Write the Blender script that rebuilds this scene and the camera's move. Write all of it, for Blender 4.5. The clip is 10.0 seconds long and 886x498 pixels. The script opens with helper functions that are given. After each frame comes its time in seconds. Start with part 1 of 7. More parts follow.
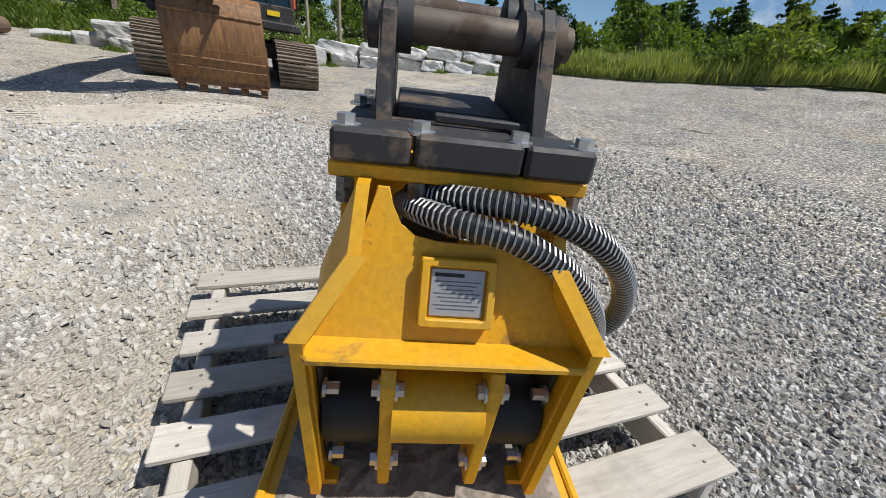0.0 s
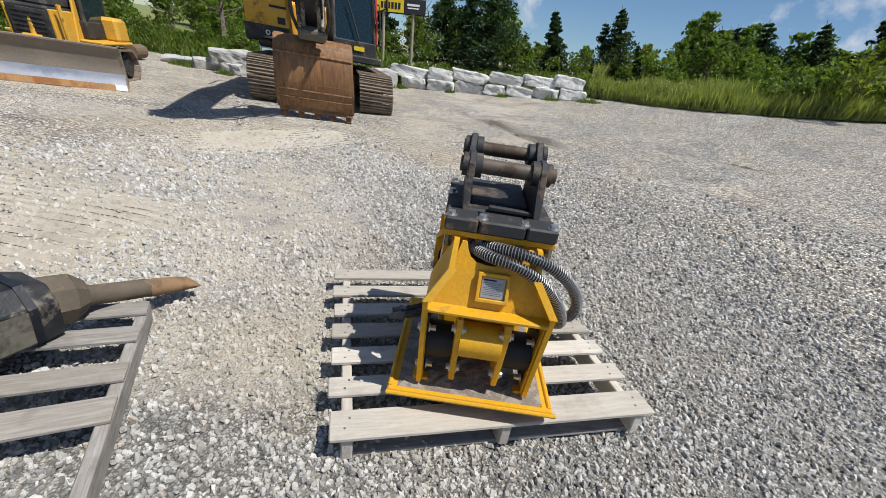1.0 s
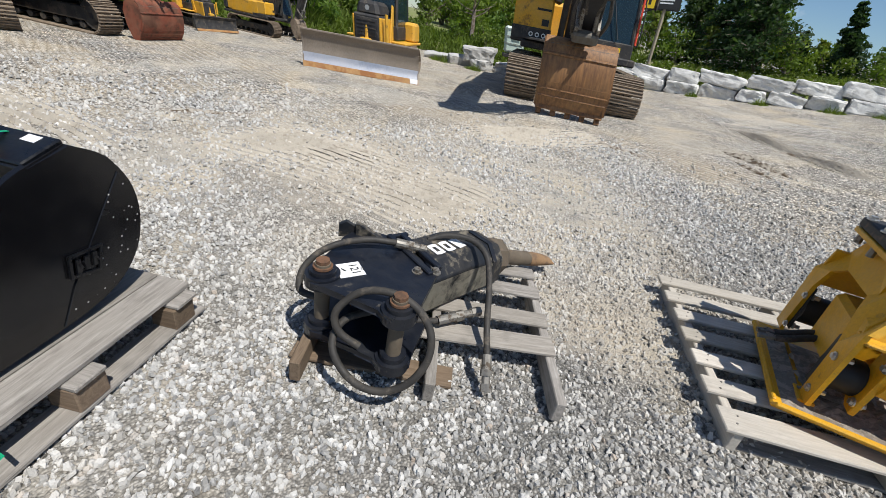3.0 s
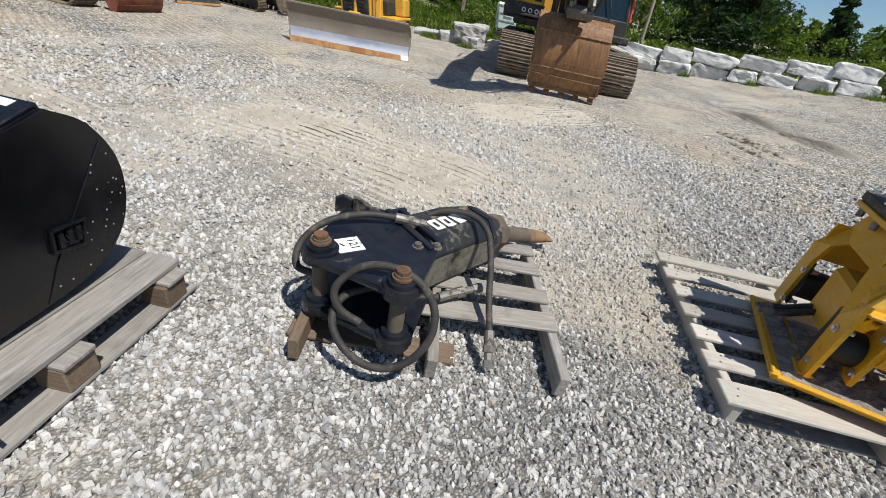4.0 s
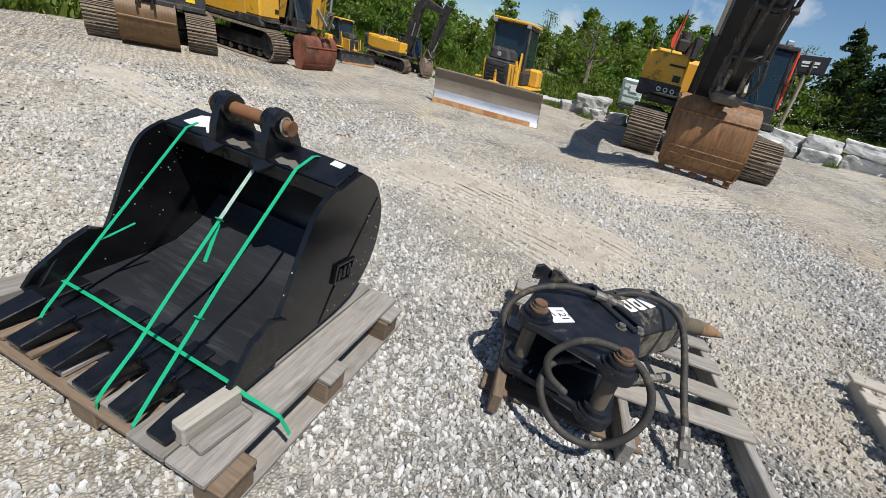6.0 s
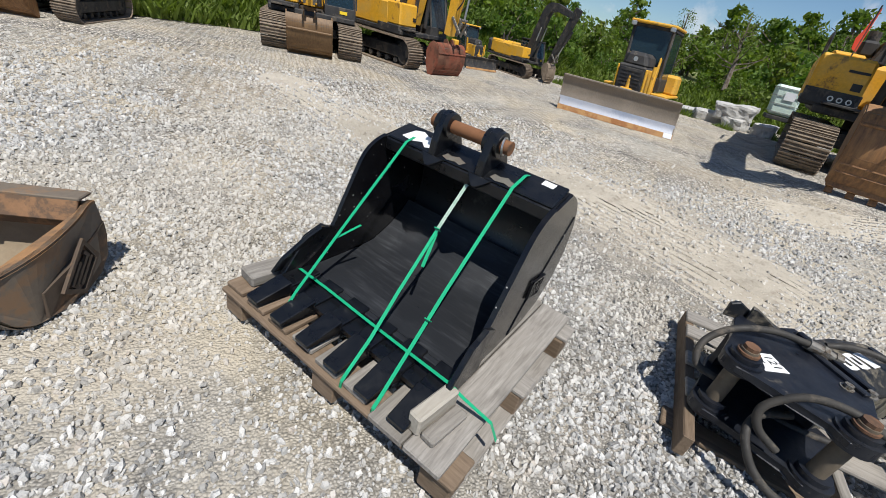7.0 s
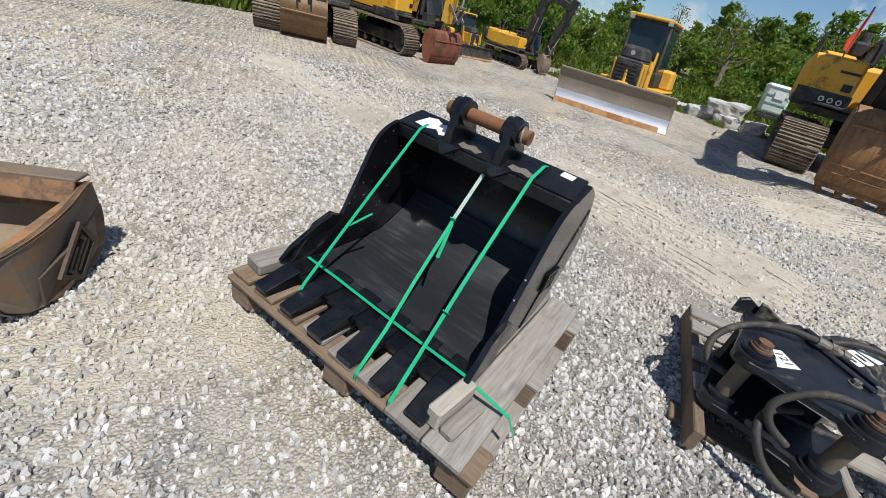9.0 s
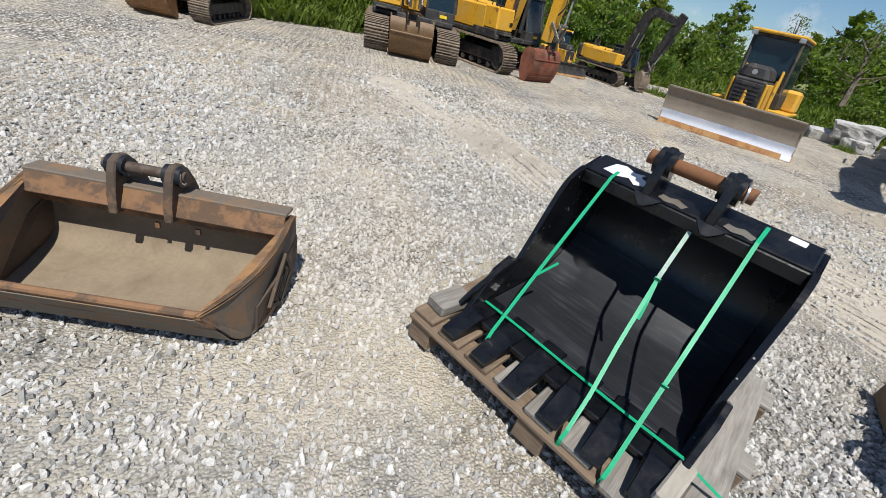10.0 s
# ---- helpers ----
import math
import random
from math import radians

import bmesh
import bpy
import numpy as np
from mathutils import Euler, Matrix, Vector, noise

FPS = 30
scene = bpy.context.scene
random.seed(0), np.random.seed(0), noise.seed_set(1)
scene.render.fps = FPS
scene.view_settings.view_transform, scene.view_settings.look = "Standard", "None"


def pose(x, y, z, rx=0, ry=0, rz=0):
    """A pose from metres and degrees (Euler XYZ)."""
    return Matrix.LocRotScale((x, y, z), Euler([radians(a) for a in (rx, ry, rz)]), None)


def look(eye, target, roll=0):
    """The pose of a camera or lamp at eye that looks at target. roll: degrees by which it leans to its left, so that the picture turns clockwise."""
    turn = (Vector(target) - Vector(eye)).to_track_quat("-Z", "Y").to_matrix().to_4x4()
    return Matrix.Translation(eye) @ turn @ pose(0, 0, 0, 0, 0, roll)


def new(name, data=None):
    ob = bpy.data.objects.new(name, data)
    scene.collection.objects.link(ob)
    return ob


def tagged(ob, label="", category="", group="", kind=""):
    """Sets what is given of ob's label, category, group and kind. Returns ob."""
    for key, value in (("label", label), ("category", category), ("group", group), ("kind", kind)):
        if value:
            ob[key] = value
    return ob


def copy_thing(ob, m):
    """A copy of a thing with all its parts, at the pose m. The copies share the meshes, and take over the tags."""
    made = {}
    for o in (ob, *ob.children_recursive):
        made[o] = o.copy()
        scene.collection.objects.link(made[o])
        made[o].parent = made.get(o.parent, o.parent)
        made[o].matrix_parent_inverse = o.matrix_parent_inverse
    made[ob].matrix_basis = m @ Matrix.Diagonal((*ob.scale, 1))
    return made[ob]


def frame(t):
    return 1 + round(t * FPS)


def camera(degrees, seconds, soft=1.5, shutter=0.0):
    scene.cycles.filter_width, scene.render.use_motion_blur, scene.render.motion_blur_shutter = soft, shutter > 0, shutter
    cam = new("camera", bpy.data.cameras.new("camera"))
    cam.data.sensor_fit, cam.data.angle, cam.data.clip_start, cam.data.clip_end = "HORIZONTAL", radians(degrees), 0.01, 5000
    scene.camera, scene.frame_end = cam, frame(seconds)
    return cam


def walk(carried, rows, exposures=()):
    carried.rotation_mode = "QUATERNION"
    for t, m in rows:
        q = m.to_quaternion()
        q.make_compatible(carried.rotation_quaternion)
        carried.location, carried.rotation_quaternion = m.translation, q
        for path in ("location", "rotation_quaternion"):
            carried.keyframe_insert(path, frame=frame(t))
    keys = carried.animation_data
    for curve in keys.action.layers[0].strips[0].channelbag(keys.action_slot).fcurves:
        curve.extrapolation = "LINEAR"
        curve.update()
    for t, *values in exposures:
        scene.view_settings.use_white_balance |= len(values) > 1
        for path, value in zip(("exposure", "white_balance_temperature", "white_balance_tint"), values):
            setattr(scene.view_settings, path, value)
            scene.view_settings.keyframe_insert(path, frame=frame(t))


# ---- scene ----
cam = camera(95.1, 10.0, soft=0.58)
PATH = [
    (0, (-0.588, -0.369, 0.879), (-0.795, 1.44, 0.052), 9.6),
    (0.5, (-0.539, -0.738, 1.112), (-0.842, 1.041, 0.25), 10.1),
    (1, (-0.507, -1.026, 1.206), (-0.958, 0.743, 0.389), 10.7),
    (1.5, (-0.622, -1.284, 1.227), (-1.284, 0.428, 0.432), 11.2),
    (2, (-0.839, -1.473, 1.199), (-1.801, 0.05, 0.331), 11.6),
    (2.5, (-1.034, -1.67, 1.19), (-2.184, -0.323, 0.262), 12.6),
    (2.7, (-1.111, -1.745, 1.193), (-2.247, -0.399, 0.244), 12.0),
    (4, (-1.192, -1.762, 1.132), (-2.228, -0.406, 0.088), 12.1),
    (4.5, (-1.207, -1.766, 1.125), (-2.216, -0.39, 0.081), 13.2),
    (5, (-1.227, -1.794, 1.119), (-2.25, -0.407, 0.105), 14.4),
    (5.5, (-1.287, -1.915, 1.117), (-2.408, -0.571, 0.149), 15.3),
    (6, (-1.452, -2.19, 1.15), (-2.848, -1.083, 0.241), 14.4),
    (6.2, (-1.51, -2.302, 1.158), (-3.002, -1.327, 0.251), 13.7),
    (7.3, (-1.619, -2.551, 1.119), (-3.196, -1.856, 0.104), 13.4),
    (7.5, (-1.624, -2.551, 1.113), (-3.2, -1.86, 0.093), 13.4),
    (8, (-1.633, -2.557, 1.109), (-3.197, -1.853, 0.081), 13.6),
    (8.5, (-1.642, -2.572, 1.105), (-3.183, -1.814, 0.081), 14.7),
    (9, (-1.662, -2.608, 1.097), (-3.199, -1.836, 0.076), 15.6),
    (9.5, (-1.702, -2.712, 1.094), (-3.246, -1.955, 0.072), 16.4),
    (10, (-1.862, -3.012, 1.096), (-3.497, -2.532, 0.049), 14.3),
]
walk(cam, [(t, look(eye, target, roll)) for t, eye, target, roll in PATH])

# ---- light ----
SUN = Vector((0.495, -0.08, 1.0)).normalized()
elevation = math.asin(SUN.z)
world = bpy.data.worlds.new("sky")
scene.world = world
world.use_nodes = True
wt = world.node_tree
wt.nodes.clear()
w_out = wt.nodes.new("ShaderNodeOutputWorld")
w_bg = wt.nodes.new("ShaderNodeBackground")
w_sky = wt.nodes.new("ShaderNodeTexSky")
w_sky.sky_type = "NISHITA"
w_sky.sun_disc = False
w_sky.sun_elevation = elevation
w_sky.sun_rotation = math.atan2(SUN.x, SUN.y)
w_sky.dust_density = 0.1
w_sky.ozone_density = 4.0
w_bg.inputs["Strength"].default_value = 0.086
w_noise = wt.nodes.new("ShaderNodeTexNoise")
w_noise.inputs["Scale"].default_value = 4.2
w_noise.inputs["Detail"].default_value = 8.0
w_noise.inputs["Roughness"].default_value = 0.58
w_ramp = wt.nodes.new("ShaderNodeValToRGB")
w_ramp.color_ramp.elements[0].position = 0.54
w_ramp.color_ramp.elements[1].position = 0.66
wt.links.new(w_noise.outputs["Fac"], w_ramp.inputs[0])
w_mix = wt.nodes.new("ShaderNodeMix")
w_mix.data_type = "RGBA"
w_mix.inputs[7].default_value = (9.0, 9.1, 9.4, 1)
wt.links.new(w_ramp.outputs[0], w_mix.inputs[0])
w_tint = wt.nodes.new("ShaderNodeMix")
w_tint.data_type = "RGBA"
w_tint.blend_type = "MULTIPLY"
w_tint.inputs[0].default_value = 1.0
w_tint.inputs[7].default_value = (0.86, 0.97, 1.06, 1)
wt.links.new(w_sky.outputs[0], w_tint.inputs[6])
wt.links.new(w_tint.outputs[2], w_mix.inputs[6])
wt.links.new(w_mix.outputs[2], w_bg.inputs["Color"])
wt.links.new(w_bg.outputs[0], w_out.inputs["Surface"])
sun_data = bpy.data.lights.new("sun", "SUN")
sun_data.energy = 5.1
sun_data.angle = radians(0.53)
sun_data.color = (1.0, 0.974, 0.918)
sun = new("sun", sun_data)
sun.matrix_world = look((5, -1, 12), (5 - SUN.x, -1 - SUN.y, 12 - SUN.z))


# ---- materials ----
def nodes_of(name):
    m = bpy.data.materials.new(name)
    m.use_nodes = True
    t = m.node_tree
    return m, t, t.nodes["Principled BSDF"]


def ramp(t, src, stops, mode="LINEAR"):
    r = t.nodes.new("ShaderNodeValToRGB")
    r.color_ramp.interpolation = mode
    while len(r.color_ramp.elements) < len(stops):
        r.color_ramp.elements.new(0.5)
    for e, (p, c) in zip(r.color_ramp.elements, stops):
        e.position = p
        e.color = (*c, 1) if len(c) == 3 else c
    t.links.new(src, r.inputs[0])
    return r.outputs[0]


def grey(v):
    return (v, v, v)


def noise_out(t, vec, scale, detail=4.0, rough=0.55, dist=0.0):
    n = t.nodes.new("ShaderNodeTexNoise")
    n.inputs["Scale"].default_value = scale
    n.inputs["Detail"].default_value = detail
    n.inputs["Roughness"].default_value = rough
    n.inputs["Distortion"].default_value = dist
    t.links.new(vec, n.inputs["Vector"])
    return n.outputs["Fac"]


def coords(t, stretch=(1, 1, 1), shift=True):
    c = t.nodes.new("ShaderNodeTexCoord")
    mp = t.nodes.new("ShaderNodeMapping")
    mp.inputs["Scale"].default_value = stretch
    t.links.new(c.outputs["Object"], mp.inputs["Vector"])
    if shift:
        info = t.nodes.new("ShaderNodeObjectInfo")
        mul = t.nodes.new("ShaderNodeMath")
        mul.operation = "MULTIPLY"
        mul.inputs[1].default_value = 37.0
        t.links.new(info.outputs["Random"], mul.inputs[0])
        comb = t.nodes.new("ShaderNodeCombineXYZ")
        for i in range(3):
            t.links.new(mul.outputs[0], comb.inputs[i])
        t.links.new(comb.outputs[0], mp.inputs["Location"])
    return mp.outputs[0]


def mixed(t, fac, a, b, mode="MIX"):
    m = t.nodes.new("ShaderNodeMix")
    m.data_type = "RGBA"
    m.blend_type = mode
    for sock, v in ((m.inputs[0], fac), (m.inputs[6], a), (m.inputs[7], b)):
        if isinstance(v, (int, float)):
            sock.default_value = v
        elif isinstance(v, tuple):
            sock.default_value = (*v, 1)
        else:
            t.links.new(v, sock)
    return m.outputs[2]


def bumped(t, bsdf, height, strength=0.3, distance=0.01):
    b = t.nodes.new("ShaderNodeBump")
    b.inputs["Strength"].default_value = strength
    b.inputs["Distance"].default_value = distance
    t.links.new(height, b.inputs["Height"])
    t.links.new(b.outputs[0], bsdf.inputs["Normal"])


def paint(name, base, worn, wear=0.62, rough=0.35, metal=0.0, grain=60.0, stain=5.0, dust=None, coat=0.0, wear_soft=0.08, bump=0.12, spec=0.5):
    """Painted or bare metal: an even coat, broken by worn patches, fine specks and a film of dust."""
    m, t, b = nodes_of(name)
    v = coords(t)
    big = noise_out(t, v, stain, 6, 0.62, 0.4)
    fine = noise_out(t, v, grain, 5, 0.6)
    tone = mixed(t, ramp(t, fine, [(0.3, grey(0)), (0.7, grey(1))]), tuple(c * 0.86 for c in base), tuple(min(1, c * 1.1) for c in base))
    both = t.nodes.new("ShaderNodeMath")
    both.operation = "MULTIPLY_ADD"
    both.inputs[1].default_value = 0.25
    t.links.new(fine, both.inputs[0])
    t.links.new(big, both.inputs[2])
    mask = ramp(t, both.outputs[0], [(wear, grey(0)), (min(0.999, wear + wear_soft), grey(1))])
    col = mixed(t, mask, tone, worn)
    if dust:
        dm = ramp(t, noise_out(t, v, stain * 0.7, 5, 0.6), [(0.42, grey(0)), (0.8, grey(0.55))])
        col = mixed(t, dm, col, dust)
    t.links.new(col, b.inputs["Base Color"])
    rr = ramp(t, both.outputs[0], [(0.35, grey(rough)), (0.85, grey(min(1, rough + 0.4)))])
    t.links.new(rr, b.inputs["Roughness"])
    b.inputs["Metallic"].default_value = metal
    b.inputs["Coat Weight"].default_value = coat
    b.inputs["Specular IOR Level"].default_value = spec
    bumped(t, b, fine, bump, 0.004)
    return m


def timber(name, light, dark, rough=0.85):
    """Sawn boards with their grain along local x; each board has its own tone."""
    m, t, b = nodes_of(name)
    v = coords(t, (1.2, 14, 14))
    g = noise_out(t, v, 6.0, 8, 0.65, 0.6)
    v2 = coords(t, (1, 1, 1))
    st = noise_out(t, v2, 9.0, 5, 0.6)
    col = mixed(t, ramp(t, g, [(0.3, grey(0)), (0.7, grey(1))]), dark, light)
    info = t.nodes.new("ShaderNodeObjectInfo")
    tone = ramp(t, info.outputs["Random"], [(0, (0.72, 0.7, 0.66)), (1, (1.12, 1.1, 1.08))])
    col = mixed(t, 1.0, col, tone, "MULTIPLY")
    col = mixed(t, ramp(t, st, [(0.52, grey(0)), (0.8, grey(0.6))]), col, tuple(c * 0.55 for c in dark))
    t.links.new(col, b.inputs["Base Color"])
    b.inputs["Roughness"].default_value = rough
    b.inputs["Specular IOR Level"].default_value = 0.25
    bumped(t, b, g, 0.5, 0.004)
    return m


def plain(name, base, rough=0.5, metal=0.0, grain=40.0, spread=0.15):
    m, t, b = nodes_of(name)
    v = coords(t)
    f = noise_out(t, v, grain, 5, 0.6)
    t.links.new(mixed(t, f, tuple(c * (1 - spread) for c in base), tuple(min(1, c * (1 + spread)) for c in base)), b.inputs["Base Color"])
    b.inputs["Roughness"].default_value = rough
    b.inputs["Metallic"].default_value = metal
    bumped(t, b, f, 0.08, 0.003)
    return m


def leafage(name, low, high, gloss=0.55):
    """Foliage: every leaf has its own green and lets some light through."""
    m, t, b = nodes_of(name)
    geo = t.nodes.new("ShaderNodeNewGeometry")
    info = t.nodes.new("ShaderNodeObjectInfo")
    tone = mixed(t, geo.outputs["Random Per Island"], low, high)
    warm = ramp(t, info.outputs["Random"], [(0, (0.85, 0.95, 0.9)), (1, (1.2, 1.08, 0.85))])
    col = mixed(t, 1.0, tone, warm, "MULTIPLY")
    t.links.new(col, b.inputs["Base Color"])
    b.inputs["Roughness"].default_value = gloss
    b.inputs["Specular IOR Level"].default_value = 0.25
    tr = t.nodes.new("ShaderNodeBsdfTranslucent")
    t.links.new(mixed(t, 1.0, col, (1.3, 1.4, 0.6), "MULTIPLY"), tr.inputs["Color"])
    mx = t.nodes.new("ShaderNodeMixShader")
    mx.inputs[0].default_value = 0.4
    t.links.new(b.outputs[0], mx.inputs[1])
    t.links.new(tr.outputs[0], mx.inputs[2])
    t.links.new(mx.outputs[0], t.nodes["Material Output"].inputs["Surface"])
    return m


# trodden spots where dusty fines lie between fewer stones: x, y, radius
DUSTY = ((-3.75, 0.25, 1.05), (-2.74, -3.02, 0.30), (-1.55, 0.10, 0.40), (-6.3, -3.0, 0.8), (-5.3, 2.6, 1.1), (-2.3, 4.6, 0.9))


def dusty_spots(t, v):
    """1 inside the trodden spots, fading out along ragged edges."""
    rag = noise_out(t, v, 3.4, 6, 0.68, 0.6)
    total = None
    for x, y, r in DUSTY:
        d = t.nodes.new("ShaderNodeVectorMath")
        d.operation = "DISTANCE"
        d.inputs[1].default_value = (x, y, 0)
        t.links.new(v, d.inputs[0])
        e = t.nodes.new("ShaderNodeMath")
        e.operation = "MULTIPLY_ADD"
        e.inputs[1].default_value = 1 / r
        t.links.new(d.outputs["Value"], e.inputs[0])
        t.links.new(rag, e.inputs[2])
        spot = t.nodes.new("ShaderNodeMapRange")
        spot.inputs[1].default_value, spot.inputs[2].default_value = 1.55, 0.85
        t.links.new(e.outputs[0], spot.inputs[0])
        if total is None:
            total = spot.outputs[0]
        else:
            top = t.nodes.new("ShaderNodeMath")
            top.operation = "MAXIMUM"
            t.links.new(total, top.inputs[0])
            t.links.new(spot.outputs[0], top.inputs[1])
            total = top.outputs[0]
    return total


def gravel_ground():
    """Crushed limestone: loose chips over pale trodden fines, greyer and coarser to the east."""
    m, t, b = nodes_of("gravel_ground")
    c = t.nodes.new("ShaderNodeTexCoord")
    v = c.outputs["Object"]
    warp = t.nodes.new("ShaderNodeTexNoise")
    warp.inputs["Scale"].default_value = 30
    t.links.new(v, warp.inputs["Vector"])
    add = t.nodes.new("ShaderNodeMix")
    add.data_type = "VECTOR"
    add.inputs[0].default_value = 0.012
    t.links.new(v, add.inputs[4])
    t.links.new(warp.outputs["Color"], add.inputs[5])
    vo = t.nodes.new("ShaderNodeTexVoronoi")
    vo.inputs["Scale"].default_value = 44
    t.links.new(add.outputs[1], vo.inputs["Vector"])
    vs = t.nodes.new("ShaderNodeTexVoronoi")
    vs.inputs["Scale"].default_value = 105
    t.links.new(add.outputs[1], vs.inputs["Vector"])
    sep = t.nodes.new("ShaderNodeSeparateColor")
    t.links.new(vo.outputs["Color"], sep.inputs[0])
    stone = ramp(t, sep.outputs[0], [(0, (0.17, 0.163, 0.157)), (0.3, (0.41, 0.397, 0.378)), (0.7, (0.62, 0.60, 0.565)), (1, (0.84, 0.815, 0.765))])
    # shade in the gaps between stones, painted as dark cell rims
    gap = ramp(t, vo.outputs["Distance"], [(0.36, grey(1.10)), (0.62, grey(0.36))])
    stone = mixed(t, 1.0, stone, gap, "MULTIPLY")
    fine = noise_out(t, v, 260, 4, 0.7)
    dust = mixed(t, fine, (0.34, 0.315, 0.275), (0.57, 0.535, 0.475))
    big = noise_out(t, v, 0.55, 6, 0.6, 0.8)
    mid = noise_out(t, v, 5.0, 5, 0.65, 0.3)
    summed = t.nodes.new("ShaderNodeMath")
    summed.operation = "MULTIPLY_ADD"
    summed.inputs[1].default_value = 0.45
    t.links.new(mid, summed.inputs[0])
    t.links.new(big, summed.inputs[2])
    sx = t.nodes.new("ShaderNodeSeparateXYZ")
    t.links.new(v, sx.inputs[0])
    east = t.nodes.new("ShaderNodeMapRange")
    east.inputs[1].default_value, east.inputs[2].default_value = -2.6, 0.6
    east.inputs[3].default_value, east.inputs[4].default_value = 0.06, -0.16
    t.links.new(sx.outputs[0], east.inputs[0])
    tot = t.nodes.new("ShaderNodeMath")
    t.links.new(summed.outputs[0], tot.inputs[0])
    t.links.new(east.outputs[0], tot.inputs[1])
    cover = ramp(t, tot.outputs[0], [(0.70, grey(0.0)), (0.86, grey(0.9))])
    off = t.nodes.new("ShaderNodeVectorMath")
    off.operation = "DISTANCE"
    off.inputs[1].default_value = (-1.6, -1.2, 0)
    t.links.new(v, off.inputs[0])
    far = t.nodes.new("ShaderNodeMapRange")
    far.inputs[1].default_value, far.inputs[2].default_value = 2.4, 5.0
    far.inputs[3].default_value, far.inputs[4].default_value = 0.0, 1.0
    t.links.new(off.outputs["Value"], far.inputs[0])
    packed = t.nodes.new("ShaderNodeMapRange")
    packed.inputs[1].default_value, packed.inputs[2].default_value = -1.35, -2.1
    t.links.new(sx.outputs[0], packed.inputs[0])
    # soil tones held dark to paint the shade between loose chips
    loose = mixed(t, fine, (0.085, 0.081, 0.076), (0.23, 0.22, 0.205))
    fines = mixed(t, fine, (0.20, 0.189, 0.170), (0.45, 0.427, 0.388))
    soil = mixed(t, packed.outputs[0], loose, fines)
    sep2 = t.nodes.new("ShaderNodeSeparateColor")
    t.links.new(vs.outputs["Color"], sep2.inputs[0])
    grit = ramp(t, sep2.outputs[0], [(0, (0.11, 0.107, 0.103)), (0.5, (0.36, 0.35, 0.33)), (1, (0.62, 0.60, 0.57))])
    # the grit's cell rims are darkened too, as painted gap shade
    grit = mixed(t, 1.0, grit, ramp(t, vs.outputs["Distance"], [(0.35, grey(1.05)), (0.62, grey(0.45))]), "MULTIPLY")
    soil = mixed(t, ramp(t, mid, [(0.35, grey(0.85)), (0.65, grey(0.35))]), soil, grit)
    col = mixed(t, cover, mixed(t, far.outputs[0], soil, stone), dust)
    # further out, dark specks and lumps paint the shade among heaped stones
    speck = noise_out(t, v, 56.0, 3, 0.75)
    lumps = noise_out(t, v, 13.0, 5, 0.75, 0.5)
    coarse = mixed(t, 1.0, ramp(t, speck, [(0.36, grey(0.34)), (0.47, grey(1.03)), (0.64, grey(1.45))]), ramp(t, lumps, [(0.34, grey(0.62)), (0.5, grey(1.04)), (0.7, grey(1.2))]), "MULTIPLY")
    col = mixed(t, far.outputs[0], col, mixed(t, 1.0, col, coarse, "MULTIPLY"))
    broad = noise_out(t, v, 0.9, 5, 0.62, 1.0)
    col = mixed(t, 1.0, col, ramp(t, broad, [(0.36, (0.86, 0.86, 0.85)), (0.5, (1.05, 1.02, 0.975)), (0.64, (1.13, 1.06, 0.94))]), "MULTIPLY")
    spots = dusty_spots(t, v)
    half = t.nodes.new("ShaderNodeMath")
    half.operation = "MULTIPLY"
    half.inputs[1].default_value = 0.62
    t.links.new(spots, half.inputs[0])
    col = mixed(t, half.outputs[0], col, mixed(t, ramp(t, lumps, [(0.35, grey(0)), (0.65, grey(1))]), (0.35, 0.30, 0.235), (0.56, 0.495, 0.40)))
    tracks = noise_out(t, v, 1.7, 6, 0.7, 1.5)
    damp = ramp(t, tracks, [(0.62, grey(0)), (0.78, grey(0.45))])
    col = mixed(t, damp, col, (0.25, 0.215, 0.17))
    b.inputs["Specular IOR Level"].default_value = 0.15
    h = t.nodes.new("ShaderNodeMath")
    h.operation = "MULTIPLY_ADD"
    h.inputs[1].default_value = -0.3
    t.links.new(vo.outputs["Distance"], h.inputs[0])
    t.links.new(mid, h.inputs[2])
    h2 = t.nodes.new("ShaderNodeMath")
    h2.operation = "MULTIPLY_ADD"
    h2.inputs[1].default_value = -0.6
    t.links.new(vs.outputs["Distance"], h2.inputs[0])
    t.links.new(h.outputs[0], h2.inputs[2])
    # ridges that tracked machines left in the fines
    wv = t.nodes.new("ShaderNodeTexWave")
    wv.wave_type = "RINGS"
    wv.inputs["Scale"].default_value = 2.6
    wv.inputs["Distortion"].default_value = 5.0
    wv.inputs["Detail"].default_value = 3.0
    wv.inputs["Detail Scale"].default_value = 0.35
    t.links.new(v, wv.inputs["Vector"])
    zone = ramp(t, noise_out(t, v, 0.42, 3, 0.5, 0.4), [(0.40, grey(0)), (0.56, grey(1))])
    ridge = t.nodes.new("ShaderNodeMath")
    ridge.operation = "MULTIPLY"
    t.links.new(wv.outputs["Fac"], ridge.inputs[0])
    t.links.new(zone, ridge.inputs[1])
    groove = mixed(t, ramp(t, ridge.outputs[0], [(0.02, grey(0)), (0.4, grey(0.8)), (0.75, grey(0))]), col, mixed(t, 1.0, col, (0.66, 0.61, 0.54), "MULTIPLY"))
    col = mixed(t, far.outputs[0], col, groove)
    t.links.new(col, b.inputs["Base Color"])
    b.inputs["Roughness"].default_value = 0.95
    h3 = t.nodes.new("ShaderNodeMath")
    h3.operation = "MULTIPLY_ADD"
    h3.inputs[1].default_value = 0.45
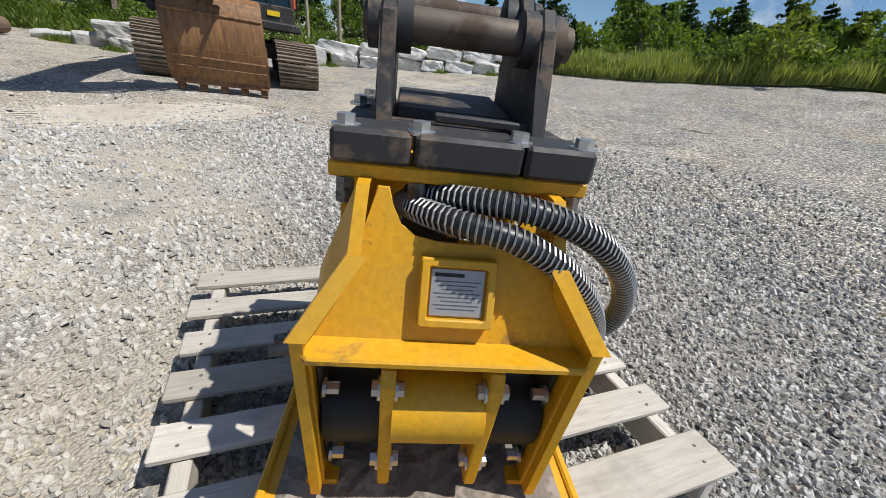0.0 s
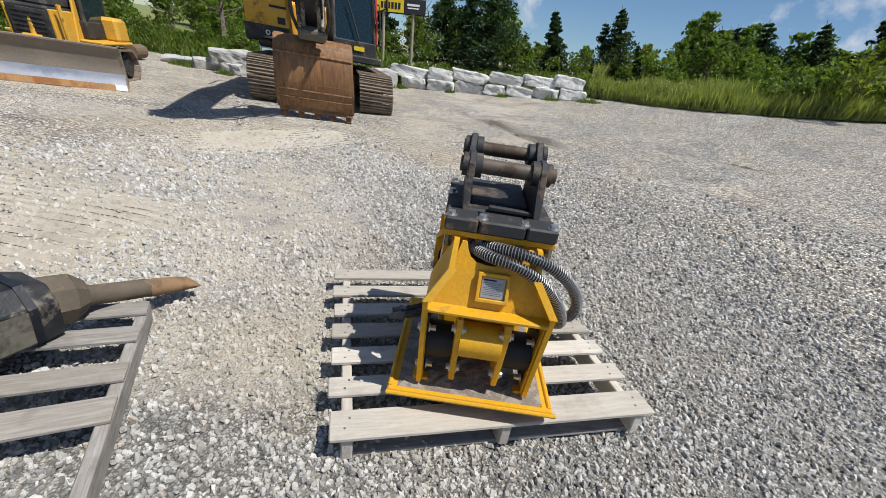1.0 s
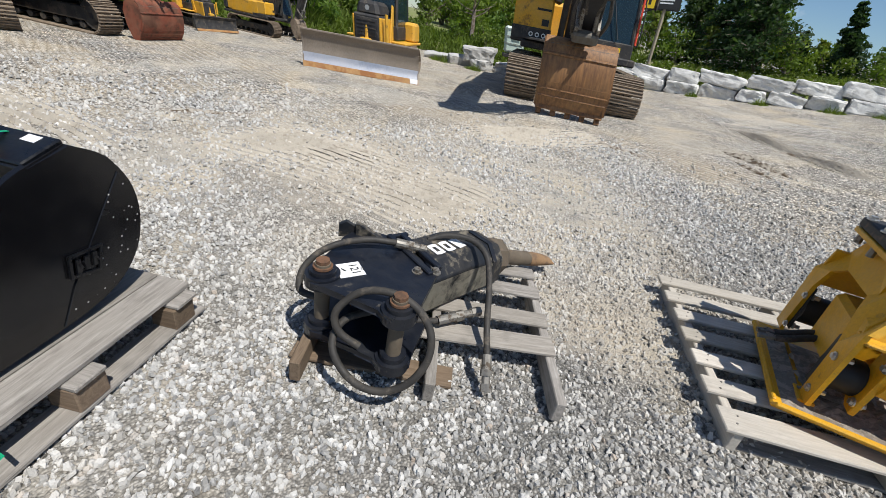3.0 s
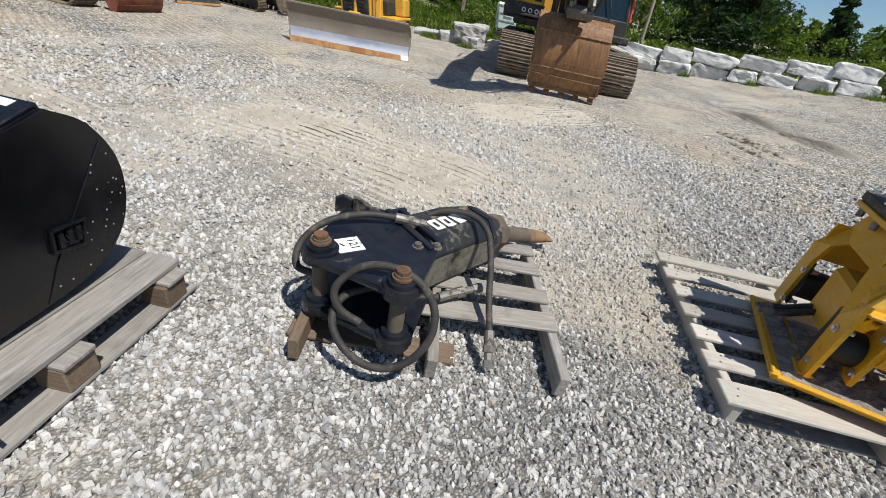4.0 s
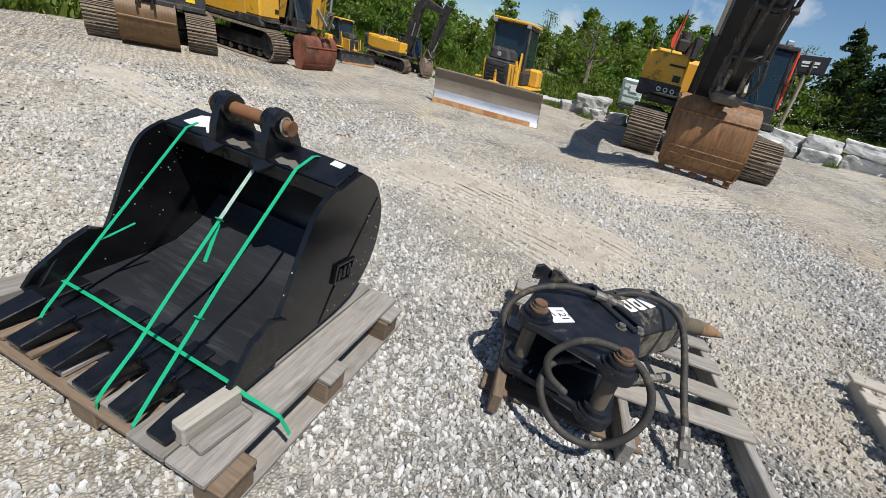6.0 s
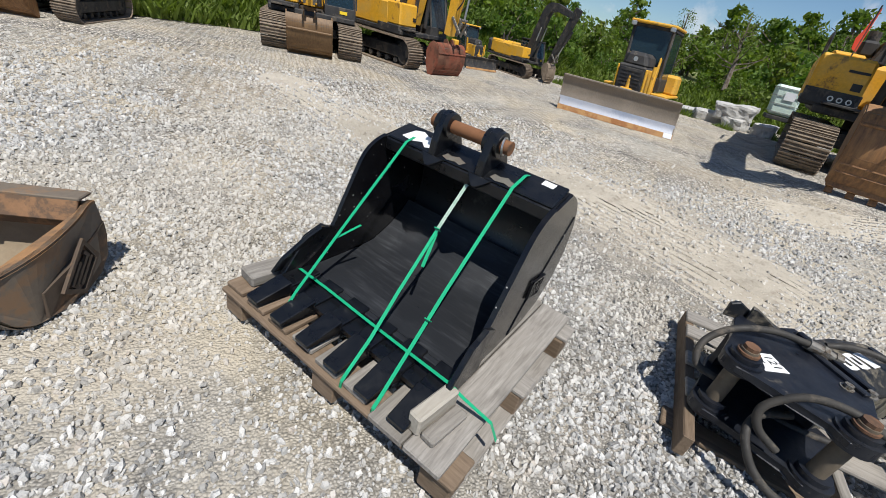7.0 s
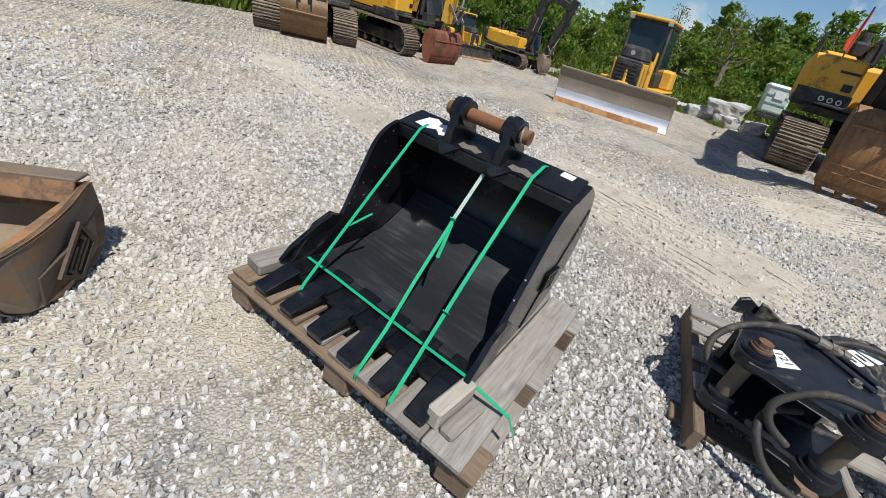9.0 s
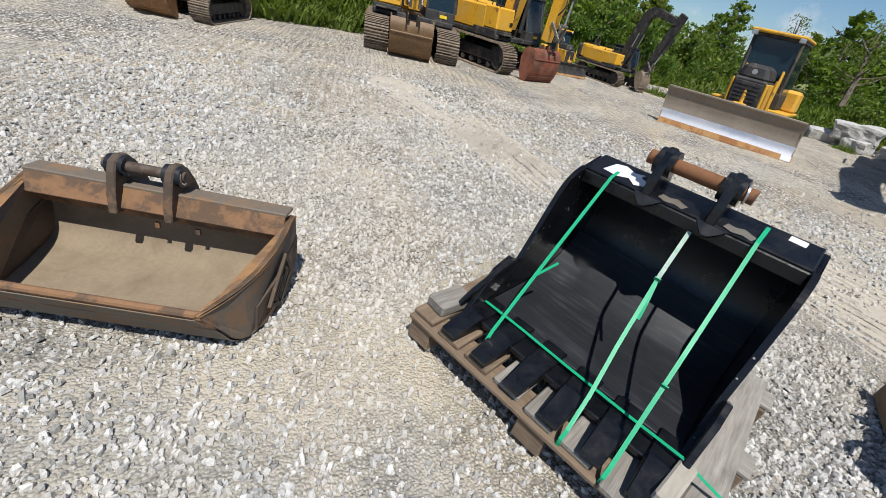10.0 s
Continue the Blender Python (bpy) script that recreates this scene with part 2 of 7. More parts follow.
    t.links.new(ridge.outputs[0], h3.inputs[0])
    t.links.new(h2.outputs[0], h3.inputs[2])
    clods = noise_out(t, v, 21.0, 4, 0.6, 0.4)
    heaped = t.nodes.new("ShaderNodeMath")
    heaped.operation = "MULTIPLY"
    t.links.new(clods, heaped.inputs[0])
    t.links.new(far.outputs[0], heaped.inputs[1])
    h4 = t.nodes.new("ShaderNodeMath")
    h4.operation = "MULTIPLY_ADD"
    h4.inputs[1].default_value = 2.2
    t.links.new(heaped.outputs[0], h4.inputs[0])
    t.links.new(h3.outputs[0], h4.inputs[2])
    bumped(t, b, h4.outputs[0], 0.8, 0.02)
    return m


def stone_chips():
    m, t, b = nodes_of("stone_chips")
    geo = t.nodes.new("ShaderNodeNewGeometry")
    c = t.nodes.new("ShaderNodeTexCoord")
    tone = ramp(t, geo.outputs["Random Per Island"], [(0, (0.17, 0.168, 0.165)), (0.20, (0.38, 0.373, 0.363)), (0.6, (0.57, 0.557, 0.538)), (0.94, (0.73, 0.716, 0.692)), (1, (0.46, 0.385, 0.32))])
    f = noise_out(t, c.outputs["Object"], 180, 4, 0.7)
    col = mixed(t, 1.0, tone, ramp(t, f, [(0.2, grey(0.78)), (0.8, grey(1.12))]), "MULTIPLY")
    sx = t.nodes.new("ShaderNodeSeparateXYZ")
    t.links.new(c.outputs["Object"], sx.inputs[0])
    west = t.nodes.new("ShaderNodeMapRange")
    west.inputs[1].default_value, west.inputs[2].default_value = -1.0, -2.6
    west.inputs[3].default_value, west.inputs[4].default_value = 0.0, 0.22
    t.links.new(sx.outputs[0], west.inputs[0])
    col = mixed(t, west.outputs[0], col, (0.52, 0.50, 0.46))
    warm = ramp(t, noise_out(t, c.outputs["Object"], 0.8, 5, 0.62, 0.8), [(0.44, grey(0)), (0.62, grey(0.55))])
    col = mixed(t, warm, col, (0.55, 0.50, 0.425))
    dulled = t.nodes.new("ShaderNodeMath")
    dulled.operation = "MULTIPLY"
    dulled.inputs[1].default_value = 0.35
    t.links.new(dusty_spots(t, c.outputs["Object"]), dulled.inputs[0])
    col = mixed(t, dulled.outputs[0], col, (0.52, 0.455, 0.365))
    heap = t.nodes.new("ShaderNodeMapRange")
    heap.inputs[1].default_value, heap.inputs[2].default_value = -2.2, -1.2
    t.links.new(sx.outputs[0], heap.inputs[0])
    col = mixed(t, heap.outputs[0], col, mixed(t, 1.0, col, (0.88, 0.87, 0.845), "MULTIPLY"))
    t.links.new(col, b.inputs["Base Color"])
    b.inputs["Roughness"].default_value = 0.9
    b.inputs["Specular IOR Level"].default_value = 0.2
    bumped(t, b, noise_out(t, c.outputs["Object"], 130, 3, 0.6), 0.7, 0.006)
    return m


M_GROUND = gravel_ground()
M_CHIPS = stone_chips()
M_YELLOW = paint("yellow_paint", (0.66, 0.335, 0.006), (0.28, 0.155, 0.028), 0.78, 0.30, grain=90, stain=7, dust=(0.47, 0.30, 0.06))
M_MACHINE = paint("machine_yellow", (0.70, 0.36, 0.02), (0.20, 0.10, 0.03), 0.74, 0.4, grain=20, stain=2.2, dust=(0.5, 0.37, 0.14))
M_BLACK = paint("gloss_black_paint", (0.004, 0.0045, 0.006), (0.05, 0.047, 0.043), 0.80, 0.13, grain=42, stain=16, coat=0.12, bump=0.22, spec=0.5)
M_WORN = paint("worn_black_paint", (0.006, 0.008, 0.014), (0.10, 0.088, 0.072), 0.765, 0.20, grain=60, stain=14, dust=(0.032, 0.033, 0.036), spec=0.5, bump=0.2)
M_DARK = paint("dark_machine_steel", (0.02, 0.02, 0.022), (0.09, 0.075, 0.06), 0.66, 0.5, grain=30, stain=3, dust=(0.10, 0.09, 0.075))
M_BOOM = paint("black_boom_paint", (0.016, 0.016, 0.019), (0.045, 0.042, 0.038), 0.72, 0.34, grain=40, stain=4, wear_soft=0.2)
M_BRACKET = paint("bracket_steel", (0.028, 0.028, 0.03), (0.12, 0.085, 0.06), 0.66, 0.45, grain=60, stain=10)
M_RUST = paint("rusty_steel", (0.20, 0.085, 0.035), (0.09, 0.045, 0.025), 0.6, 0.75, grain=60, stain=8, dust=(0.22, 0.12, 0.065))


def speckled(name, base, speck):
    """Gloss paint with fine pale chips and a few scratches."""
    m, t, b = nodes_of(name)
    v = coords(t)
    vo = t.nodes.new("ShaderNodeTexVoronoi")
    vo.inputs["Scale"].default_value = 42
    t.links.new(v, vo.inputs["Vector"])
    sep = t.nodes.new("ShaderNodeSeparateColor")
    t.links.new(vo.outputs["Color"], sep.inputs[0])
    some = ramp(t, sep.outputs[0], [(0.80, grey(0)), (0.81, grey(1))], "CONSTANT")
    dot = mixed(t, 1.0, some, ramp(t, vo.outputs["Distance"], [(0.10, grey(1)), (0.17, grey(0))]), "MULTIPLY")
    big = noise_out(t, v, 5.0, 6, 0.62, 0.4)
    col = mixed(t, ramp(t, big, [(0.45, grey(0)), (0.8, grey(0.5))]), base, tuple(c + 0.012 for c in base))
    t.links.new(mixed(t, dot, col, speck), b.inputs["Base Color"])
    t.links.new(ramp(t, big, [(0.3, grey(0.12)), (0.75, grey(0.32))]), b.inputs["Roughness"])
    bumped(t, b, noise_out(t, v, 50, 4, 0.6), 0.03, 0.004)
    return m


M_CHEEK = speckled("speckled_black_paint", (0.005, 0.005, 0.006), (0.34, 0.33, 0.31))


def streaked(name, base, dark, pale, rough=0.6):
    """Rusted plate scoured in upright streaks."""
    m, t, b = nodes_of(name)
    v = coords(t, (9, 9, 0.7))
    g = noise_out(t, v, 2.2, 7, 0.65, 0.2)
    big = noise_out(t, coords(t), 2.0, 5, 0.6)
    col = mixed(t, ramp(t, g, [(0.32, grey(0)), (0.68, grey(1))]), dark, base)
    col = mixed(t, ramp(t, big, [(0.5, grey(0)), (0.75, grey(0.6))]), col, pale)
    t.links.new(col, b.inputs["Base Color"])
    b.inputs["Roughness"].default_value = rough
    bumped(t, b, g, 0.25, 0.006)
    return m


M_BUCKET_RUST = streaked("rust_brown_bucket", (0.31, 0.150, 0.052), (0.105, 0.050, 0.024), (0.37, 0.205, 0.085))
M_BUCKET_TAN = streaked("tan_bucket", (0.20, 0.112, 0.045), (0.10, 0.056, 0.026), (0.25, 0.15, 0.07))
M_TRACK = paint("track_steel", (0.19, 0.145, 0.105), (0.28, 0.22, 0.16), 0.62, 0.6, metal=0.15, grain=30, stain=4, dust=(0.28, 0.22, 0.16))
M_BLADE = paint("worn_blade_steel", (0.23, 0.19, 0.15), (0.34, 0.29, 0.24), 0.60, 0.42, metal=0.5, grain=30, stain=1.2, wear_soft=0.4)
M_BLADE_LOW = paint("scoured_blade_steel", (0.42, 0.44, 0.49), (0.50, 0.50, 0.53), 0.6, 0.3, metal=0.85, grain=30, stain=2, wear_soft=0.3)
M_EDGE = paint("rust_orange_edge", (0.42, 0.23, 0.09), (0.30, 0.13, 0.05), 0.6, 0.8, grain=30, stain=3, dust=(0.5, 0.36, 0.2))
M_OLD_BUCKET = paint("old_bucket_steel", (0.155, 0.125, 0.095), (0.21, 0.13, 0.075), 0.62, 0.6, grain=50, stain=6, dust=(0.17, 0.13, 0.095))
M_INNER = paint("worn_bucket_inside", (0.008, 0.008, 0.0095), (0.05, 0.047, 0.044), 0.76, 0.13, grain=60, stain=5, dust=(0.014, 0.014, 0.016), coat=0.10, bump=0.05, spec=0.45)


def scoured(name, base, streak, rough=0.2):
    """Black paint with long scratches across the sheet; their grey also paints a sky sheen."""
    m, t, b = nodes_of(name)
    v = coords(t, (1.2, 14, 14))
    g = noise_out(t, v, 3.2, 8, 0.72, 0.25)
    fine = noise_out(t, coords(t, (2, 40, 40)), 4.0, 5, 0.7)
    big = noise_out(t, coords(t), 4.5, 5, 0.6, 0.5)
    where = ramp(t, big, [(0.40, grey(0.12)), (0.62, grey(1))])
    scratch = ramp(t, g, [(0.50, grey(0)), (0.60, grey(0.35)), (0.72, grey(1))])
    col = mixed(t, mixed(t, 1.0, where, scratch, "MULTIPLY"), base, streak)
    col = mixed(t, ramp(t, fine, [(0.58, grey(0)), (0.74, grey(0.35))]), col, streak)
    t.links.new(col, b.inputs["Base Color"])
    t.links.new(ramp(t, big, [(0.3, grey(rough)), (0.7, grey(rough + 0.28))]), b.inputs["Roughness"])
    b.inputs["Metallic"].default_value = 0.25
    b.inputs["Coat Weight"].default_value = 0.15
    bumped(t, b, g, 0.35, 0.004)
    return m


# greyer than the bucket's inside: scuffs, plus sky sheen put into the colour
M_FLOOR_SHEEN = scoured("scoured_floor", (0.024, 0.026, 0.030), (0.085, 0.089, 0.097), 0.26)
M_SCRAPE = paint("scraped_floor", (0.030, 0.024, 0.018), (0.12, 0.088, 0.058), 0.64, 0.45, grain=120, stain=40, bump=0.5)
M_MUD = paint("dried_mud", (0.25, 0.195, 0.132), (0.17, 0.125, 0.083), 0.60, 0.9, wear_soft=0.3, grain=70, stain=9, dust=(0.30, 0.24, 0.165))
M_BARE = paint("bare_scraped_steel", (0.13, 0.12, 0.10), (0.12, 0.10, 0.08), 0.62, 0.5, grain=60, stain=12)
M_WORN_BROWN = paint("worn_brown_steel", (0.085, 0.060, 0.042), (0.16, 0.095, 0.055), 0.66, 0.6, grain=60, stain=8)
M_EDGE_DULL = paint("dull_rust_edge", (0.28, 0.15, 0.065), (0.17, 0.10, 0.055), 0.6, 0.75, grain=50, stain=7)
M_PIN_RUST = paint("pin_rust", (0.15, 0.075, 0.04), (0.09, 0.05, 0.03), 0.62, 0.75, grain=60, stain=12)
M_FLANK = paint("dusty_flank", (0.34, 0.31, 0.245), (0.025, 0.026, 0.028), 0.60, 0.5, grain=40, stain=13, wear_soft=0.22)
M_OLD_RIM = paint("rust_rim", (0.235, 0.125, 0.062), (0.12, 0.075, 0.047), 0.6, 0.75, grain=60, stain=9)
M_HOUSING = paint("scuffed_hammer_paint", (0.009, 0.011, 0.015), (0.24, 0.205, 0.15), 0.665, 0.28, grain=45, stain=11, dust=(0.10, 0.085, 0.066), wear_soft=0.16, bump=0.3)
M_HEAD = paint("dusty_hammer_steel", (0.105, 0.082, 0.058), (0.19, 0.135, 0.085), 0.66, 0.55, grain=60, stain=7, dust=(0.24, 0.195, 0.135))
M_SOIL = paint("damp_soil", (0.19, 0.162, 0.13), (0.29, 0.25, 0.205), 0.6, 0.95, grain=90, stain=14, bump=0.6)
M_PIN = paint("bare_pin_steel", (0.13, 0.105, 0.085), (0.09, 0.06, 0.045), 0.66, 0.45, metal=0.5, grain=60, stain=10)
M_PRINT = plain("faint_print", (0.10, 0.10, 0.11), 0.6)
M_BLACK_RUBBER = plain("mount_rubber", (0.012, 0.012, 0.012), 0.6)
M_TIP = paint("rust_tip", (0.25, 0.15, 0.075), (0.16, 0.10, 0.06), 0.62, 0.7, grain=50, stain=12)
M_WOOD_PALE = timber("pale_weathered_wood", (0.59, 0.555, 0.50), (0.43, 0.395, 0.345))
M_WOOD_GREY = timber("grey_weathered_wood", (0.36, 0.34, 0.315), (0.19, 0.175, 0.158))
M_WOOD_MID = timber("mid_grey_wood", (0.37, 0.345, 0.31), (0.22, 0.2, 0.175))
M_WOOD_BROWN = timber("brown_rough_wood", (0.26, 0.195, 0.14), (0.145, 0.104, 0.072))
M_RUBBER = paint("hose_rubber", (0.030, 0.027, 0.024), (0.12, 0.10, 0.078), 0.66, 0.5, grain=110, stain=16, dust=(0.085, 0.074, 0.06), wear_soft=0.14, bump=0.25)
M_SLEEVE = plain("hose_sleeve", (0.014, 0.014, 0.016), 0.4)
M_COIL = plain("coil_steel", (0.34, 0.34, 0.34), 0.45, 0.6)
M_ZINC = plain("zinc_bolt", (0.55, 0.55, 0.55), 0.35, 0.9)
M_FITTING = paint("fitting_steel", (0.25, 0.235, 0.21), (0.13, 0.105, 0.08), 0.64, 0.42, metal=0.7, grain=90, stain=30)
M_STRAP = plain("green_strap", (0.012, 0.36, 0.17), 0.35)
M_FRAYED = streaked("frayed_band", (0.50, 0.55, 0.50), (0.12, 0.30, 0.20), (0.70, 0.72, 0.68))
M_WHITE = plain("white_label", (0.78, 0.78, 0.78), 0.5, spread=0.04)
M_INK = plain("black_ink", (0.015, 0.015, 0.015), 0.6)
M_RED = plain("red_cloth", (0.62, 0.06, 0.03), 0.8)
M_PLATE = plain("grey_data_plate", (0.36, 0.35, 0.36), 0.4, 0.3, spread=0.2)
M_SIGN_Y = plain("sign_yellow", (0.80, 0.56, 0.02), 0.5)
M_SIGN_K = plain("sign_dark", (0.02, 0.02, 0.02), 0.5)
M_POST = timber("sign_post_wood", (0.42, 0.37, 0.28), (0.26, 0.22, 0.16))
M_ROCK = paint("limestone_block", (0.64, 0.63, 0.60), (0.24, 0.23, 0.215), 0.66, 0.9, grain=16, stain=3.5, wear_soft=0.2, bump=0.6)
M_BOULDER = paint("grey_boulder", (0.46, 0.45, 0.43), (0.20, 0.195, 0.18), 0.64, 0.9, grain=16, stain=3.5, wear_soft=0.2, bump=0.6)
M_BARK = paint("bark", (0.12, 0.09, 0.065), (0.2, 0.17, 0.14), 0.6, 0.95, grain=30, stain=6, bump=0.6)
M_LEAF = leafage("broad_leaf", (0.055, 0.105, 0.018), (0.16, 0.235, 0.045))
M_LEAF_Y = leafage("light_leaf", (0.085, 0.125, 0.025), (0.20, 0.26, 0.06))
M_NEEDLE = leafage("needles", (0.018, 0.042, 0.018), (0.055, 0.095, 0.035))
M_GRASS = leafage("grass_blades", (0.17, 0.215, 0.07), (0.36, 0.40, 0.15))
M_FLOWER = plain("white_flower", (0.8, 0.8, 0.76), 0.8)
M_TOTE = plain("pale_green_tote", (0.55, 0.66, 0.58), 0.5)


def glass(name):
    m, t, b = nodes_of(name)
    b.inputs["Base Color"].default_value = (0.03, 0.06, 0.08, 1)
    b.inputs["Roughness"].default_value = 0.06
    b.inputs["Transmission Weight"].default_value = 0.55
    b.inputs["IOR"].default_value = 1.45
    return m


M_GLASS = glass("tinted_cab_glass")


# ---- building tools ----
class Make:
    """Gathers solids into one bmesh."""

    def __init__(self):
        self.bm = bmesh.new()

    def put(self, verts, m):
        bmesh.ops.transform(self.bm, matrix=m, verts=verts)

    def box(self, size, at=(0, 0, 0), rot=(0, 0, 0), bevel=0.0, taper=(1, 1)):
        r = bmesh.ops.create_cube(self.bm, size=1.0)
        vs = r["verts"]
        for v in vs:
            k = taper if v.co.z > 0 else (1, 1)
            v.co = Vector((v.co.x * size[0] * k[0], v.co.y * size[1] * k[1], v.co.z * size[2]))
        if bevel:
            es = list({e for v in vs for e in v.link_edges})
            out = bmesh.ops.bevel(self.bm, geom=es, offset=bevel, segments=1, affect="EDGES", profile=0.5)
            vs = list({v for f in out["faces"] for v in f.verts} | {v for v in vs if v.is_valid})
        self.put(vs, pose(*at, *rot))
        return self

    def rod(self, a, b, r, n=12, r2=None):
        a, b = Vector(a), Vector(b)
        d = b - a
        res = bmesh.ops.create_cone(self.bm, cap_ends=True, segments=n, radius1=r, radius2=r if r2 is None else r2, depth=d.length)
        self.put(res["verts"], Matrix.Translation((a + b) / 2) @ d.to_track_quat("Z", "Y").to_matrix().to_4x4())
        return self

    def ring(self, at, axis, r, hole, depth, n=20):
        """A flat ring with a bore, its axis along axis."""
        q = Vector(axis).to_track_quat("Z", "Y").to_matrix().to_4x4()
        rows = []
        for k in range(n):
            a = 2 * math.pi * k / n
            c, s = math.cos(a), math.sin(a)
            rows.append([self.bm.verts.new(Matrix.Translation(at) @ q @ Vector((c * rr, s * rr, z)))
                         for rr, z in ((r, -depth / 2), (r, depth / 2), (hole, depth / 2), (hole, -depth / 2))])
        for k in range(n):
            p, o = rows[k], rows[(k + 1) % n]
            for j in range(4):
                self.bm.faces.new((p[j], o[j], o[(j + 1) % 4], p[(j + 1) % 4]))
        return self

    def slab(self, outline, depth, m=None, bevel=0.0):
        """A plate cut to an outline in local x, y and depth thick along z, centred."""
        lo = [self.bm.verts.new((x, y, -depth / 2)) for x, y in outline]
        hi = [self.bm.verts.new((x, y, depth / 2)) for x, y in outline]
        n = len(outline)
        faces = [self.bm.faces.new(lo[::-1]), self.bm.faces.new(hi)]
        for k in range(n):
            faces.append(self.bm.faces.new((lo[k], lo[(k + 1) % n], hi[(k + 1) % n], hi[k])))
        vs = lo + hi
        if bevel:
            es = list({e for f in faces[:2] for e in f.edges})
            out = bmesh.ops.bevel(self.bm, geom=es, offset=bevel, segments=1, affect="EDGES", profile=0.5)
            vs = list({v for f in out["faces"] for v in f.verts} | {v for v in vs if v.is_valid})
        if m is not None:
            self.put(vs, m)
        return self

    def holed(self, outline, hole, depth, m):
        """A plate with one opening; outline and hole have the same number of corners, in step."""
        n = len(outline)
        rows = []
        for (x, y), (u, v) in zip(outline, hole):
            rows.append([self.bm.verts.new(m @ Vector(p)) for p in ((x, y, -depth / 2), (x, y, depth / 2), (u, v, depth / 2), (u, v, -depth / 2))])
        for k in range(n):
            p, o = rows[k], rows[(k + 1) % n]
            for j in range(4):
                self.bm.faces.new((p[j], o[j], o[(j + 1) % 4], p[(j + 1) % 4]))
        return self

    def sheet(self, path, width, thick, m=None):
        """A bent plate: path in local y, z, extruded along x and given a thickness."""
        pts = [Vector((0, *p)) for p in path]
        n = len(pts)
        nor = []
        for k in range(n):
            d = (pts[min(k + 1, n - 1)] - pts[max(k - 1, 0)]).normalized()
            nor.append(Vector((0, -d.z, d.y)))
        rows = []
        for p, o in zip(pts, nor):
            rows.append([self.bm.verts.new(q + Vector((sx * width / 2, 0, 0))) for q, sx in ((p, -1), (p, 1), (p + o * thick, 1), (p + o * thick, -1))])
        for k in range(n - 1):
            a, b = rows[k], rows[k + 1]
            for j in range(4):
                self.bm.faces.new((a[j], b[j], b[(j + 1) % 4], a[(j + 1) % 4]))
        self.bm.faces.new(rows[0])
        self.bm.faces.new(rows[-1][::-1])
        if m is not None:
            self.put([v for r in rows for v in r], m)
        return self

    def sweep(self, pts, r, n=10):
        """A round tube along a smooth line through pts; r is one radius or a function of the way along."""
        pts = [Vector(p) for p in pts]
        prev = None
        rows = []
        for k, p in enumerate(pts):
            d = (pts[min(k + 1, len(pts) - 1)] - pts[max(k - 1, 0)]).normalized()
            if prev is None:
                side = d.orthogonal().normalized()
            else:
                side = (prev - d * prev.dot(d)).normalized()
            prev = side
            up = d.cross(side)
            rr = r(k / (len(pts) - 1)) if callable(r) else r
            rows.append([self.bm.verts.new(p + (side * math.cos(2 * math.pi * j / n) + up * math.sin(2 * math.pi * j / n)) * rr) for j in range(n)])
        for a, b in zip(rows, rows[1:]):
            for j in range(n):
                self.bm.faces.new((a[j], a[(j + 1) % n], b[(j + 1) % n], b[j]))
        self.bm.faces.new(rows[0][::-1])
        self.bm.faces.new(rows[-1])
        return self


def smooth_line(pts, per=10):
    """A line that passes smoothly through the points given."""
    pts = [Vector(p) for p in pts]
    ext = [pts[0] * 2 - pts[1], *pts, pts[-1] * 2 - pts[-2]]
    out = []
    for k in range(1, len(ext) - 2):
        a, b, c, d = ext[k - 1 : k + 3]
        for j in range(per):
            t = j / per
            out.append(0.5 * (2 * b + (c - a) * t + (2 * a - 5 * b + 4 * c - d) * t * t + (3 * b - a - 3 * c + d) * t ** 3))
    out.append(pts[-1])
    return out


def part(name, made, material, parent, label="", m=None, smooth=False):
    """Links a bmesh (or a Make) as one mesh object under a thing or under a part."""
    bm = made.bm if isinstance(made, Make) else made
    bmesh.ops.recalc_face_normals(bm, faces=bm.faces)
    mesh = bpy.data.meshes.new(name)
    bm.to_mesh(mesh)
    bm.free()
    mesh.materials.append(material)
    if smooth:
        mesh.polygons.foreach_set("use_smooth", [True] * len(mesh.polygons))
        mesh.set_sharp_from_angle(angle=radians(38))
    ob = new(name, mesh)
    ob.parent = parent
    if m is not None:
        ob.matrix_basis = m
    return tagged(ob, label)


def twin(ob, m, parent=None):
    """Another part on the same mesh."""
    o = new(ob.name.split(".")[0], ob.data)
    o.parent = parent or ob.parent
    o.matrix_basis = m
    return o


def thing(name, label, category, m, group=""):
    ob = new(name)
    ob.empty_display_size = 0.1
    ob.matrix_basis = m
    return tagged(ob, label, category, group)


def settle(th, kx, ky):
    """Lets a thing stand plumb on ground that falls away: its parts lean by kx, ky metres a metre of height, in the world's axes."""
    turn = th.matrix_basis.to_quaternion().inverted()
    k = turn @ Vector((kx, ky, 0))
    lean = Matrix(((1, 0, k.x, 0), (0, 1, k.y, 0), (0, 0, 1, 0), (0, 0, 0, 1)))
    for c in th.children:
        c.matrix_parent_inverse = lean
    return th


def letters(name, text, size, material, parent, m, depth=0.0006):
    """Raised or printed characters as a mesh."""
    cu = bpy.data.curves.new(name, "FONT")
    cu.body, cu.size, cu.extrude = text, size, depth
    cu.align_x, cu.align_y = "CENTER", "CENTER"
    cu.resolution_u = 3
    tmp = bpy.data.objects.new(name, cu)
    scene.collection.objects.link(tmp)
    mesh = bpy.data.meshes.new_from_object(tmp.evaluated_get(bpy.context.evaluated_depsgraph_get()))
    bpy.data.objects.remove(tmp)
    mesh.materials.clear()
    mesh.materials.append(material)
    ob = new(name, mesh)
    ob.parent = parent
    ob.matrix_basis = m
    return ob


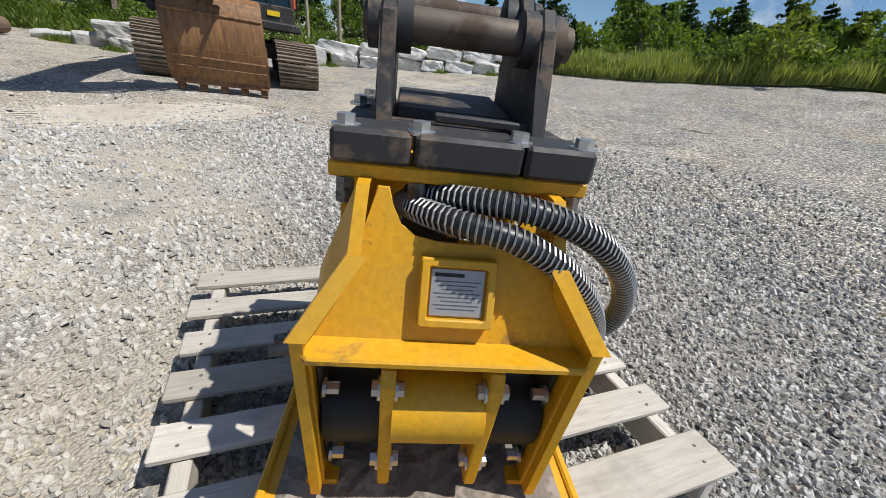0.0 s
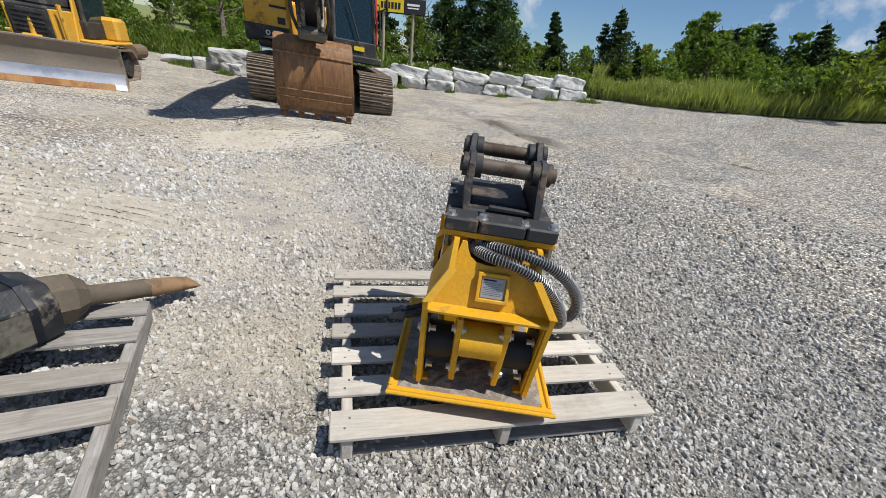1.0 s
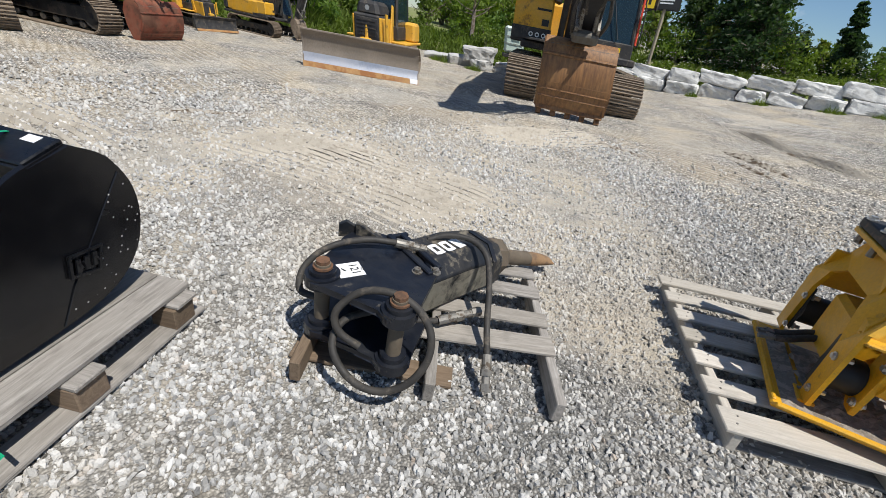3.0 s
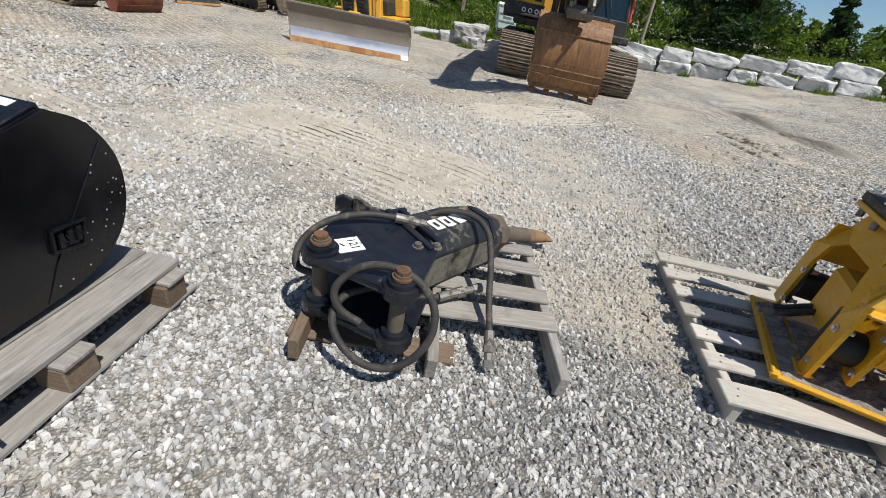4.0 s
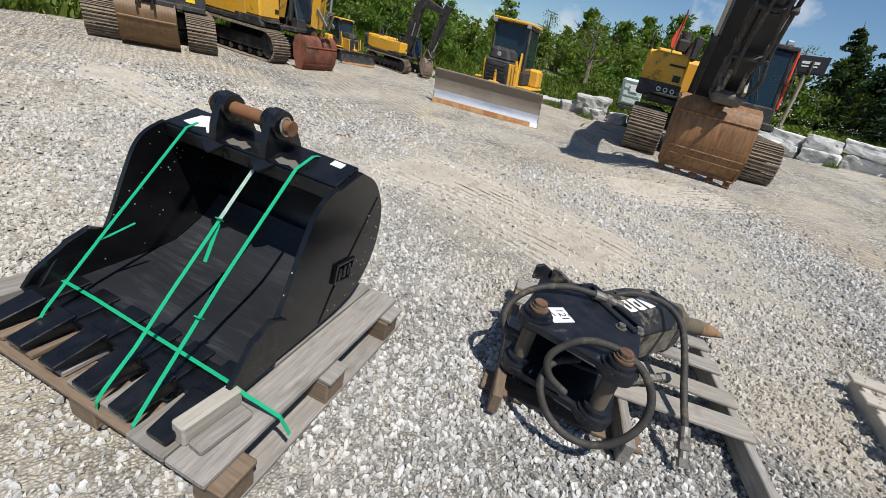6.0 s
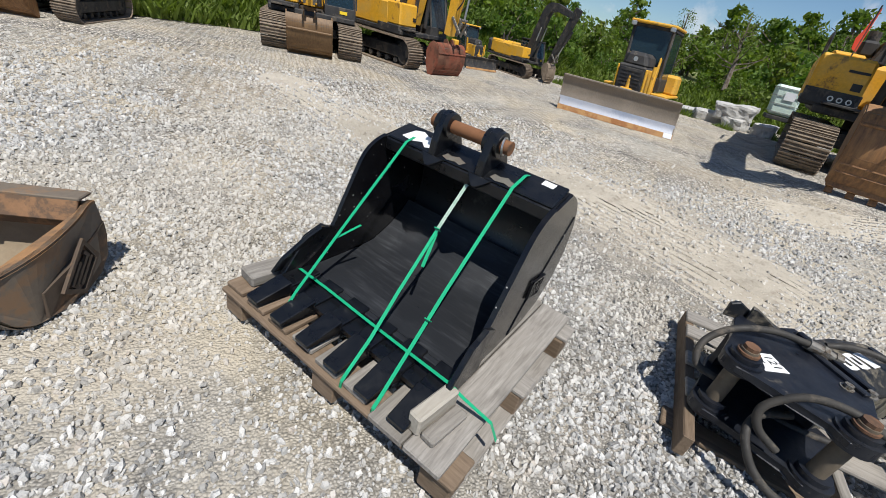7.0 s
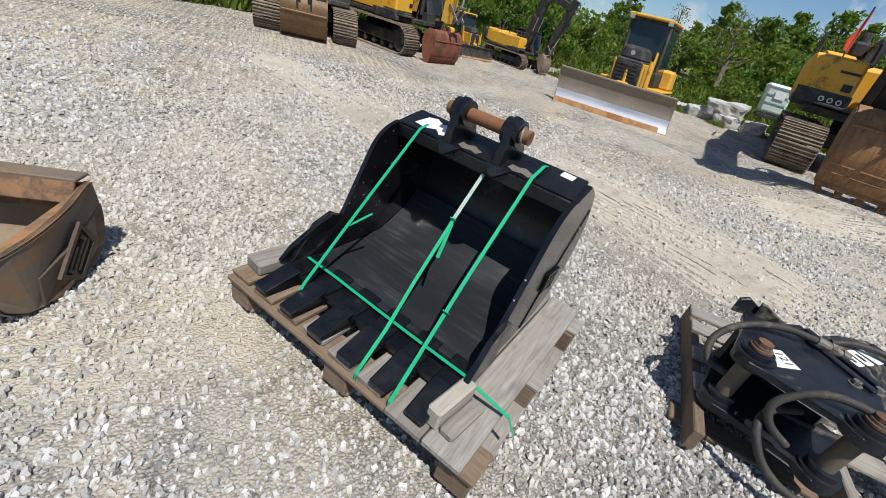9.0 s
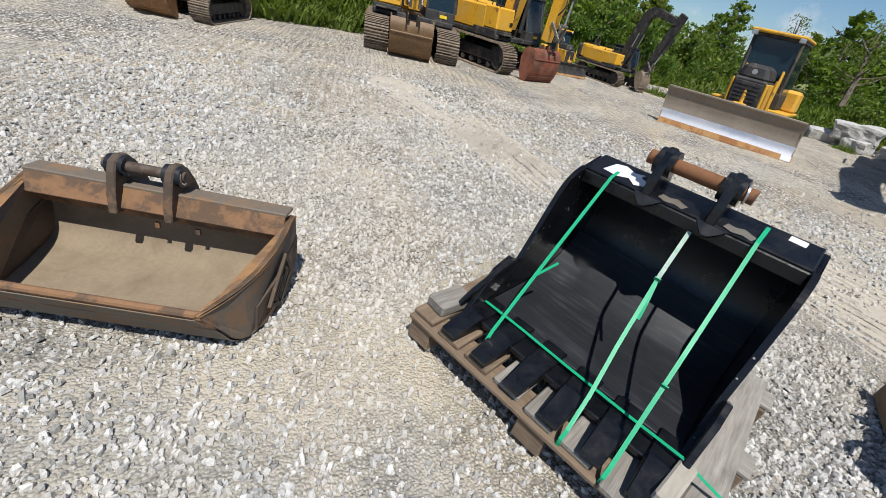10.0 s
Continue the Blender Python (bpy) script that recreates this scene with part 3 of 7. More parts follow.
# ---- ground ----
def ground_z(x, y):
    s = max(0.0, 0.65 * x + 0.76 * y)
    return 0.0085 * s * s if s < 15 else 1.9125 + 0.06 * (s - 15)


def relief(x, y):
    p = Vector((x, y, 0))
    return 0.012 * noise.noise(p * 0.9) + 0.008 * noise.noise(p * 3.1)


def make_ground():
    """One sheet, fine near the walk and coarse towards the horizon."""
    near = np.concatenate([-np.geomspace(400, 7, 26), np.linspace(-6.6, 3.6, 154), np.geomspace(4, 400, 26)])
    xs = near
    ys = np.concatenate([-np.geomspace(400, 6, 24), np.linspace(-5.6, 3.6, 140), np.geomspace(4, 400, 34)])
    verts, faces = [], []
    for y in ys:
        for x in xs:
            z = ground_z(x, y)
            if abs(x) < 40 and abs(y) < 40:
                z += relief(x, y)
            verts.append((x, y, z - 0.012))
    nx = len(xs)
    for j in range(len(ys) - 1):
        for i in range(nx - 1):
            a = j * nx + i
            faces.append((a, a + 1, a + nx + 1, a + nx))
    mesh = bpy.data.meshes.new("ground")
    mesh.from_pydata(verts, [], faces)
    mesh.polygons.foreach_set("use_smooth", [True] * len(mesh.polygons))
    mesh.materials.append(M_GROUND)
    return tagged(new("ground", mesh), "pale crushed limestone gravel yard with dusty worn patches", "ground", kind="structure")


ground = make_ground()


def make_chips():
    """Loose blunt stone chips over the yard, thick along the row of attachments and thinner further out."""
    rng = np.random.default_rng(4)
    tri = np.array([(5, 6, 7), (5, 7, 8), (0, 1, 5), (1, 6, 5), (1, 2, 6), (2, 3, 7), (2, 7, 6), (3, 8, 7), (3, 4, 8), (4, 0, 8), (0, 5, 8)])
    tries = 760000
    xy = np.column_stack([rng.uniform(-8.6, 3.8, tries), rng.uniform(-5.6, 7.6, tries)])
    per_m2 = tries / (12.4 * 13.2)
    # the row of attachments runs from the compactor to the ditching bucket
    a, b = np.array((-0.55, -0.45)), np.array((-2.3, -3.4))
    along = np.clip(((xy - a) @ (b - a)) / ((b - a) @ (b - a)), 0, 1)
    off = np.linalg.norm(xy - (a + along[:, None] * (b - a)), axis=1)
    want = 4300.0 * (1.25 / np.maximum(off, 1.25)) ** 1.40
    want *= np.clip((6.4 - off) / 2.4, 0, 1)
    east = xy[:, 0] - np.maximum(-0.1 + 1.2 * (xy[:, 1] + 1.6), -1.0)
    want *= np.clip(0.45 - 1.2 * east, 0.0, 1.0)
    # swept dusty patches to the west hold fewer stones
    bare = np.array([noise.noise(Vector((x * 0.62, y * 0.62, 3.0))) + 0.55 * noise.noise(Vector((x * 2.1, y * 2.1, 7.0))) for x, y in xy])
    dusty = np.clip((bare - 0.04) * 2.2, 0, 0.5) * np.clip((-0.7 - xy[:, 0]) / 0.9, 0, 1)
    swept = np.zeros(tries)
    for x, y, r in DUSTY:
        swept = np.maximum(swept, np.clip((1.25 - np.hypot(xy[:, 0] - x, xy[:, 1] - y) / r + 0.7 * bare) / 0.6, 0, 0.30 if r < 0.6 else 0.50))
    keep = rng.random(tries) < want * (1 - dusty) * (1 - swept) / per_m2
    xy, off, dusty = xy[keep], off[keep], dusty[keep]
    count = len(xy)
    size = (0.0055 + 0.0090 * rng.random(count) ** 2.0) * (1 - 0.2 * dusty) * (1 + 0.17 * np.clip(off - 1.5, 0, 4))
    ang = rng.uniform(0, 2 * math.pi, count)[:, None] + np.array([0, 1.26, 2.51, 3.77, 5.03, 0.45, 1.95, 3.45, 5.0])[None] + rng.normal(0, 0.17, (count, 9))
    rad = np.array([1.0] * 5 + [0.70] * 4)[None] * (0.76 + 0.48 * rng.random((count, 9)))
    up = np.array([-0.55] * 5 + [0.50] * 4)[None] * (0.6 + 0.8 * rng.random((count, 9)))
    slant = rng.normal(0, 0.40, (count, 2))
    px, py = rad * np.cos(ang), rad * np.sin(ang)
    longer, way = rng.uniform(0.95, 1.4, count)[:, None], rng.uniform(0, 2 * math.pi, count)[:, None]
    pu, pv = (px * np.cos(way) + py * np.sin(way)) * longer, (py * np.cos(way) - px * np.sin(way)) / longer
    px, py = pu * np.cos(way) - pv * np.sin(way), pu * np.sin(way) + pv * np.cos(way)
    up = up + slant[:, :1] * px + slant[:, 1:] * py
    verts = np.stack([px, py, up], 2) * size[:, None, None]
    verts[:, :, 0] += xy[:, 0, None]
    verts[:, :, 1] += xy[:, 1, None]
    z = np.array([ground_z(x, y) + relief(x, y) for x, y in xy]) - 0.012 + size * rng.uniform(0.25, 0.75, count)
    verts[:, :, 2] += z[:, None]
    faces = (tri[None] + 9 * np.arange(count)[:, None, None]).reshape(-1, 3)
    mesh = bpy.data.meshes.new("gravel")
    mesh.from_pydata(verts.reshape(-1, 3).tolist(), [], faces.tolist())
    mesh.materials.append(M_CHIPS)
    return tagged(new("gravel", mesh), "loose grey and white crushed stone chips", "gravel", kind="stuff")


make_chips()


def soil_patch(x, y, rx, ry, h, rz, seed, label, skin):
    """A low heap of scuffed soil with a ragged edge that sinks into the yard."""
    n, rings = 84, 12
    verts, faces = [], []
    ca, sa = math.cos(radians(rz)), math.sin(radians(rz))
    for j in range(rings):
        f = j / (rings - 1)
        for k in range(n):
            a = 2 * math.pi * k / n
            r = f * (1 + 0.35 * noise.noise(Vector((math.cos(a) * 1.6, math.sin(a) * 1.6, seed))) + 0.4 * noise.noise(Vector((math.cos(a) * 9, math.sin(a) * 9, seed))))
            u, v = rx * r * math.cos(a), ry * r * math.sin(a)
            px, py = x + u * ca - v * sa, y + u * sa + v * ca
            lump = 0.45 + 0.7 * noise.noise(Vector((px * 7, py * 7, seed))) + 0.7 * noise.noise(Vector((px * 19, py * 19, seed)))
            verts.append((px, py, ground_z(px, py) + relief(px, py) - 0.02 + 0.014 * (1 - f) + h * (1 - f * f) * max(0.1, lump)))
    for j in range(rings - 1):
        for k in range(n):
            faces.append((j * n + k, j * n + (k + 1) % n, (j + 1) * n + (k + 1) % n, (j + 1) * n + k))
    mesh = bpy.data.meshes.new("soil_patch")
    mesh.from_pydata(verts, [], faces)
    mesh.polygons.foreach_set("use_smooth", [True] * len(mesh.polygons))
    mesh.materials.append(skin)
    return tagged(new("soil_patch", mesh), label, "soil", kind="stuff")


M_SCUFF = paint("scuffed_earth", (0.10, 0.072, 0.048), (0.38, 0.345, 0.29), 0.56, 0.95, grain=50, stain=14, wear_soft=0.12, bump=0.8)
M_SAND = paint("dusty_sand", (0.43, 0.385, 0.32), (0.34, 0.30, 0.25), 0.64, 0.95, grain=90, stain=5, wear_soft=0.2, bump=0.5)
soil_patch(-1.78, 5.42, 0.40, 0.07, 0.05, -40, 6.0, "short ragged streak of turned-up brown soil", M_SCUFF)
soil_patch(-1.86, 5.95, 0.62, 0.085, 0.09, -33, 1.0, "dark scuffed soil turned up across the gravel", M_SCUFF)
soil_patch(-3.3, 4.2, 0.5, 0.12, 0.035, 8, 2.0, "thin streak of turned-up brown soil", M_SCUFF)
soil_patch(-7.3, -2.6, 0.55, 0.35, 0.05, 20, 3.0, "low heap of pale dusty sand", M_SAND)
soil_patch(-1.6, 7.4, 0.5, 0.10, 0.03, -15, 4.0, "thin streak of turned-up brown soil", M_SCUFF)
soil_patch(2.6, 7.6, 0.6, 0.09, 0.03, -20, 5.0, "thin streak of turned-up brown soil", M_SCUFF)


soil_patch(-2.02, -3.04, 0.20, 0.05, 0.014, 50, 8.0, "small dark damp stain on the gravel", M_SCUFF)
soil_patch(1.52, 1.86, 0.13, 0.06, 0.012, -25, 11.0, "small rusty brown stain on the gravel", M_SCUFF)
soil_patch(-5.6, -0.4, 0.5, 0.10, 0.02, 70, 9.0, "thin streak of scuffed brown soil", M_SCUFF)


M_RIDGE = paint("ridge_dust", (0.47, 0.42, 0.345), (0.29, 0.25, 0.20), 0.64, 0.95, grain=110, stain=14, wear_soft=0.2, bump=0.6)


def tread_ridges():
    """Curved ridges that a turning tracked machine pushed up in the fines."""
    rng = random.Random(9)
    verts, faces = [], []
    for cx, cy, r0, r1, a0, a1, gap in ((-1.0, -7.3, 7.25, 8.75, 121, 101, 0.080), (-9.6, 4.6, 5.1, 6.3, -30, 2, 0.085), (4.5, 14.0, 8.2, 9.2, 214, 236, 0.10), (-3.0, -9.0, 7.2, 8.2, 128, 100, 0.085)):
        r = r0
        while r < r1:
            n = int(abs(a1 - a0) * r * 0.0175 / 0.05)
            row = []
            for k in range(n + 1):
                a = radians(a0 + (a1 - a0) * k / n)
                wob = 0.03 * noise.noise(Vector((r * 3, k * 0.06, 2)))
                fade = min(1.0, 5.0 * min(k, n - k) / n) * min(1.0, 4.0 * min(r - r0, r1 - r) / (r1 - r0))
                hgt = 0.034 * fade * max(0.0, 0.45 + noise.noise(Vector((k * 0.05, r * 2.0, 5))) + 0.35 * noise.noise(Vector((k * 0.6, r * 9.0, 1))))
                px, py = cx + (r + wob) * math.cos(a), cy + (r + wob) * math.sin(a)
                ux, uy = math.cos(a), math.sin(a)
                b = len(verts)
                g = ground_z(px, py) + relief(px, py) - 0.022 + 0.012 * fade * (1 + noise.noise(Vector((px * 1.5, py * 1.5, 9))))
                w = 0.015 + 0.009 * rng.random()
                verts += [(px - ux * w, py - uy * w, g), (px + ux * w * 0.2, py + uy * w * 0.2, g + 0.006 + hgt), (px + ux * w, py + uy * w, g)]
                if k:
                    faces += [(b - 3, b - 2, b + 1, b), (b - 2, b - 1, b + 2, b + 1)]
            r += gap * rng.uniform(0.8, 1.25)
    mesh = bpy.data.meshes.new("tread_ridges")
    mesh.from_pydata(verts, [], faces)
    mesh.materials.append(M_RIDGE)
    return tagged(new("tread_ridges", mesh), "curved ridges left by machine tracks in the dust", "soil", kind="stuff")


tread_ridges()


# ---- pallets and attachments near the walk ----
def board(size, bevel=0.004):
    return Make().box(size, bevel=bevel)


def nail_heads(parent, spots, r=0.004):
    mk = Make()
    mk.rod((0, 0, -0.001), (0, 0, 0.002), r, 6)
    first = part("nail", mk, M_FITTING, parent, m=pose(*spots[0]))
    for s in spots[1:]:
        twin(first, pose(*s))


def slat_pallet():
    """Seven pale deck boards on three stringers; local x along the boards, origin at the middle of its footprint."""
    th = thing("wooden_pallet", "pale weathered wooden pallet under a yellow plate compactor", "pallet", pose(-0.722, 0.566, 0.004, 0, 0, 31) @ pose(0, 0, 0, 0, -2.2, 0))
    rng = random.Random(3)
    for x in (-0.55, 0.0, 0.55):
        b = part("stringer", board((1.10, 0.038, 0.092)), M_WOOD_PALE, th, m=pose(x, 0, 0.052, 0, 0, 90))
    for k, y in enumerate((-0.50, -0.325, -0.16, 0.0, 0.165, 0.33, 0.50)):
        w = 0.118 if k == 0 else 0.092
        s = part("deck_board", board((1.22 + rng.uniform(-0.01, 0.012), w, 0.018)), M_WOOD_PALE, th,
                 m=pose(rng.uniform(-0.006, 0.006), y, 0.108 + 0.001 * rng.random(), 0, 0, rng.uniform(-0.5, 0.5)))
    for y in (-0.48, 0.0, 0.48):
        part("bottom_board", board((1.2, 0.09, 0.016)), M_WOOD_GREY, th, m=pose(0, y, -0.004))
    nail_heads(th, [(x + dx, y + dy, 0.1175) for x in (-0.55, 0.55) for y in (-0.50, -0.325, -0.16, 0.0, 0.165, 0.33, 0.50) for dx, dy in ((-0.008, -0.02), (0.008, 0.02))])
    return th


slat_pallet()


def bolt(parent, at, axis, r=0.012, depth=0.012, material=None):
    a = Vector(at)
    d = Vector(axis).normalized()
    mk = Make().rod(a, a + d * depth, r, 6)
    mk.rod(a - d * 0.002, a + d * 0.003, r * 1.5, 12)
    return part("bolt", mk, material or M_ZINC, parent)


def lean_in(mk, k=0.82, from_z=0.505, side=1):
    for v in mk.bm.verts:
        if v.co.z > from_z:
            v.co.x -= side * min(v.co.z - from_z, 0.11) * k


def tuck(mk):
    """Legs and lugs stand back and draw together towards the base."""
    for v in mk.bm.verts:
        d = max(0.0, 0.53 - v.co.z)
        v.co.x *= 1 - 0.20 * d
        v.co.y += 0.12 * d
    return mk


def tucked(x, y, z):
    d = max(0.0, 0.53 - z)
    return (x * (1 - 0.20 * d), y + 0.12 * d, z)


def coil(pts, r, wire, pitch, per=9):
    """A wire wound round the line pts."""
    pts = [Vector(p) for p in pts]
    acc = [0.0]
    for a, b in zip(pts, pts[1:]):
        acc.append(acc[-1] + (b - a).length)
    total = acc[-1]
    n = int(total / pitch * per)
    out = []
    side = None
    k = 0
    for i in range(n + 1):
        s = total * i / n
        while k < len(pts) - 2 and acc[k + 1] < s:
            k += 1
        f = (s - acc[k]) / max(1e-6, acc[k + 1] - acc[k])
        p = pts[k].lerp(pts[k + 1], f)
        d = (pts[k + 1] - pts[k]).normalized()
        side = d.orthogonal().normalized() if side is None else (side - d * side.dot(d)).normalized()
        a = 2 * math.pi * i / per
        out.append(p + (side * math.cos(a) + d.cross(side) * math.sin(a)) * r)
    return Make().sweep(out, wire, 4)


def plate_compactor():
    th = thing("plate_compactor", "yellow hydraulic plate compactor with black mounting bracket, on a pallet", "plate compactor", pose(-0.584, 0.066, 0.022, 0, 0, 15) @ pose(0, 0, 0, 0, -2.0, 0))
    Z0 = 0.122
    base = Make().box((0.59, 0.64, 0.02), (0, 0.325, Z0 + 0.012), bevel=0.006)
    base.box((0.59, 0.060, 0.014), (0, -0.004, Z0 + 0.026), (-38, 0, 0), bevel=0.004)
    base.box((0.016, 0.60, 0.012), (-0.285, 0.33, Z0 + 0.024), bevel=0.004)
    base.box((0.016, 0.60, 0.012), (0.285, 0.33, Z0 + 0.024), bevel=0.004)
    part("base_plate", base, M_YELLOW, th)
    soil = Make()
    rng = random.Random(8)
    n = 26
    grid = []
    for j in range(n + 1):
        row = []
        for i in range(n + 1):
            x, y = -0.26 + 0.52 * i / n, 0.03 + 0.5 * j / n
            edge = min(i, n - i, j, n - j) / 4
            z = Z0 + 0.022 + min(1, edge) * (0.018 + 0.03 * max(0, noise.noise(Vector((x * 14, y * 14, 3)))) + 0.012 * noise.noise(Vector((x * 45, y * 45, 1))))
            row.append(soil.bm.verts.new((x, y, z)))
        grid.append(row)
    for j in range(n):
        for i in range(n):
            soil.bm.faces.new((grid[j][i], grid[j][i + 1], grid[j + 1][i + 1], grid[j + 1][i]))
    part("soil_crust", soil, M_SOIL, th, "damp brown soil caked on the plate")
    # the two arched side plates, bent in above the shoulder
    arch = [(0.0, 0.165), (0.0, 0.53), (0.048, 0.628), (0.090, 0.708), (0.52, 0.708), (0.575, 0.62), (0.62, 0.50), (0.65, 0.165)]
    bay = [(0.085, 0.165), (0.095, 0.42), (0.16, 0.545), (0.215, 0.58), (0.44, 0.58), (0.49, 0.54), (0.525, 0.44), (0.56, 0.165)]
    for side in (-1, 1):
        mk = Make().holed(arch, bay, 0.017, Matrix(((0, 0, 1, side * 0.204), (1, 0, 0, 0), (0, 1, 0, 0), (0, 0, 0, 1))))
        lean_in(mk, 0.66, 0.525, side)
        tuck(mk)
        part("side_plate", mk, M_YELLOW, th)
        foot = Make().box((0.06, 0.10, 0.014), (side * 0.198, 0.075, Z0 + 0.035), bevel=0.003)
        part("foot", tuck(foot), M_YELLOW, th)
        weld = Make().sweep([(side * 0.194, 0.022, 0.17), (side * 0.194, 0.022, 0.50)], 0.004, 6)
        part("weld_bead", tuck(weld), M_YELLOW, th, smooth=True)
    # front panel, leaning back between the bent side plates, with its swept-up necks and its ledge
    panel = pose(0, 0.046, 0.497, 73, 0, 0)
    half = [(0.196, 0.0), (0.197, 0.034), (0.140, 0.130), (0.124, 0.165), (0.114, 0.214), (0.098, 0.214), (0.093, 0.188), (0.081, 0.164), (0.060, 0.149), (0.026, 0.143)]
    mk = Make().slab(half + [(-x, y) for x, y in reversed(half)], 0.012, panel, bevel=0.002)
    part("front_panel", mk, M_YELLOW, th)
    ledge = Make().slab([(-0.196, 0.075), (-0.196, 0.004), (-0.188, -0.004), (0.188, -0.004), (0.196, 0.004), (0.196, 0.075)], 0.013, pose(0, 0, 0.494, 3, 0, 0), bevel=0.003)
    part("ledge", ledge, M_YELLOW, th)
    for side in (-1, 1):
        part("edge_strip", Make().sheet([(-0.004, 0.527), (0.021, 0.578), (0.045, 0.627)], 0.026, 0.010, Matrix(((1, 0, -0.66 * side, side * 0.548), (0, 1, 0, 0), (0, 0, 1, 0), (0, 0, 0, 1)))), M_YELLOW, th)
        weld = Make().sweep([(side * 0.19, 0.044, 0.505), (side * 0.192, 0.050, 0.532), (side * 0.134, 0.078, 0.622)], 0.004, 6)
        part("weld_bead", weld, M_YELLOW, th, smooth=True)
    fr = Make()
    fr.holed([(-0.052, -0.048), (0.052, -0.048), (0.052, 0.048), (-0.052, 0.048)], [(-0.040, -0.036), (0.040, -0.036), (0.040, 0.036), (-0.040, 0.036)], 0.024, panel @ pose(0.003, 0.078, 0.014))
    fr.box((0.086, 0.078, 0.006), (0, 0, 0))
    fr.put(list(fr.bm.verts)[-8:], panel @ pose(0.003, 0.078, 0.012))
    bmesh.ops.bevel(fr.bm, geom=fr.bm.edges[:], offset=0.002, segments=1, affect="EDGES", profile=0.5)
    frame_ob = part("plate_frame", fr, M_YELLOW, th)
    plate = part("data_plate", Make().box((0.074, 0.066, 0.002), bevel=0.0008), M_PLATE, frame_ob, "grey metal data plate with fine print", m=panel @ pose(0.003, 0.078, 0.0175))
    part("title_bar", Make().box((0.040, 0.005, 0.0006), (-0.012, 0.025, 0.0013)), M_INK, plate)
    bars = Make()
    for k in range(8):
        bars.box((0.064 - 0.02 * ((k * 7) % 3) / 2, 0.0012, 0.0005), (0, 0.016 - 0.0055 * k, 0.0013))
    part("print_line", bars, M_PRINT, plate)
    # exciter between two lugs
    for x in (-0.082, 0.078):
        lug = part("exciter_lug", tuck(Make().slab([(0.0, 0.20), (0.0, 0.44), (0.015, 0.462), (0.10, 0.47), (0.10, 0.24), (0.05, 0.20)], 0.022, Matrix(((0, 0, 1, x), (1, 0, 0, 0), (0, 1, 0, 0), (0, 0, 0, 1))), bevel=0.003)), M_YELLOW, th)
        for z in (0.245, 0.42):
            s = -1 if x < 0 else 1
            bolt(lug, tucked(x - s * 0.012, 0.02, z), (-s, 0, 0))
            bolt(lug, tucked(x + s * 0.012, 0.02, z), (s, 0, 0))
    part("exciter_drum", Make().rod((-0.072, 0.068, 0.362), (0.068, 0.068, 0.362), 0.062, 28), M_YELLOW, th, smooth=True)
    part("exciter_box", Make().box((0.30, 0.30, 0.24), (0, 0.33, 0.36), bevel=0.02), M_YELLOW, th)
    part("exciter_cover", Make().box((0.15, 0.05, 0.09), (0, 0.12, 0.455), bevel=0.01), M_YELLOW, th)
    part("motor", Make().rod((-0.02, 0.30, 0.56), (-0.02, 0.46, 0.56), 0.06, 16), M_DARK, th, smooth=True)
    for side in (-1, 1):
        for y in (0.08, 0.56):
            mount = part("rubber_mount", tuck(Make().rod((side * 0.095, y + 0.02, 0.30), (side * 0.188, y + 0.02, 0.30), 0.072, 20)), M_BLACK_RUBBER, th, "black rubber vibration mount", smooth=True)
            part("mount_plate", tuck(Make().box((0.008, 0.11, 0.24), (side * 0.189, y + 0.025, 0.31), bevel=0.003)), M_DARK, mount)
            for z in (0.215, 0.385):
                bolt(mount, tucked(side * 0.182, y - 0.03, z), (-side, 0, 0), 0.010, 0.022)
                bolt(mount, tucked(side * 0.213, y - 0.03, z), (side, 0, 0), 0.011, 0.010)
    part("rear_panel", Make().box((0.40, 0.014, 0.20), (0, 0.60, 0.52), (20, 0, 0), bevel=0.002), M_YELLOW, th)
    part("top_flange", Make().box((0.365, 0.47, 0.022), (0, 0.36, 0.715), bevel=0.003), M_YELLOW, th)
    for x in (-0.165, 0.0, 0.165):
        part("gusset", Make().slab([(0, 0), (0.07, 0.0), (0, -0.09)], 0.012, Matrix(((0, 0, 1, x), (1, 0, 0, 0.17), (0, 1, 0, 0.698), (0, 0, 0, 1)))), M_YELLOW, th)
    # black mounting bracket
    Y = 0.385
    br = part("bracket_base", Make().box((0.36, 0.36, 0.04), (0, Y + 0.03, 0.748), bevel=0.006), M_BRACKET, th, "scuffed black steel bracket")
    for x, w in ((-0.126, 0.104), (0.004, 0.146), (0.130, 0.098)):
        part("bracket_bar", Make().box((w, 0.10, 0.045), (x, 0.16, 0.750), bevel=0.006), M_BRACKET, br)
    part("bracket_pad", Make().box((0.20, 0.24, 0.03), (0.0, 0.41, 0.778), (4, 0, 0), bevel=0.004), M_BRACKET, br)
    part("lock_bar", Make().box((0.15, 0.022, 0.014), (0.035, 0.235, 0.780), (0, 0, -4), bevel=0.003), M_BRACKET, br)
    ear = [(-0.14, 0.0), (0.17, 0.0), (0.168, 0.08), (0.145, 0.175), (0.118, 0.215), (0.078, 0.222), (0.04, 0.182), (-0.005, 0.158), (-0.035, 0.182), (-0.075, 0.180), (-0.098, 0.150), (-0.115, 0.08)]
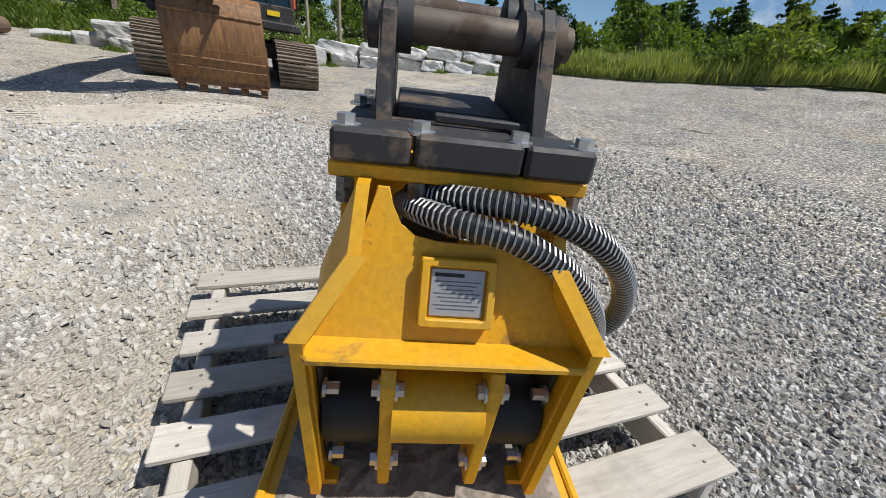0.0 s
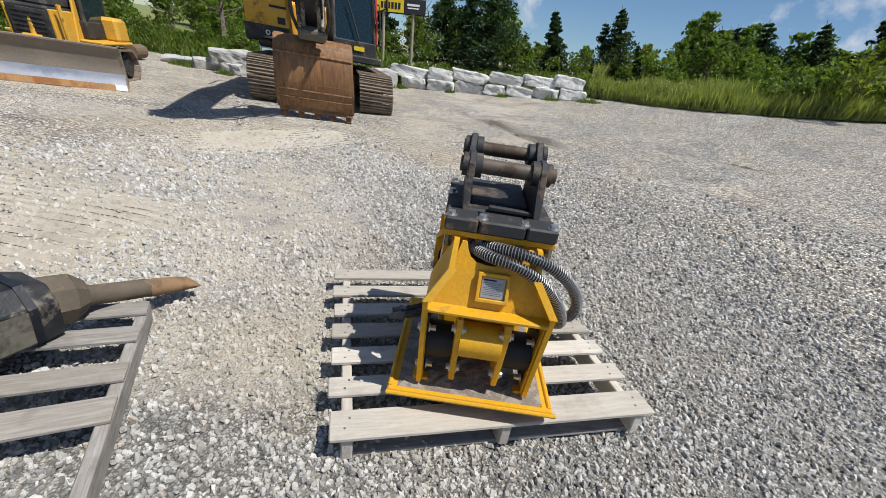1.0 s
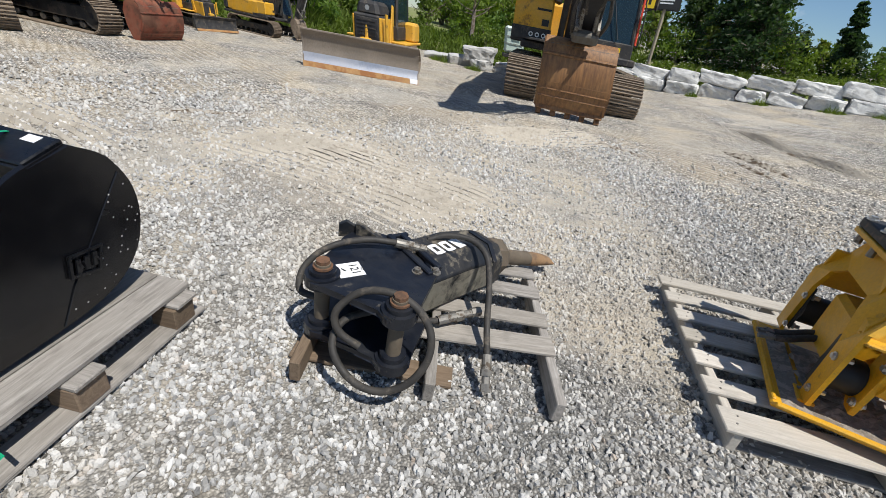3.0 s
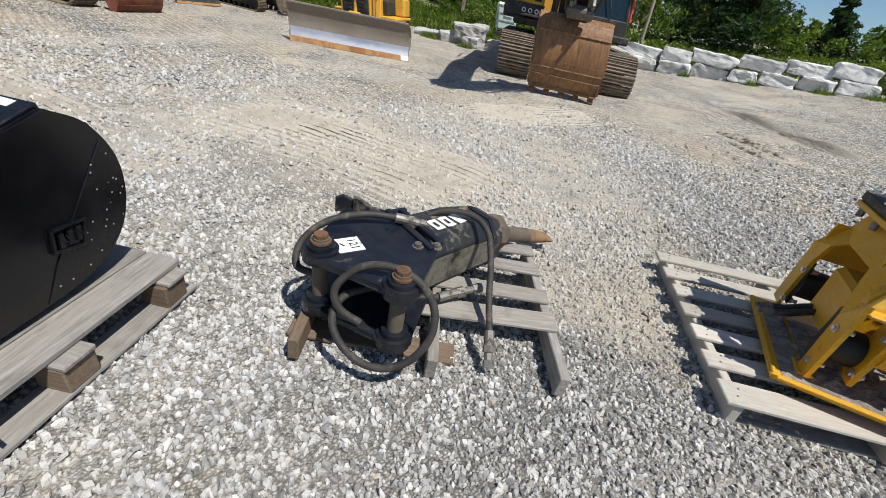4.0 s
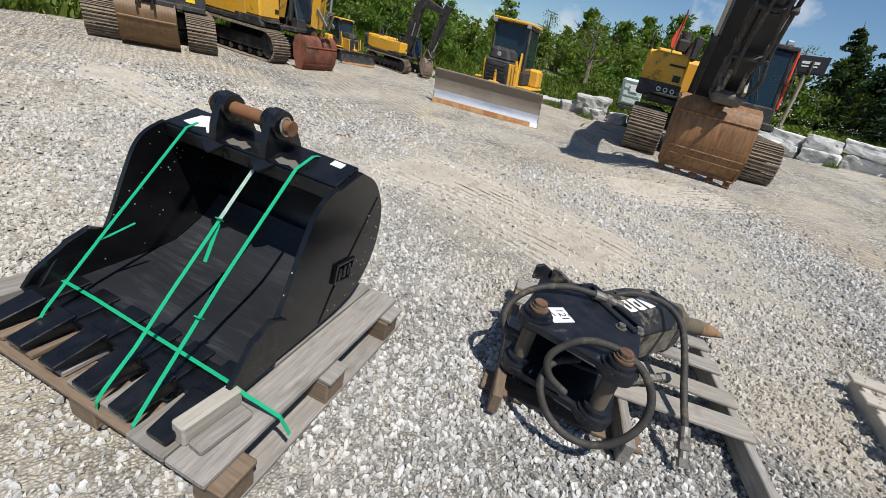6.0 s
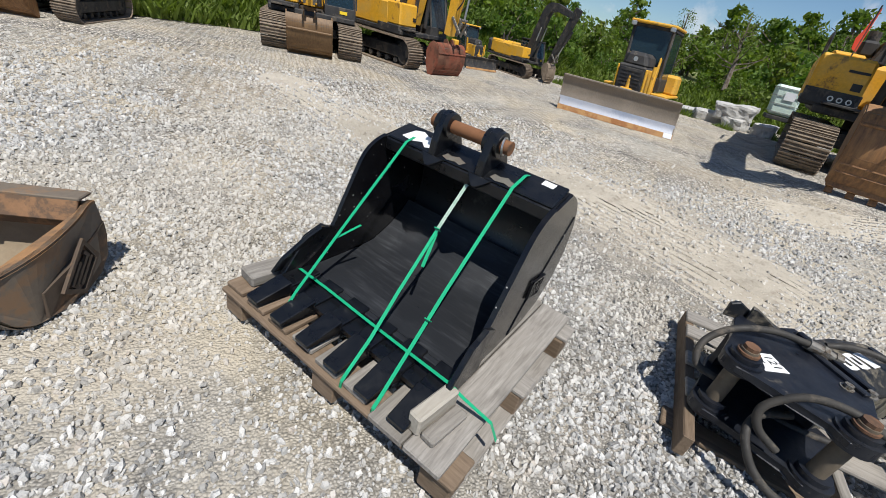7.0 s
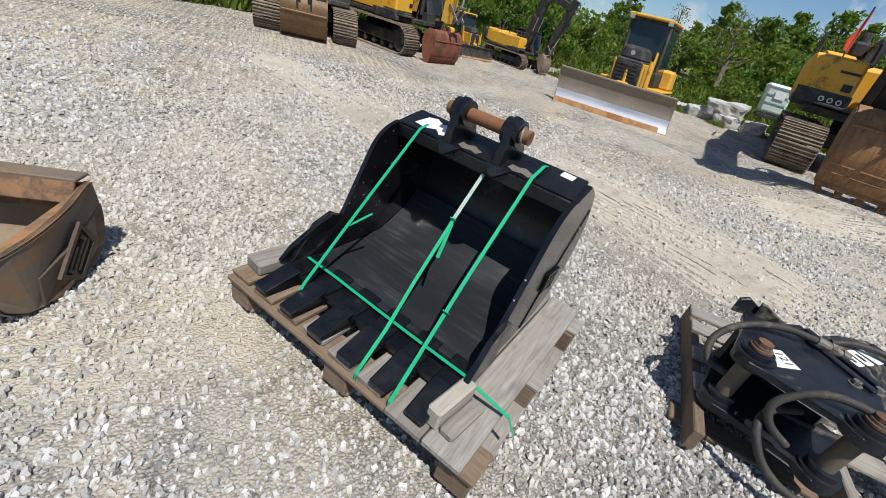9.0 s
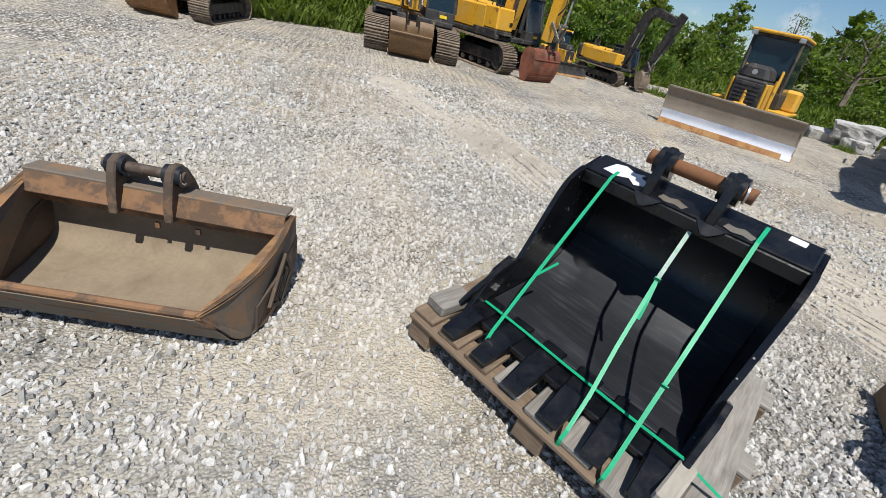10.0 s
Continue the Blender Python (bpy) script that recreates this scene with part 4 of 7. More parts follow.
    for side in (-1, 1):
        mk = Make().slab(ear, 0.024, Matrix(((0, 0, 1, side * 0.118), (1, 0, 0, 0.34), (0, 1, 0, 0.768), (0, 0, 0, 1))), bevel=0.004)
        part("bracket_ear", mk, M_BRACKET, br)
        for y, z in ((0.285, 0.905), (0.435, 0.938)):
            part("pin_boss", Make().ring((side * 0.138, y, z), (1, 0, 0), 0.039, 0.02, 0.020), M_BRACKET, br, smooth=True)
            part("pin_boss", Make().ring((side * 0.095, y, z), (1, 0, 0), 0.041, 0.02, 0.024), M_BRACKET, br, smooth=True)
    part("pin", Make().rod((-0.156, 0.285, 0.905), (0.164, 0.285, 0.905), 0.026, 20), M_PIN, br, "bare grey-brown steel pin", smooth=True)
    part("pin", Make().rod((-0.152, 0.435, 0.938), (0.150, 0.435, 0.938), 0.024, 20), M_PIN, br, smooth=True)
    for x, y in ((-0.16, 0.135), (-0.062, 0.135), (0.072, 0.135), (0.165, 0.135), (-0.168, 0.39), (-0.165, 0.55), (0.168, 0.39), (0.165, 0.55)):
        bolt(br, (x, y, 0.771), (0, 0, 1), 0.013, 0.015)
        part("nut", Make().rod((x, y, 0.668), (x, y, 0.704), 0.013, 6), M_FITTING, th)
    # spring-guarded hoses
    lines = (
        [(-0.080, 0.19, 0.655), (-0.050, 0.115, 0.668), (0.000, 0.065, 0.672), (0.070, 0.048, 0.662), (0.140, 0.055, 0.625), (0.205, 0.080, 0.562), (0.252, 0.115, 0.492), (0.275, 0.15, 0.430), (0.268, 0.19, 0.395)],
        [(-0.065, 0.22, 0.660), (-0.020, 0.125, 0.688), (0.050, 0.075, 0.700), (0.125, 0.062, 0.690), (0.205, 0.075, 0.650), (0.272, 0.110, 0.585), (0.312, 0.15, 0.510), (0.320, 0.19, 0.445), (0.300, 0.23, 0.405), (0.20, 0.30, 0.395)],
    )
    for pts in lines:
        line = smooth_line(pts, 12)
        h = part("hose", Make().sweep(line, 0.0165, 10), M_SLEEVE, th, "black hydraulic hose in a bright steel spring guard", smooth=True)
        part("spring_guard", coil(line, 0.0185, 0.0017, 0.0092), M_COIL, h)
    line = smooth_line([(0.268, 0.19, 0.395), (0.24, 0.22, 0.385), (0.15, 0.26, 0.395)], 8)
    part("hose_tail", Make().sweep(line, 0.012, 10), M_COIL, th, smooth=True)
    for dx in (0, 0.045):
        line = smooth_line([(-0.06, 0.40 + dx, 0.30), (-0.16, 0.38 + dx, 0.275), (-0.24, 0.345 + dx, 0.25), (-0.285, 0.335 + dx, 0.24)], 8)
        h = part("hose", Make().sweep(line, 0.015, 10), M_RUBBER, th, "black rubber side hose", smooth=True)
        part("coupling", Make().rod((-0.28, 0.336 + dx, 0.241), (-0.345, 0.325 + dx, 0.232), 0.013, 6).rod((-0.30, 0.333 + dx, 0.239), (-0.315, 0.33 + dx, 0.237), 0.018, 6), M_FITTING, h)
    letters("model_text", "RHP20V", 0.05, M_INK, th, pose(-0.1445, 0.30, 0.640, 90, 0, -90), 0.001)
    return th


plate_compactor()


def hammer_pallet():
    th = thing("broken_pallet", "broken grey wooden pallet with several deck boards missing", "pallet", pose(-2.16, -1.25, 0, 0, 0, 42.5))
    for x, wood in ((0.03, M_WOOD_BROWN), (0.50, M_WOOD_GREY), (0.97, M_WOOD_GREY)):
        part("stringer", board((0.88, 0.038, 0.09)), wood, th, m=pose(x, 0.375, 0.05, 0, 0, 90))
    for y, w in ((0.205, 0.105), (0.385, 0.09), (0.60, 0.09), (0.755, 0.09)):
        part("deck_board", board((0.98, w, 0.017)), M_WOOD_BROWN if 0.4 < y < 0.5 else M_WOOD_MID if y < 0.5 else M_WOOD_GREY, th, m=pose(0.50, y, 0.104, 0, 0, 1.5 * math.sin(9 * y)))
    part("bottom_board", board((0.62, 0.10, 0.018)), M_WOOD_BROWN, th, m=pose(0.28, 0.08, 0.002, 0, 0, -3))
    part("bottom_board", board((0.98, 0.09, 0.016)), M_WOOD_GREY, th, m=pose(0.48, 0.76, -0.003))
    return th


hammer_pallet()


def rock_hammer():
    th = thing("hydraulic_hammer", "worn black hydraulic rock hammer lying on a broken pallet, hoses attached", "hydraulic hammer", pose(-2.11, -1.0, 0, 0, 0, -3))
    cheek = [(-0.118, -0.15), (-0.085, -0.188), (-0.035, -0.188), (0.01, -0.16), (0.19, -0.072), (0.245, -0.075), (0.285, -0.035), (0.283, 0.02), (0.25, 0.055), (0.20, 0.13),
             (0.13, 0.235), (-0.20, 0.235), (-0.255, 0.20), (-0.285, 0.13), (-0.265, 0.07), (-0.18, -0.04)]
    up = part("cheek_plate", Make().slab(cheek, 0.026, pose(0, 0, 0.345), bevel=0.004), M_WORN, th, "scratched black steel cheek plate")
    low = part("cheek_plate", Make().slab(cheek, 0.026, pose(0, 0, 0.135), bevel=0.004), M_WORN, th)
    web = Make().box((0.022, 0.30, 0.20), (-0.215, 0.2, 0.24), (0, 0, -6)).box((0.3, 0.022, 0.20), (-0.06, 0.17, 0.24), (0, 0, 6))
    part("web_plate", web, M_WORN, th)
    part("end_tab", Make().slab([(-0.05, 0), (0.055, 0), (0.035, 0.045), (-0.02, 0.075), (-0.05, 0.06)], 0.018, pose(-0.285, 0.115, 0.335, 90, 0, 60), bevel=0.004), M_HOUSING, th)
    part("tab_rib", Make().slab([(0, 0), (0.16, 0), (0.02, 0.055), (0, 0.06)], 0.022, pose(-0.262, 0.125, 0.352, 90, 0, 34), bevel=0.004), M_HOUSING, th)
    for x, y in ((-0.06, -0.13), (0.228, -0.015)):
        p = part("pin", Make().rod((x, y, 0.115), (x, y, 0.405), 0.027, 16), M_HEAD, th, "dark vertical mounting pin with a rusty head", smooth=True)
        part("pin_boss", Make().ring((x, y, 0.345), (0, 0, 1), 0.060, 0.026, 0.044).ring((x, y, 0.374), (0, 0, 1), 0.046, 0.026, 0.022), M_WORN, p, smooth=True)
        part("pin_boss", Make().ring((x, y, 0.135), (0, 0, 1), 0.060, 0.026, 0.044).ring((x, y, 0.165), (0, 0, 1), 0.046, 0.026, 0.024), M_WORN, p, smooth=True)
        part("pin_head", Make().rod((x, y, 0.39), (x, y, 0.418), 0.024, 8).ring((x, y, 0.392), (0, 0, 1), 0.034, 0.02, 0.008), M_PIN_RUST, p)
    # housing, tapered along its length
    sec = [(-0.150, 0.0), (-0.150, 0.16), (-0.095, 0.235), (0.085, 0.235), (0.150, 0.16), (0.150, 0.0)]
    mk = Make()
    rows = []
    for y, k, cx, z0 in ((0.18, 0.93, -0.055, 0.125), (0.50, 0.92, -0.06, 0.125), (0.68, 0.84, -0.045, 0.127), (0.73, 0.76, -0.037, 0.13)):
        rows.append([mk.bm.verts.new((cx + a * k, y, z0 + b * k)) for a, b in sec])
    for a, b in zip(rows, rows[1:]):
        for j in range(6):
            mk.bm.faces.new((a[j], a[(j + 1) % 6], b[(j + 1) % 6], b[j]))
    mk.bm.faces.new(rows[0])
    mk.bm.faces.new(rows[-1][::-1])
    bmesh.ops.bevel(mk.bm, geom=mk.bm.edges[:], offset=0.008, segments=2, affect="EDGES", profile=0.5)
    part("housing", mk, M_HOUSING, th, "long scuffed black hammer housing")
    for y, x0, x1 in ((0.222, -0.185, 0.125), (0.278, -0.165, 0.110)):
        part("clamp_bar", Make().box((x1 - x0, 0.026, 0.022), ((x0 + x1) / 2, y, 0.360), (0, 0, -5), bevel=0.004), M_WORN, th)
    wrap = [(-0.100, 0.334), (0.028, 0.334), (0.085, 0.266), (0.085, 0.13), (0.077, 0.13), (0.077, 0.262), (0.024, 0.326), (-0.100, 0.326)]
    part("clamp_band", Make().slab(wrap, 0.024, pose(0, 0.655, 0, 90, 0, 0)), M_WORN, th)
    for x, y in ((0.082, 0.176), (0.118, 0.236), (-0.19, 0.185), (-0.05, 0.252)):
        bolt(th, (x, y, 0.358), (0, 0, 1), 0.014, 0.016, M_FITTING)
    mk = Make().rod((-0.040, 0.69, 0.212), (-0.024, 0.80, 0.195), 0.100, 8, 0.096)
    mk.rod((-0.024, 0.80, 0.195), (-0.016, 0.845, 0.187), 0.096, 8, 0.062)
    part("front_head", mk, M_HEAD, th, "rounded dusty grey-brown front head")
    mk = Make().rod((-0.018, 0.83, 0.186), (0.004, 1.06, 0.124), 0.040, 16).rod((-0.018, 0.82, 0.189), (-0.014, 0.865, 0.177), 0.052, 16, 0.042)
    part("chisel", mk, M_HEAD, th, "thick worn steel chisel with a rusty wedge tip", smooth=True)
    tip = Make()
    rows = []
    for y, z, rx, rz in ((1.055, 0.123, 0.041, 0.041), (1.12, 0.106, 0.042, 0.040), (1.19, 0.088, 0.046, 0.033), (1.245, 0.074, 0.052, 0.024), (1.262, 0.068, 0.050, 0.012)):
        rows.append([tip.bm.verts.new((0.004 + (y - 1.06) * 0.1 + rx * math.cos(2 * math.pi * k / 16), y, z + rz * math.sin(2 * math.pi * k / 16))) for k in range(16)])
    for a, b in zip(rows, rows[1:]):
        for k in range(16):
            tip.bm.faces.new((a[k], a[(k + 1) % 16], b[(k + 1) % 16], b[k]))
    tip.bm.faces.new(rows[0])
    tip.bm.faces.new(rows[-1][::-1])
    part("chisel_tip", tip, M_TIP, th, "rust-orange flattened chisel tip", smooth=True)
    # the lot tag and the letters on the housing
    tag = part("lot_tag", Make().box((0.092, 0.086, 0.0012)), M_WHITE, up, "white paper tag with black numbers", m=pose(-0.040, -0.036, 0.3592, 0, 0, 78))
    letters("number", "121", 0.044, M_INK, tag, pose(0.016, 0.0, 0.0009, 0, 0, -90))
    letters("number", "01", 0.017, M_INK, tag, pose(0.044, -0.006, 0.0009, 0, 0, -90))
    part("print_line", Make().box((0.006, 0.022, 0.0005), (-0.022, 0.004, 0.0008), (0, 0, 30)), M_INK, tag)
    for k in range(3):
        y, w, d = 0.372 + 0.062 * k, 0.036, 0.024
        x = -0.030
        mk = Make().holed([(x - w, y - d), (x + w, y - d), (x + w + 0.004, y), (x + w, y + d), (x - w, y + d), (x - w - 0.004, y)], [(x - 0.018, y - 0.009), (x + 0.018, y - 0.009), (x + 0.020, y), (x + 0.018, y + 0.009), (x - 0.018, y + 0.009), (x - 0.020, y)], 0.001, pose(0, 0, 0.3437)) if k < 2 else Make().box((0.074, 0.044, 0.001), (x, y, 0.3437), (0, 0, 6))
        part("logo_mark", mk, M_WHITE, th)
    # dusty flank of the housing and the strap across it
    flank = Make()
    lower, upper = [], []
    for y, k, cx, z0 in ((0.20, 0.93, -0.055, 0.125), (0.50, 0.92, -0.06, 0.125), (0.66, 0.85, -0.047, 0.127)):
        lower.append(Vector((cx + 0.1515 * k + 0.0015, y, z0 + 0.012)))
        upper.append(Vector((cx + 0.1515 * k + 0.0015, y, z0 + 0.155 * k)))
    for k in range(2):
        flank.bm.faces.new([flank.bm.verts.new(v) for v in (lower[k], lower[k + 1], upper[k + 1], upper[k])])
    bmesh.ops.solidify(flank.bm, geom=flank.bm.faces[:], thickness=0.002)
    part("flank_plate", flank, M_FLANK, th, "dusty grey-brown flank")
    # hoses
    def hose(pts, r=0.0130):
        line = smooth_line(pts, 9)
        h = part("hose", Make().sweep(line, r, 12), M_RUBBER, th, "thick dusty black rubber hydraulic hose", smooth=True)
        return h, line

    def fitting(h, a, b):
        a, b = Vector(a), Vector(b)
        d = (b - a)
        mk = Make().rod(a, a + d * 0.45, 0.0195, 12).rod(a + d * 0.4, a + d * 0.58, 0.023, 6).rod(a + d * 0.58, a + d * 0.8, 0.016, 12).rod(a + d * 0.78, b, 0.021, 6)
        part("fitting", mk, M_FITTING, h, "dull steel hose fitting")

    # great loop in front of the bracket, from the upper boss round to the couplings
    c = Vector((0.222, -0.075, 0.252))
    e1 = Vector((0.83, 0.55, 0.0)).normalized()
    e2 = Vector((-0.20, 0.30, 0.93)).normalized()
    loop = [c + e1 * -0.098 + e2 * -0.072 + Vector((0, 0.045, 0)), c + e1 * -0.152 + e2 * -0.030 + Vector((0, 0.020, 0)), c + e1 * -0.170 + e2 * 0.030 + Vector((0, 0.004, 0))]
    for k in range(13):
        a = radians(150 - k * 25)
        rr = 0.166 + 0.0006 * k + 0.004 * math.sin(3 * a)
        loop.append(c + e1 * math.cos(a) * rr + e2 * math.sin(a) * rr)
    loop += [c + e1 * -0.183 + e2 * -0.045 + Vector((0, 0.035, 0)), c + e1 * -0.188 + e2 * -0.010 + Vector((0, 0.08, 0)), c + e1 * -0.160 + e2 * 0.0 + Vector((0, 0.16, 0))]
    h, _ = hose(loop)
    h, _ = hose([(0.0, 0.06, 0.14), (0.07, 0.12, 0.145), (0.13, 0.19, 0.15), (0.165, 0.25, 0.15)])
    fitting(h, (0.165, 0.25, 0.15), (0.215, 0.445, 0.155))
    h, _ = hose([(-0.08, 0.20, 0.39), (-0.14, 0.09, 0.40), (-0.185, -0.04, 0.375), (-0.195, -0.13, 0.31), (-0.15, -0.17, 0.25), (-0.09, -0.13, 0.235)])
    fitting(h, (-0.085, 0.195, 0.39), (-0.02, 0.30, 0.365))
    h, _ = hose([(-0.115, 0.40, 0.338), (-0.07, 0.47, 0.366), (0.02, 0.535, 0.372), (0.12, 0.53, 0.345), (0.215, 0.465, 0.275), (0.31, 0.375, 0.195), (0.395, 0.305, 0.125)])
    fitting(h, (0.392, 0.308, 0.128), (0.470, 0.242, 0.040))
    return th


rock_hammer()


def bucket_pallet():
    th = thing("bucket_pallet", "heavy grey block pallet carrying a strapped black bucket", "pallet", pose(-2.868, -2.705, 0, 0, 0, 35.5))
    W, L = 0.97, 0.90
    for x in (-0.035, 0.46, 0.91):
        part("bottom_board", board((L + 0.02, 0.10, 0.018)), M_WOOD_GREY, th, m=pose(x, L / 2 + 0.035, 0.006, 0, 0, 90))
        for y in (0.06, 0.46, 0.84):
            part("block", board((0.10, 0.10, 0.088)), M_WOOD_BROWN, th, m=pose(x, y, 0.058))
    part("cross_board", board((W + 0.09, 0.11, 0.018)), M_WOOD_BROWN, th, m=pose(W / 2 - 0.045, 0.055, 0.111))
    part("cross_board", board((W, 0.10, 0.018)), M_WOOD_GREY, th, m=pose(W / 2, 0.46, 0.111))
    part("cross_board", board((W, 0.10, 0.018)), M_WOOD_GREY, th, m=pose(W / 2, 0.85, 0.111))
    rng = random.Random(5)
    for x in (-0.04, 0.085, 0.21, 0.335, 0.46, 0.59):
        part("deck_board", board((L - 0.02 + rng.uniform(-0.01, 0.01), 0.098, 0.02)), M_WOOD_GREY if x > 0.3 else M_WOOD_BROWN, th, m=pose(x, L / 2 + 0.01, 0.131, 0, 0, 90 + rng.uniform(-0.6, 0.6)))
    for x in (0.735, 0.865):
        part("deck_board", board((L + 0.03, 0.125, 0.022)), M_WOOD_GREY, th, "broad weathered grey plank", m=pose(x, L / 2 + 0.005, 0.132, 0, 0, 90))
    return th


bucket_pallet()
for spot, size, wood in (((0.803, 0.116, 0.177), (0.165, 0.046, 0.068), M_WOOD_PALE), ((-0.03, 0.14, 0.165), (0.15, 0.09, 0.045), M_WOOD_GREY), ((0.853, 0.110, 0.156), (0.15, 0.048, 0.026), M_WOOD_GREY)):
    m = pose(-2.868, -2.705, 0, 0, 0, 35.5) @ pose(*spot, 0, 0, 84)
    blk = part("wood_block", board(size, 0.006), wood, None, m=m)
    tagged(blk, "short grey timber offcut wedged on the pallet", "wood block", "offcuts on the bucket pallet")


def smooth_pairs(pts, per=4):
    return [(q.x, q.y) for q in smooth_line([(x, y, 0) for x, y in pts], per)]


def shell(th, width, hull, front, thick, skin, side_skin, edge=0.018):
    """The bent back sheet and the two side plates of a digging bucket: hull from the top bar round to the lip, front the open edge."""
    part("shell", Make().sheet(hull, width, thick), skin, th, smooth=True)
    outline = list(hull) + list(front)
    for side in (-1, 1):
        m = Matrix(((0, 0, 1, side * (width / 2)), (1, 0, 0, 0), (0, 1, 0, 0), (0, 0, 0, 1)))
        part("side_plate", Make().slab(outline, edge, m, bevel=0.003), side_skin, th)


def black_bucket():
    th = thing("digging_bucket", "gloss black toothed excavator bucket strapped on a pallet with green bands", "excavator bucket", pose(-2.650, -2.283, 0.004, 0, 0, 35.3))
    W = 0.735
    hull = [(0.385, 0.662), (0.505, 0.700)] + smooth_pairs([(0.505, 0.70), (0.60, 0.645), (0.668, 0.54), (0.682, 0.42), (0.645, 0.30), (0.56, 0.215), (0.45, 0.178), (0.30, 0.165), (0.0, 0.160)])[1:]
    front = smooth_pairs([(0.0, 0.16), (-0.02, 0.185), (0.075, 0.235), (0.145, 0.325), (0.190, 0.42), (0.235, 0.52), (0.275, 0.60), (0.32, 0.645), (0.385, 0.675)])[1:]
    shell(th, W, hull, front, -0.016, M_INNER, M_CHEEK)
    tb = Make().box((W - 0.020, 0.125, 0.018), (0, 0.450, 0.686), (18, 0, 0), bevel=0.004)
    tb.box((W - 0.020, 0.016, 0.045), (0, 0.392, 0.643), bevel=0.004)
    part("top_bar", tb, M_BLACK, th)
    part("cutting_edge", Make().box((W + 0.03, 0.12, 0.024), (0, -0.02, 0.166), (2, 0, 0), bevel=0.004), M_BLACK, th)
    part("wear_ledge", Make().box((W - 0.04, 0.075, 0.012), (0, 0.058, 0.1795), (2, 0, 0), bevel=0.003), M_FLOOR_SHEEN, th)
    # thin sheet added over the lit part of the hull to carry painted sheen
    part("floor_plate", Make().sheet([(0.595, 0.345), (0.555, 0.300), (0.50, 0.255), (0.44, 0.222), (0.405, 0.205), (0.385, 0.196), (0.30, 0.1855), (0.16, 0.1840), (0.04, 0.1830)], W - 0.022, -0.004), M_FLOOR_SHEEN, th, "scratched black bucket floor with sky sheen painted grey", smooth=True)
    rng = random.Random(15)
    for cx, cy, rx, ry in ((0.12, 0.26, 0.22, 0.045), (0.22, 0.20, 0.10, 0.045)):
        ring = [(cx + rx * math.cos(k * 0.2618) * rng.uniform(0.55, 1.1), cy + ry * math.sin(k * 0.2618) * rng.uniform(0.55, 1.1)) for k in range(24)]
        part("mud_smear", Make().slab(ring, 0.0016, pose(0, 0, 0.1842, 0.75, 0, 0)), M_SCRAPE, th, "brown mud smeared on the bucket floor")
    for side in (-1, 1):
        part("weld_bead", Make().sweep([(side * (W / 2 - 0.014), y, z + 0.008) for y, z in hull[6:-2]], 0.006, 6), M_BLACK, th, smooth=True)
    # side cutters
    for side in (-1, 1):
        m = Matrix(((0, 0, 1, side * (W / 2 + 0.014)), (1, 0, 0, 0), (0, 1, 0, 0), (0, 0, 0, 1)))
        part("side_cutter", Make().slab([(-0.075, 0.165), (0.12, 0.172), (0.165, 0.315), (0.11, 0.345), (0.035, 0.315)], 0.02, m, bevel=0.003), M_BLACK, th)
    for side in (-1, 1):
        m = Matrix(((0, 0, 1, side * (W / 2 + 0.009)), (1, 0, 0, 0), (0, 1, 0, 0), (0, 0, 0, 1)))
        part("cheek_wear_plate", Make().slab([(0.628, 0.585), (0.660, 0.54), (0.676, 0.42), (0.640, 0.305), (0.556, 0.222), (0.45, 0.184), (0.34, 0.174), (0.40, 0.28)], 0.008, m, bevel=0.002), M_CHEEK, th)
    wing = Make().slab([(-0.085, 0.185), (0.13, 0.190), (0.165, 0.330), (0.085, 0.352), (0.035, 0.325), (-0.055, 0.245)], 0.02, Matrix(((0, 0.30, 1, -W / 2 - 0.095), (1, 0, 0, 0), (0, 1, 0, 0), (0, 0, 0, 1))), bevel=0.004)
    part("side_wing", wing, M_BLACK, th, "flared black side plate")
    tooth = Make()
    for (y0, w0, h0), (y1, w1, h1) in (((0.06, 0.082, 0.048), (-0.07, 0.074, 0.046)), ((-0.060, 0.072, 0.052), (-0.195, 0.062, 0.016))):
        a = [tooth.bm.verts.new((sx * w0 / 2, y0, sz * h0 / 2 + 0.01)) for sx, sz in ((-1, -1), (1, -1), (1, 1), (-1, 1))]
        b = [tooth.bm.verts.new((sx * w1 / 2, y1, sz * h1 / 2)) for sx, sz in ((-1, -1), (1, -1), (1, 1), (-1, 1))]
        for j in range(4):
            tooth.bm.faces.new((a[j], a[(j + 1) % 4], b[(j + 1) % 4], b[j]))
        tooth.bm.faces.new(a)
        tooth.bm.faces.new(b[::-1])
    bmesh.ops.bevel(tooth.bm, geom=tooth.bm.edges[:], offset=0.003, segments=1, affect="EDGES", profile=0.5)
    first = part("tooth", tooth, M_BLACK, th, m=pose(-0.335, -0.015, 0.162))
    for k in range(1, 6):
        twin(first, pose(-0.335 + 0.134 * k, -0.015, 0.162))
    # ears and pin
    ear = [(-0.088, -0.04), (0.10, 0.0), (0.068, 0.06), (0.036, 0.105), (0.022, 0.132), (-0.012, 0.145), (-0.046, 0.132), (-0.062, 0.09), (-0.08, 0.04)]
    for x in (-0.128, 0.079):
        e = part("ear", Make().slab(ear, 0.03, Matrix(((0, 0, 1, x), (1, 0, 0, 0.455), (0, 1, 0, 0.688), (0, 0, 0, 1))), bevel=0.004), M_BLACK, th)
        part("ear_boss", Make().ring((x - 0.02, 0.440, 0.782), (1, 0, 0), 0.045, 0.024, 0.02).ring((x + 0.02, 0.440, 0.782), (1, 0, 0), 0.045, 0.024, 0.02), M_BLACK, e, smooth=True)
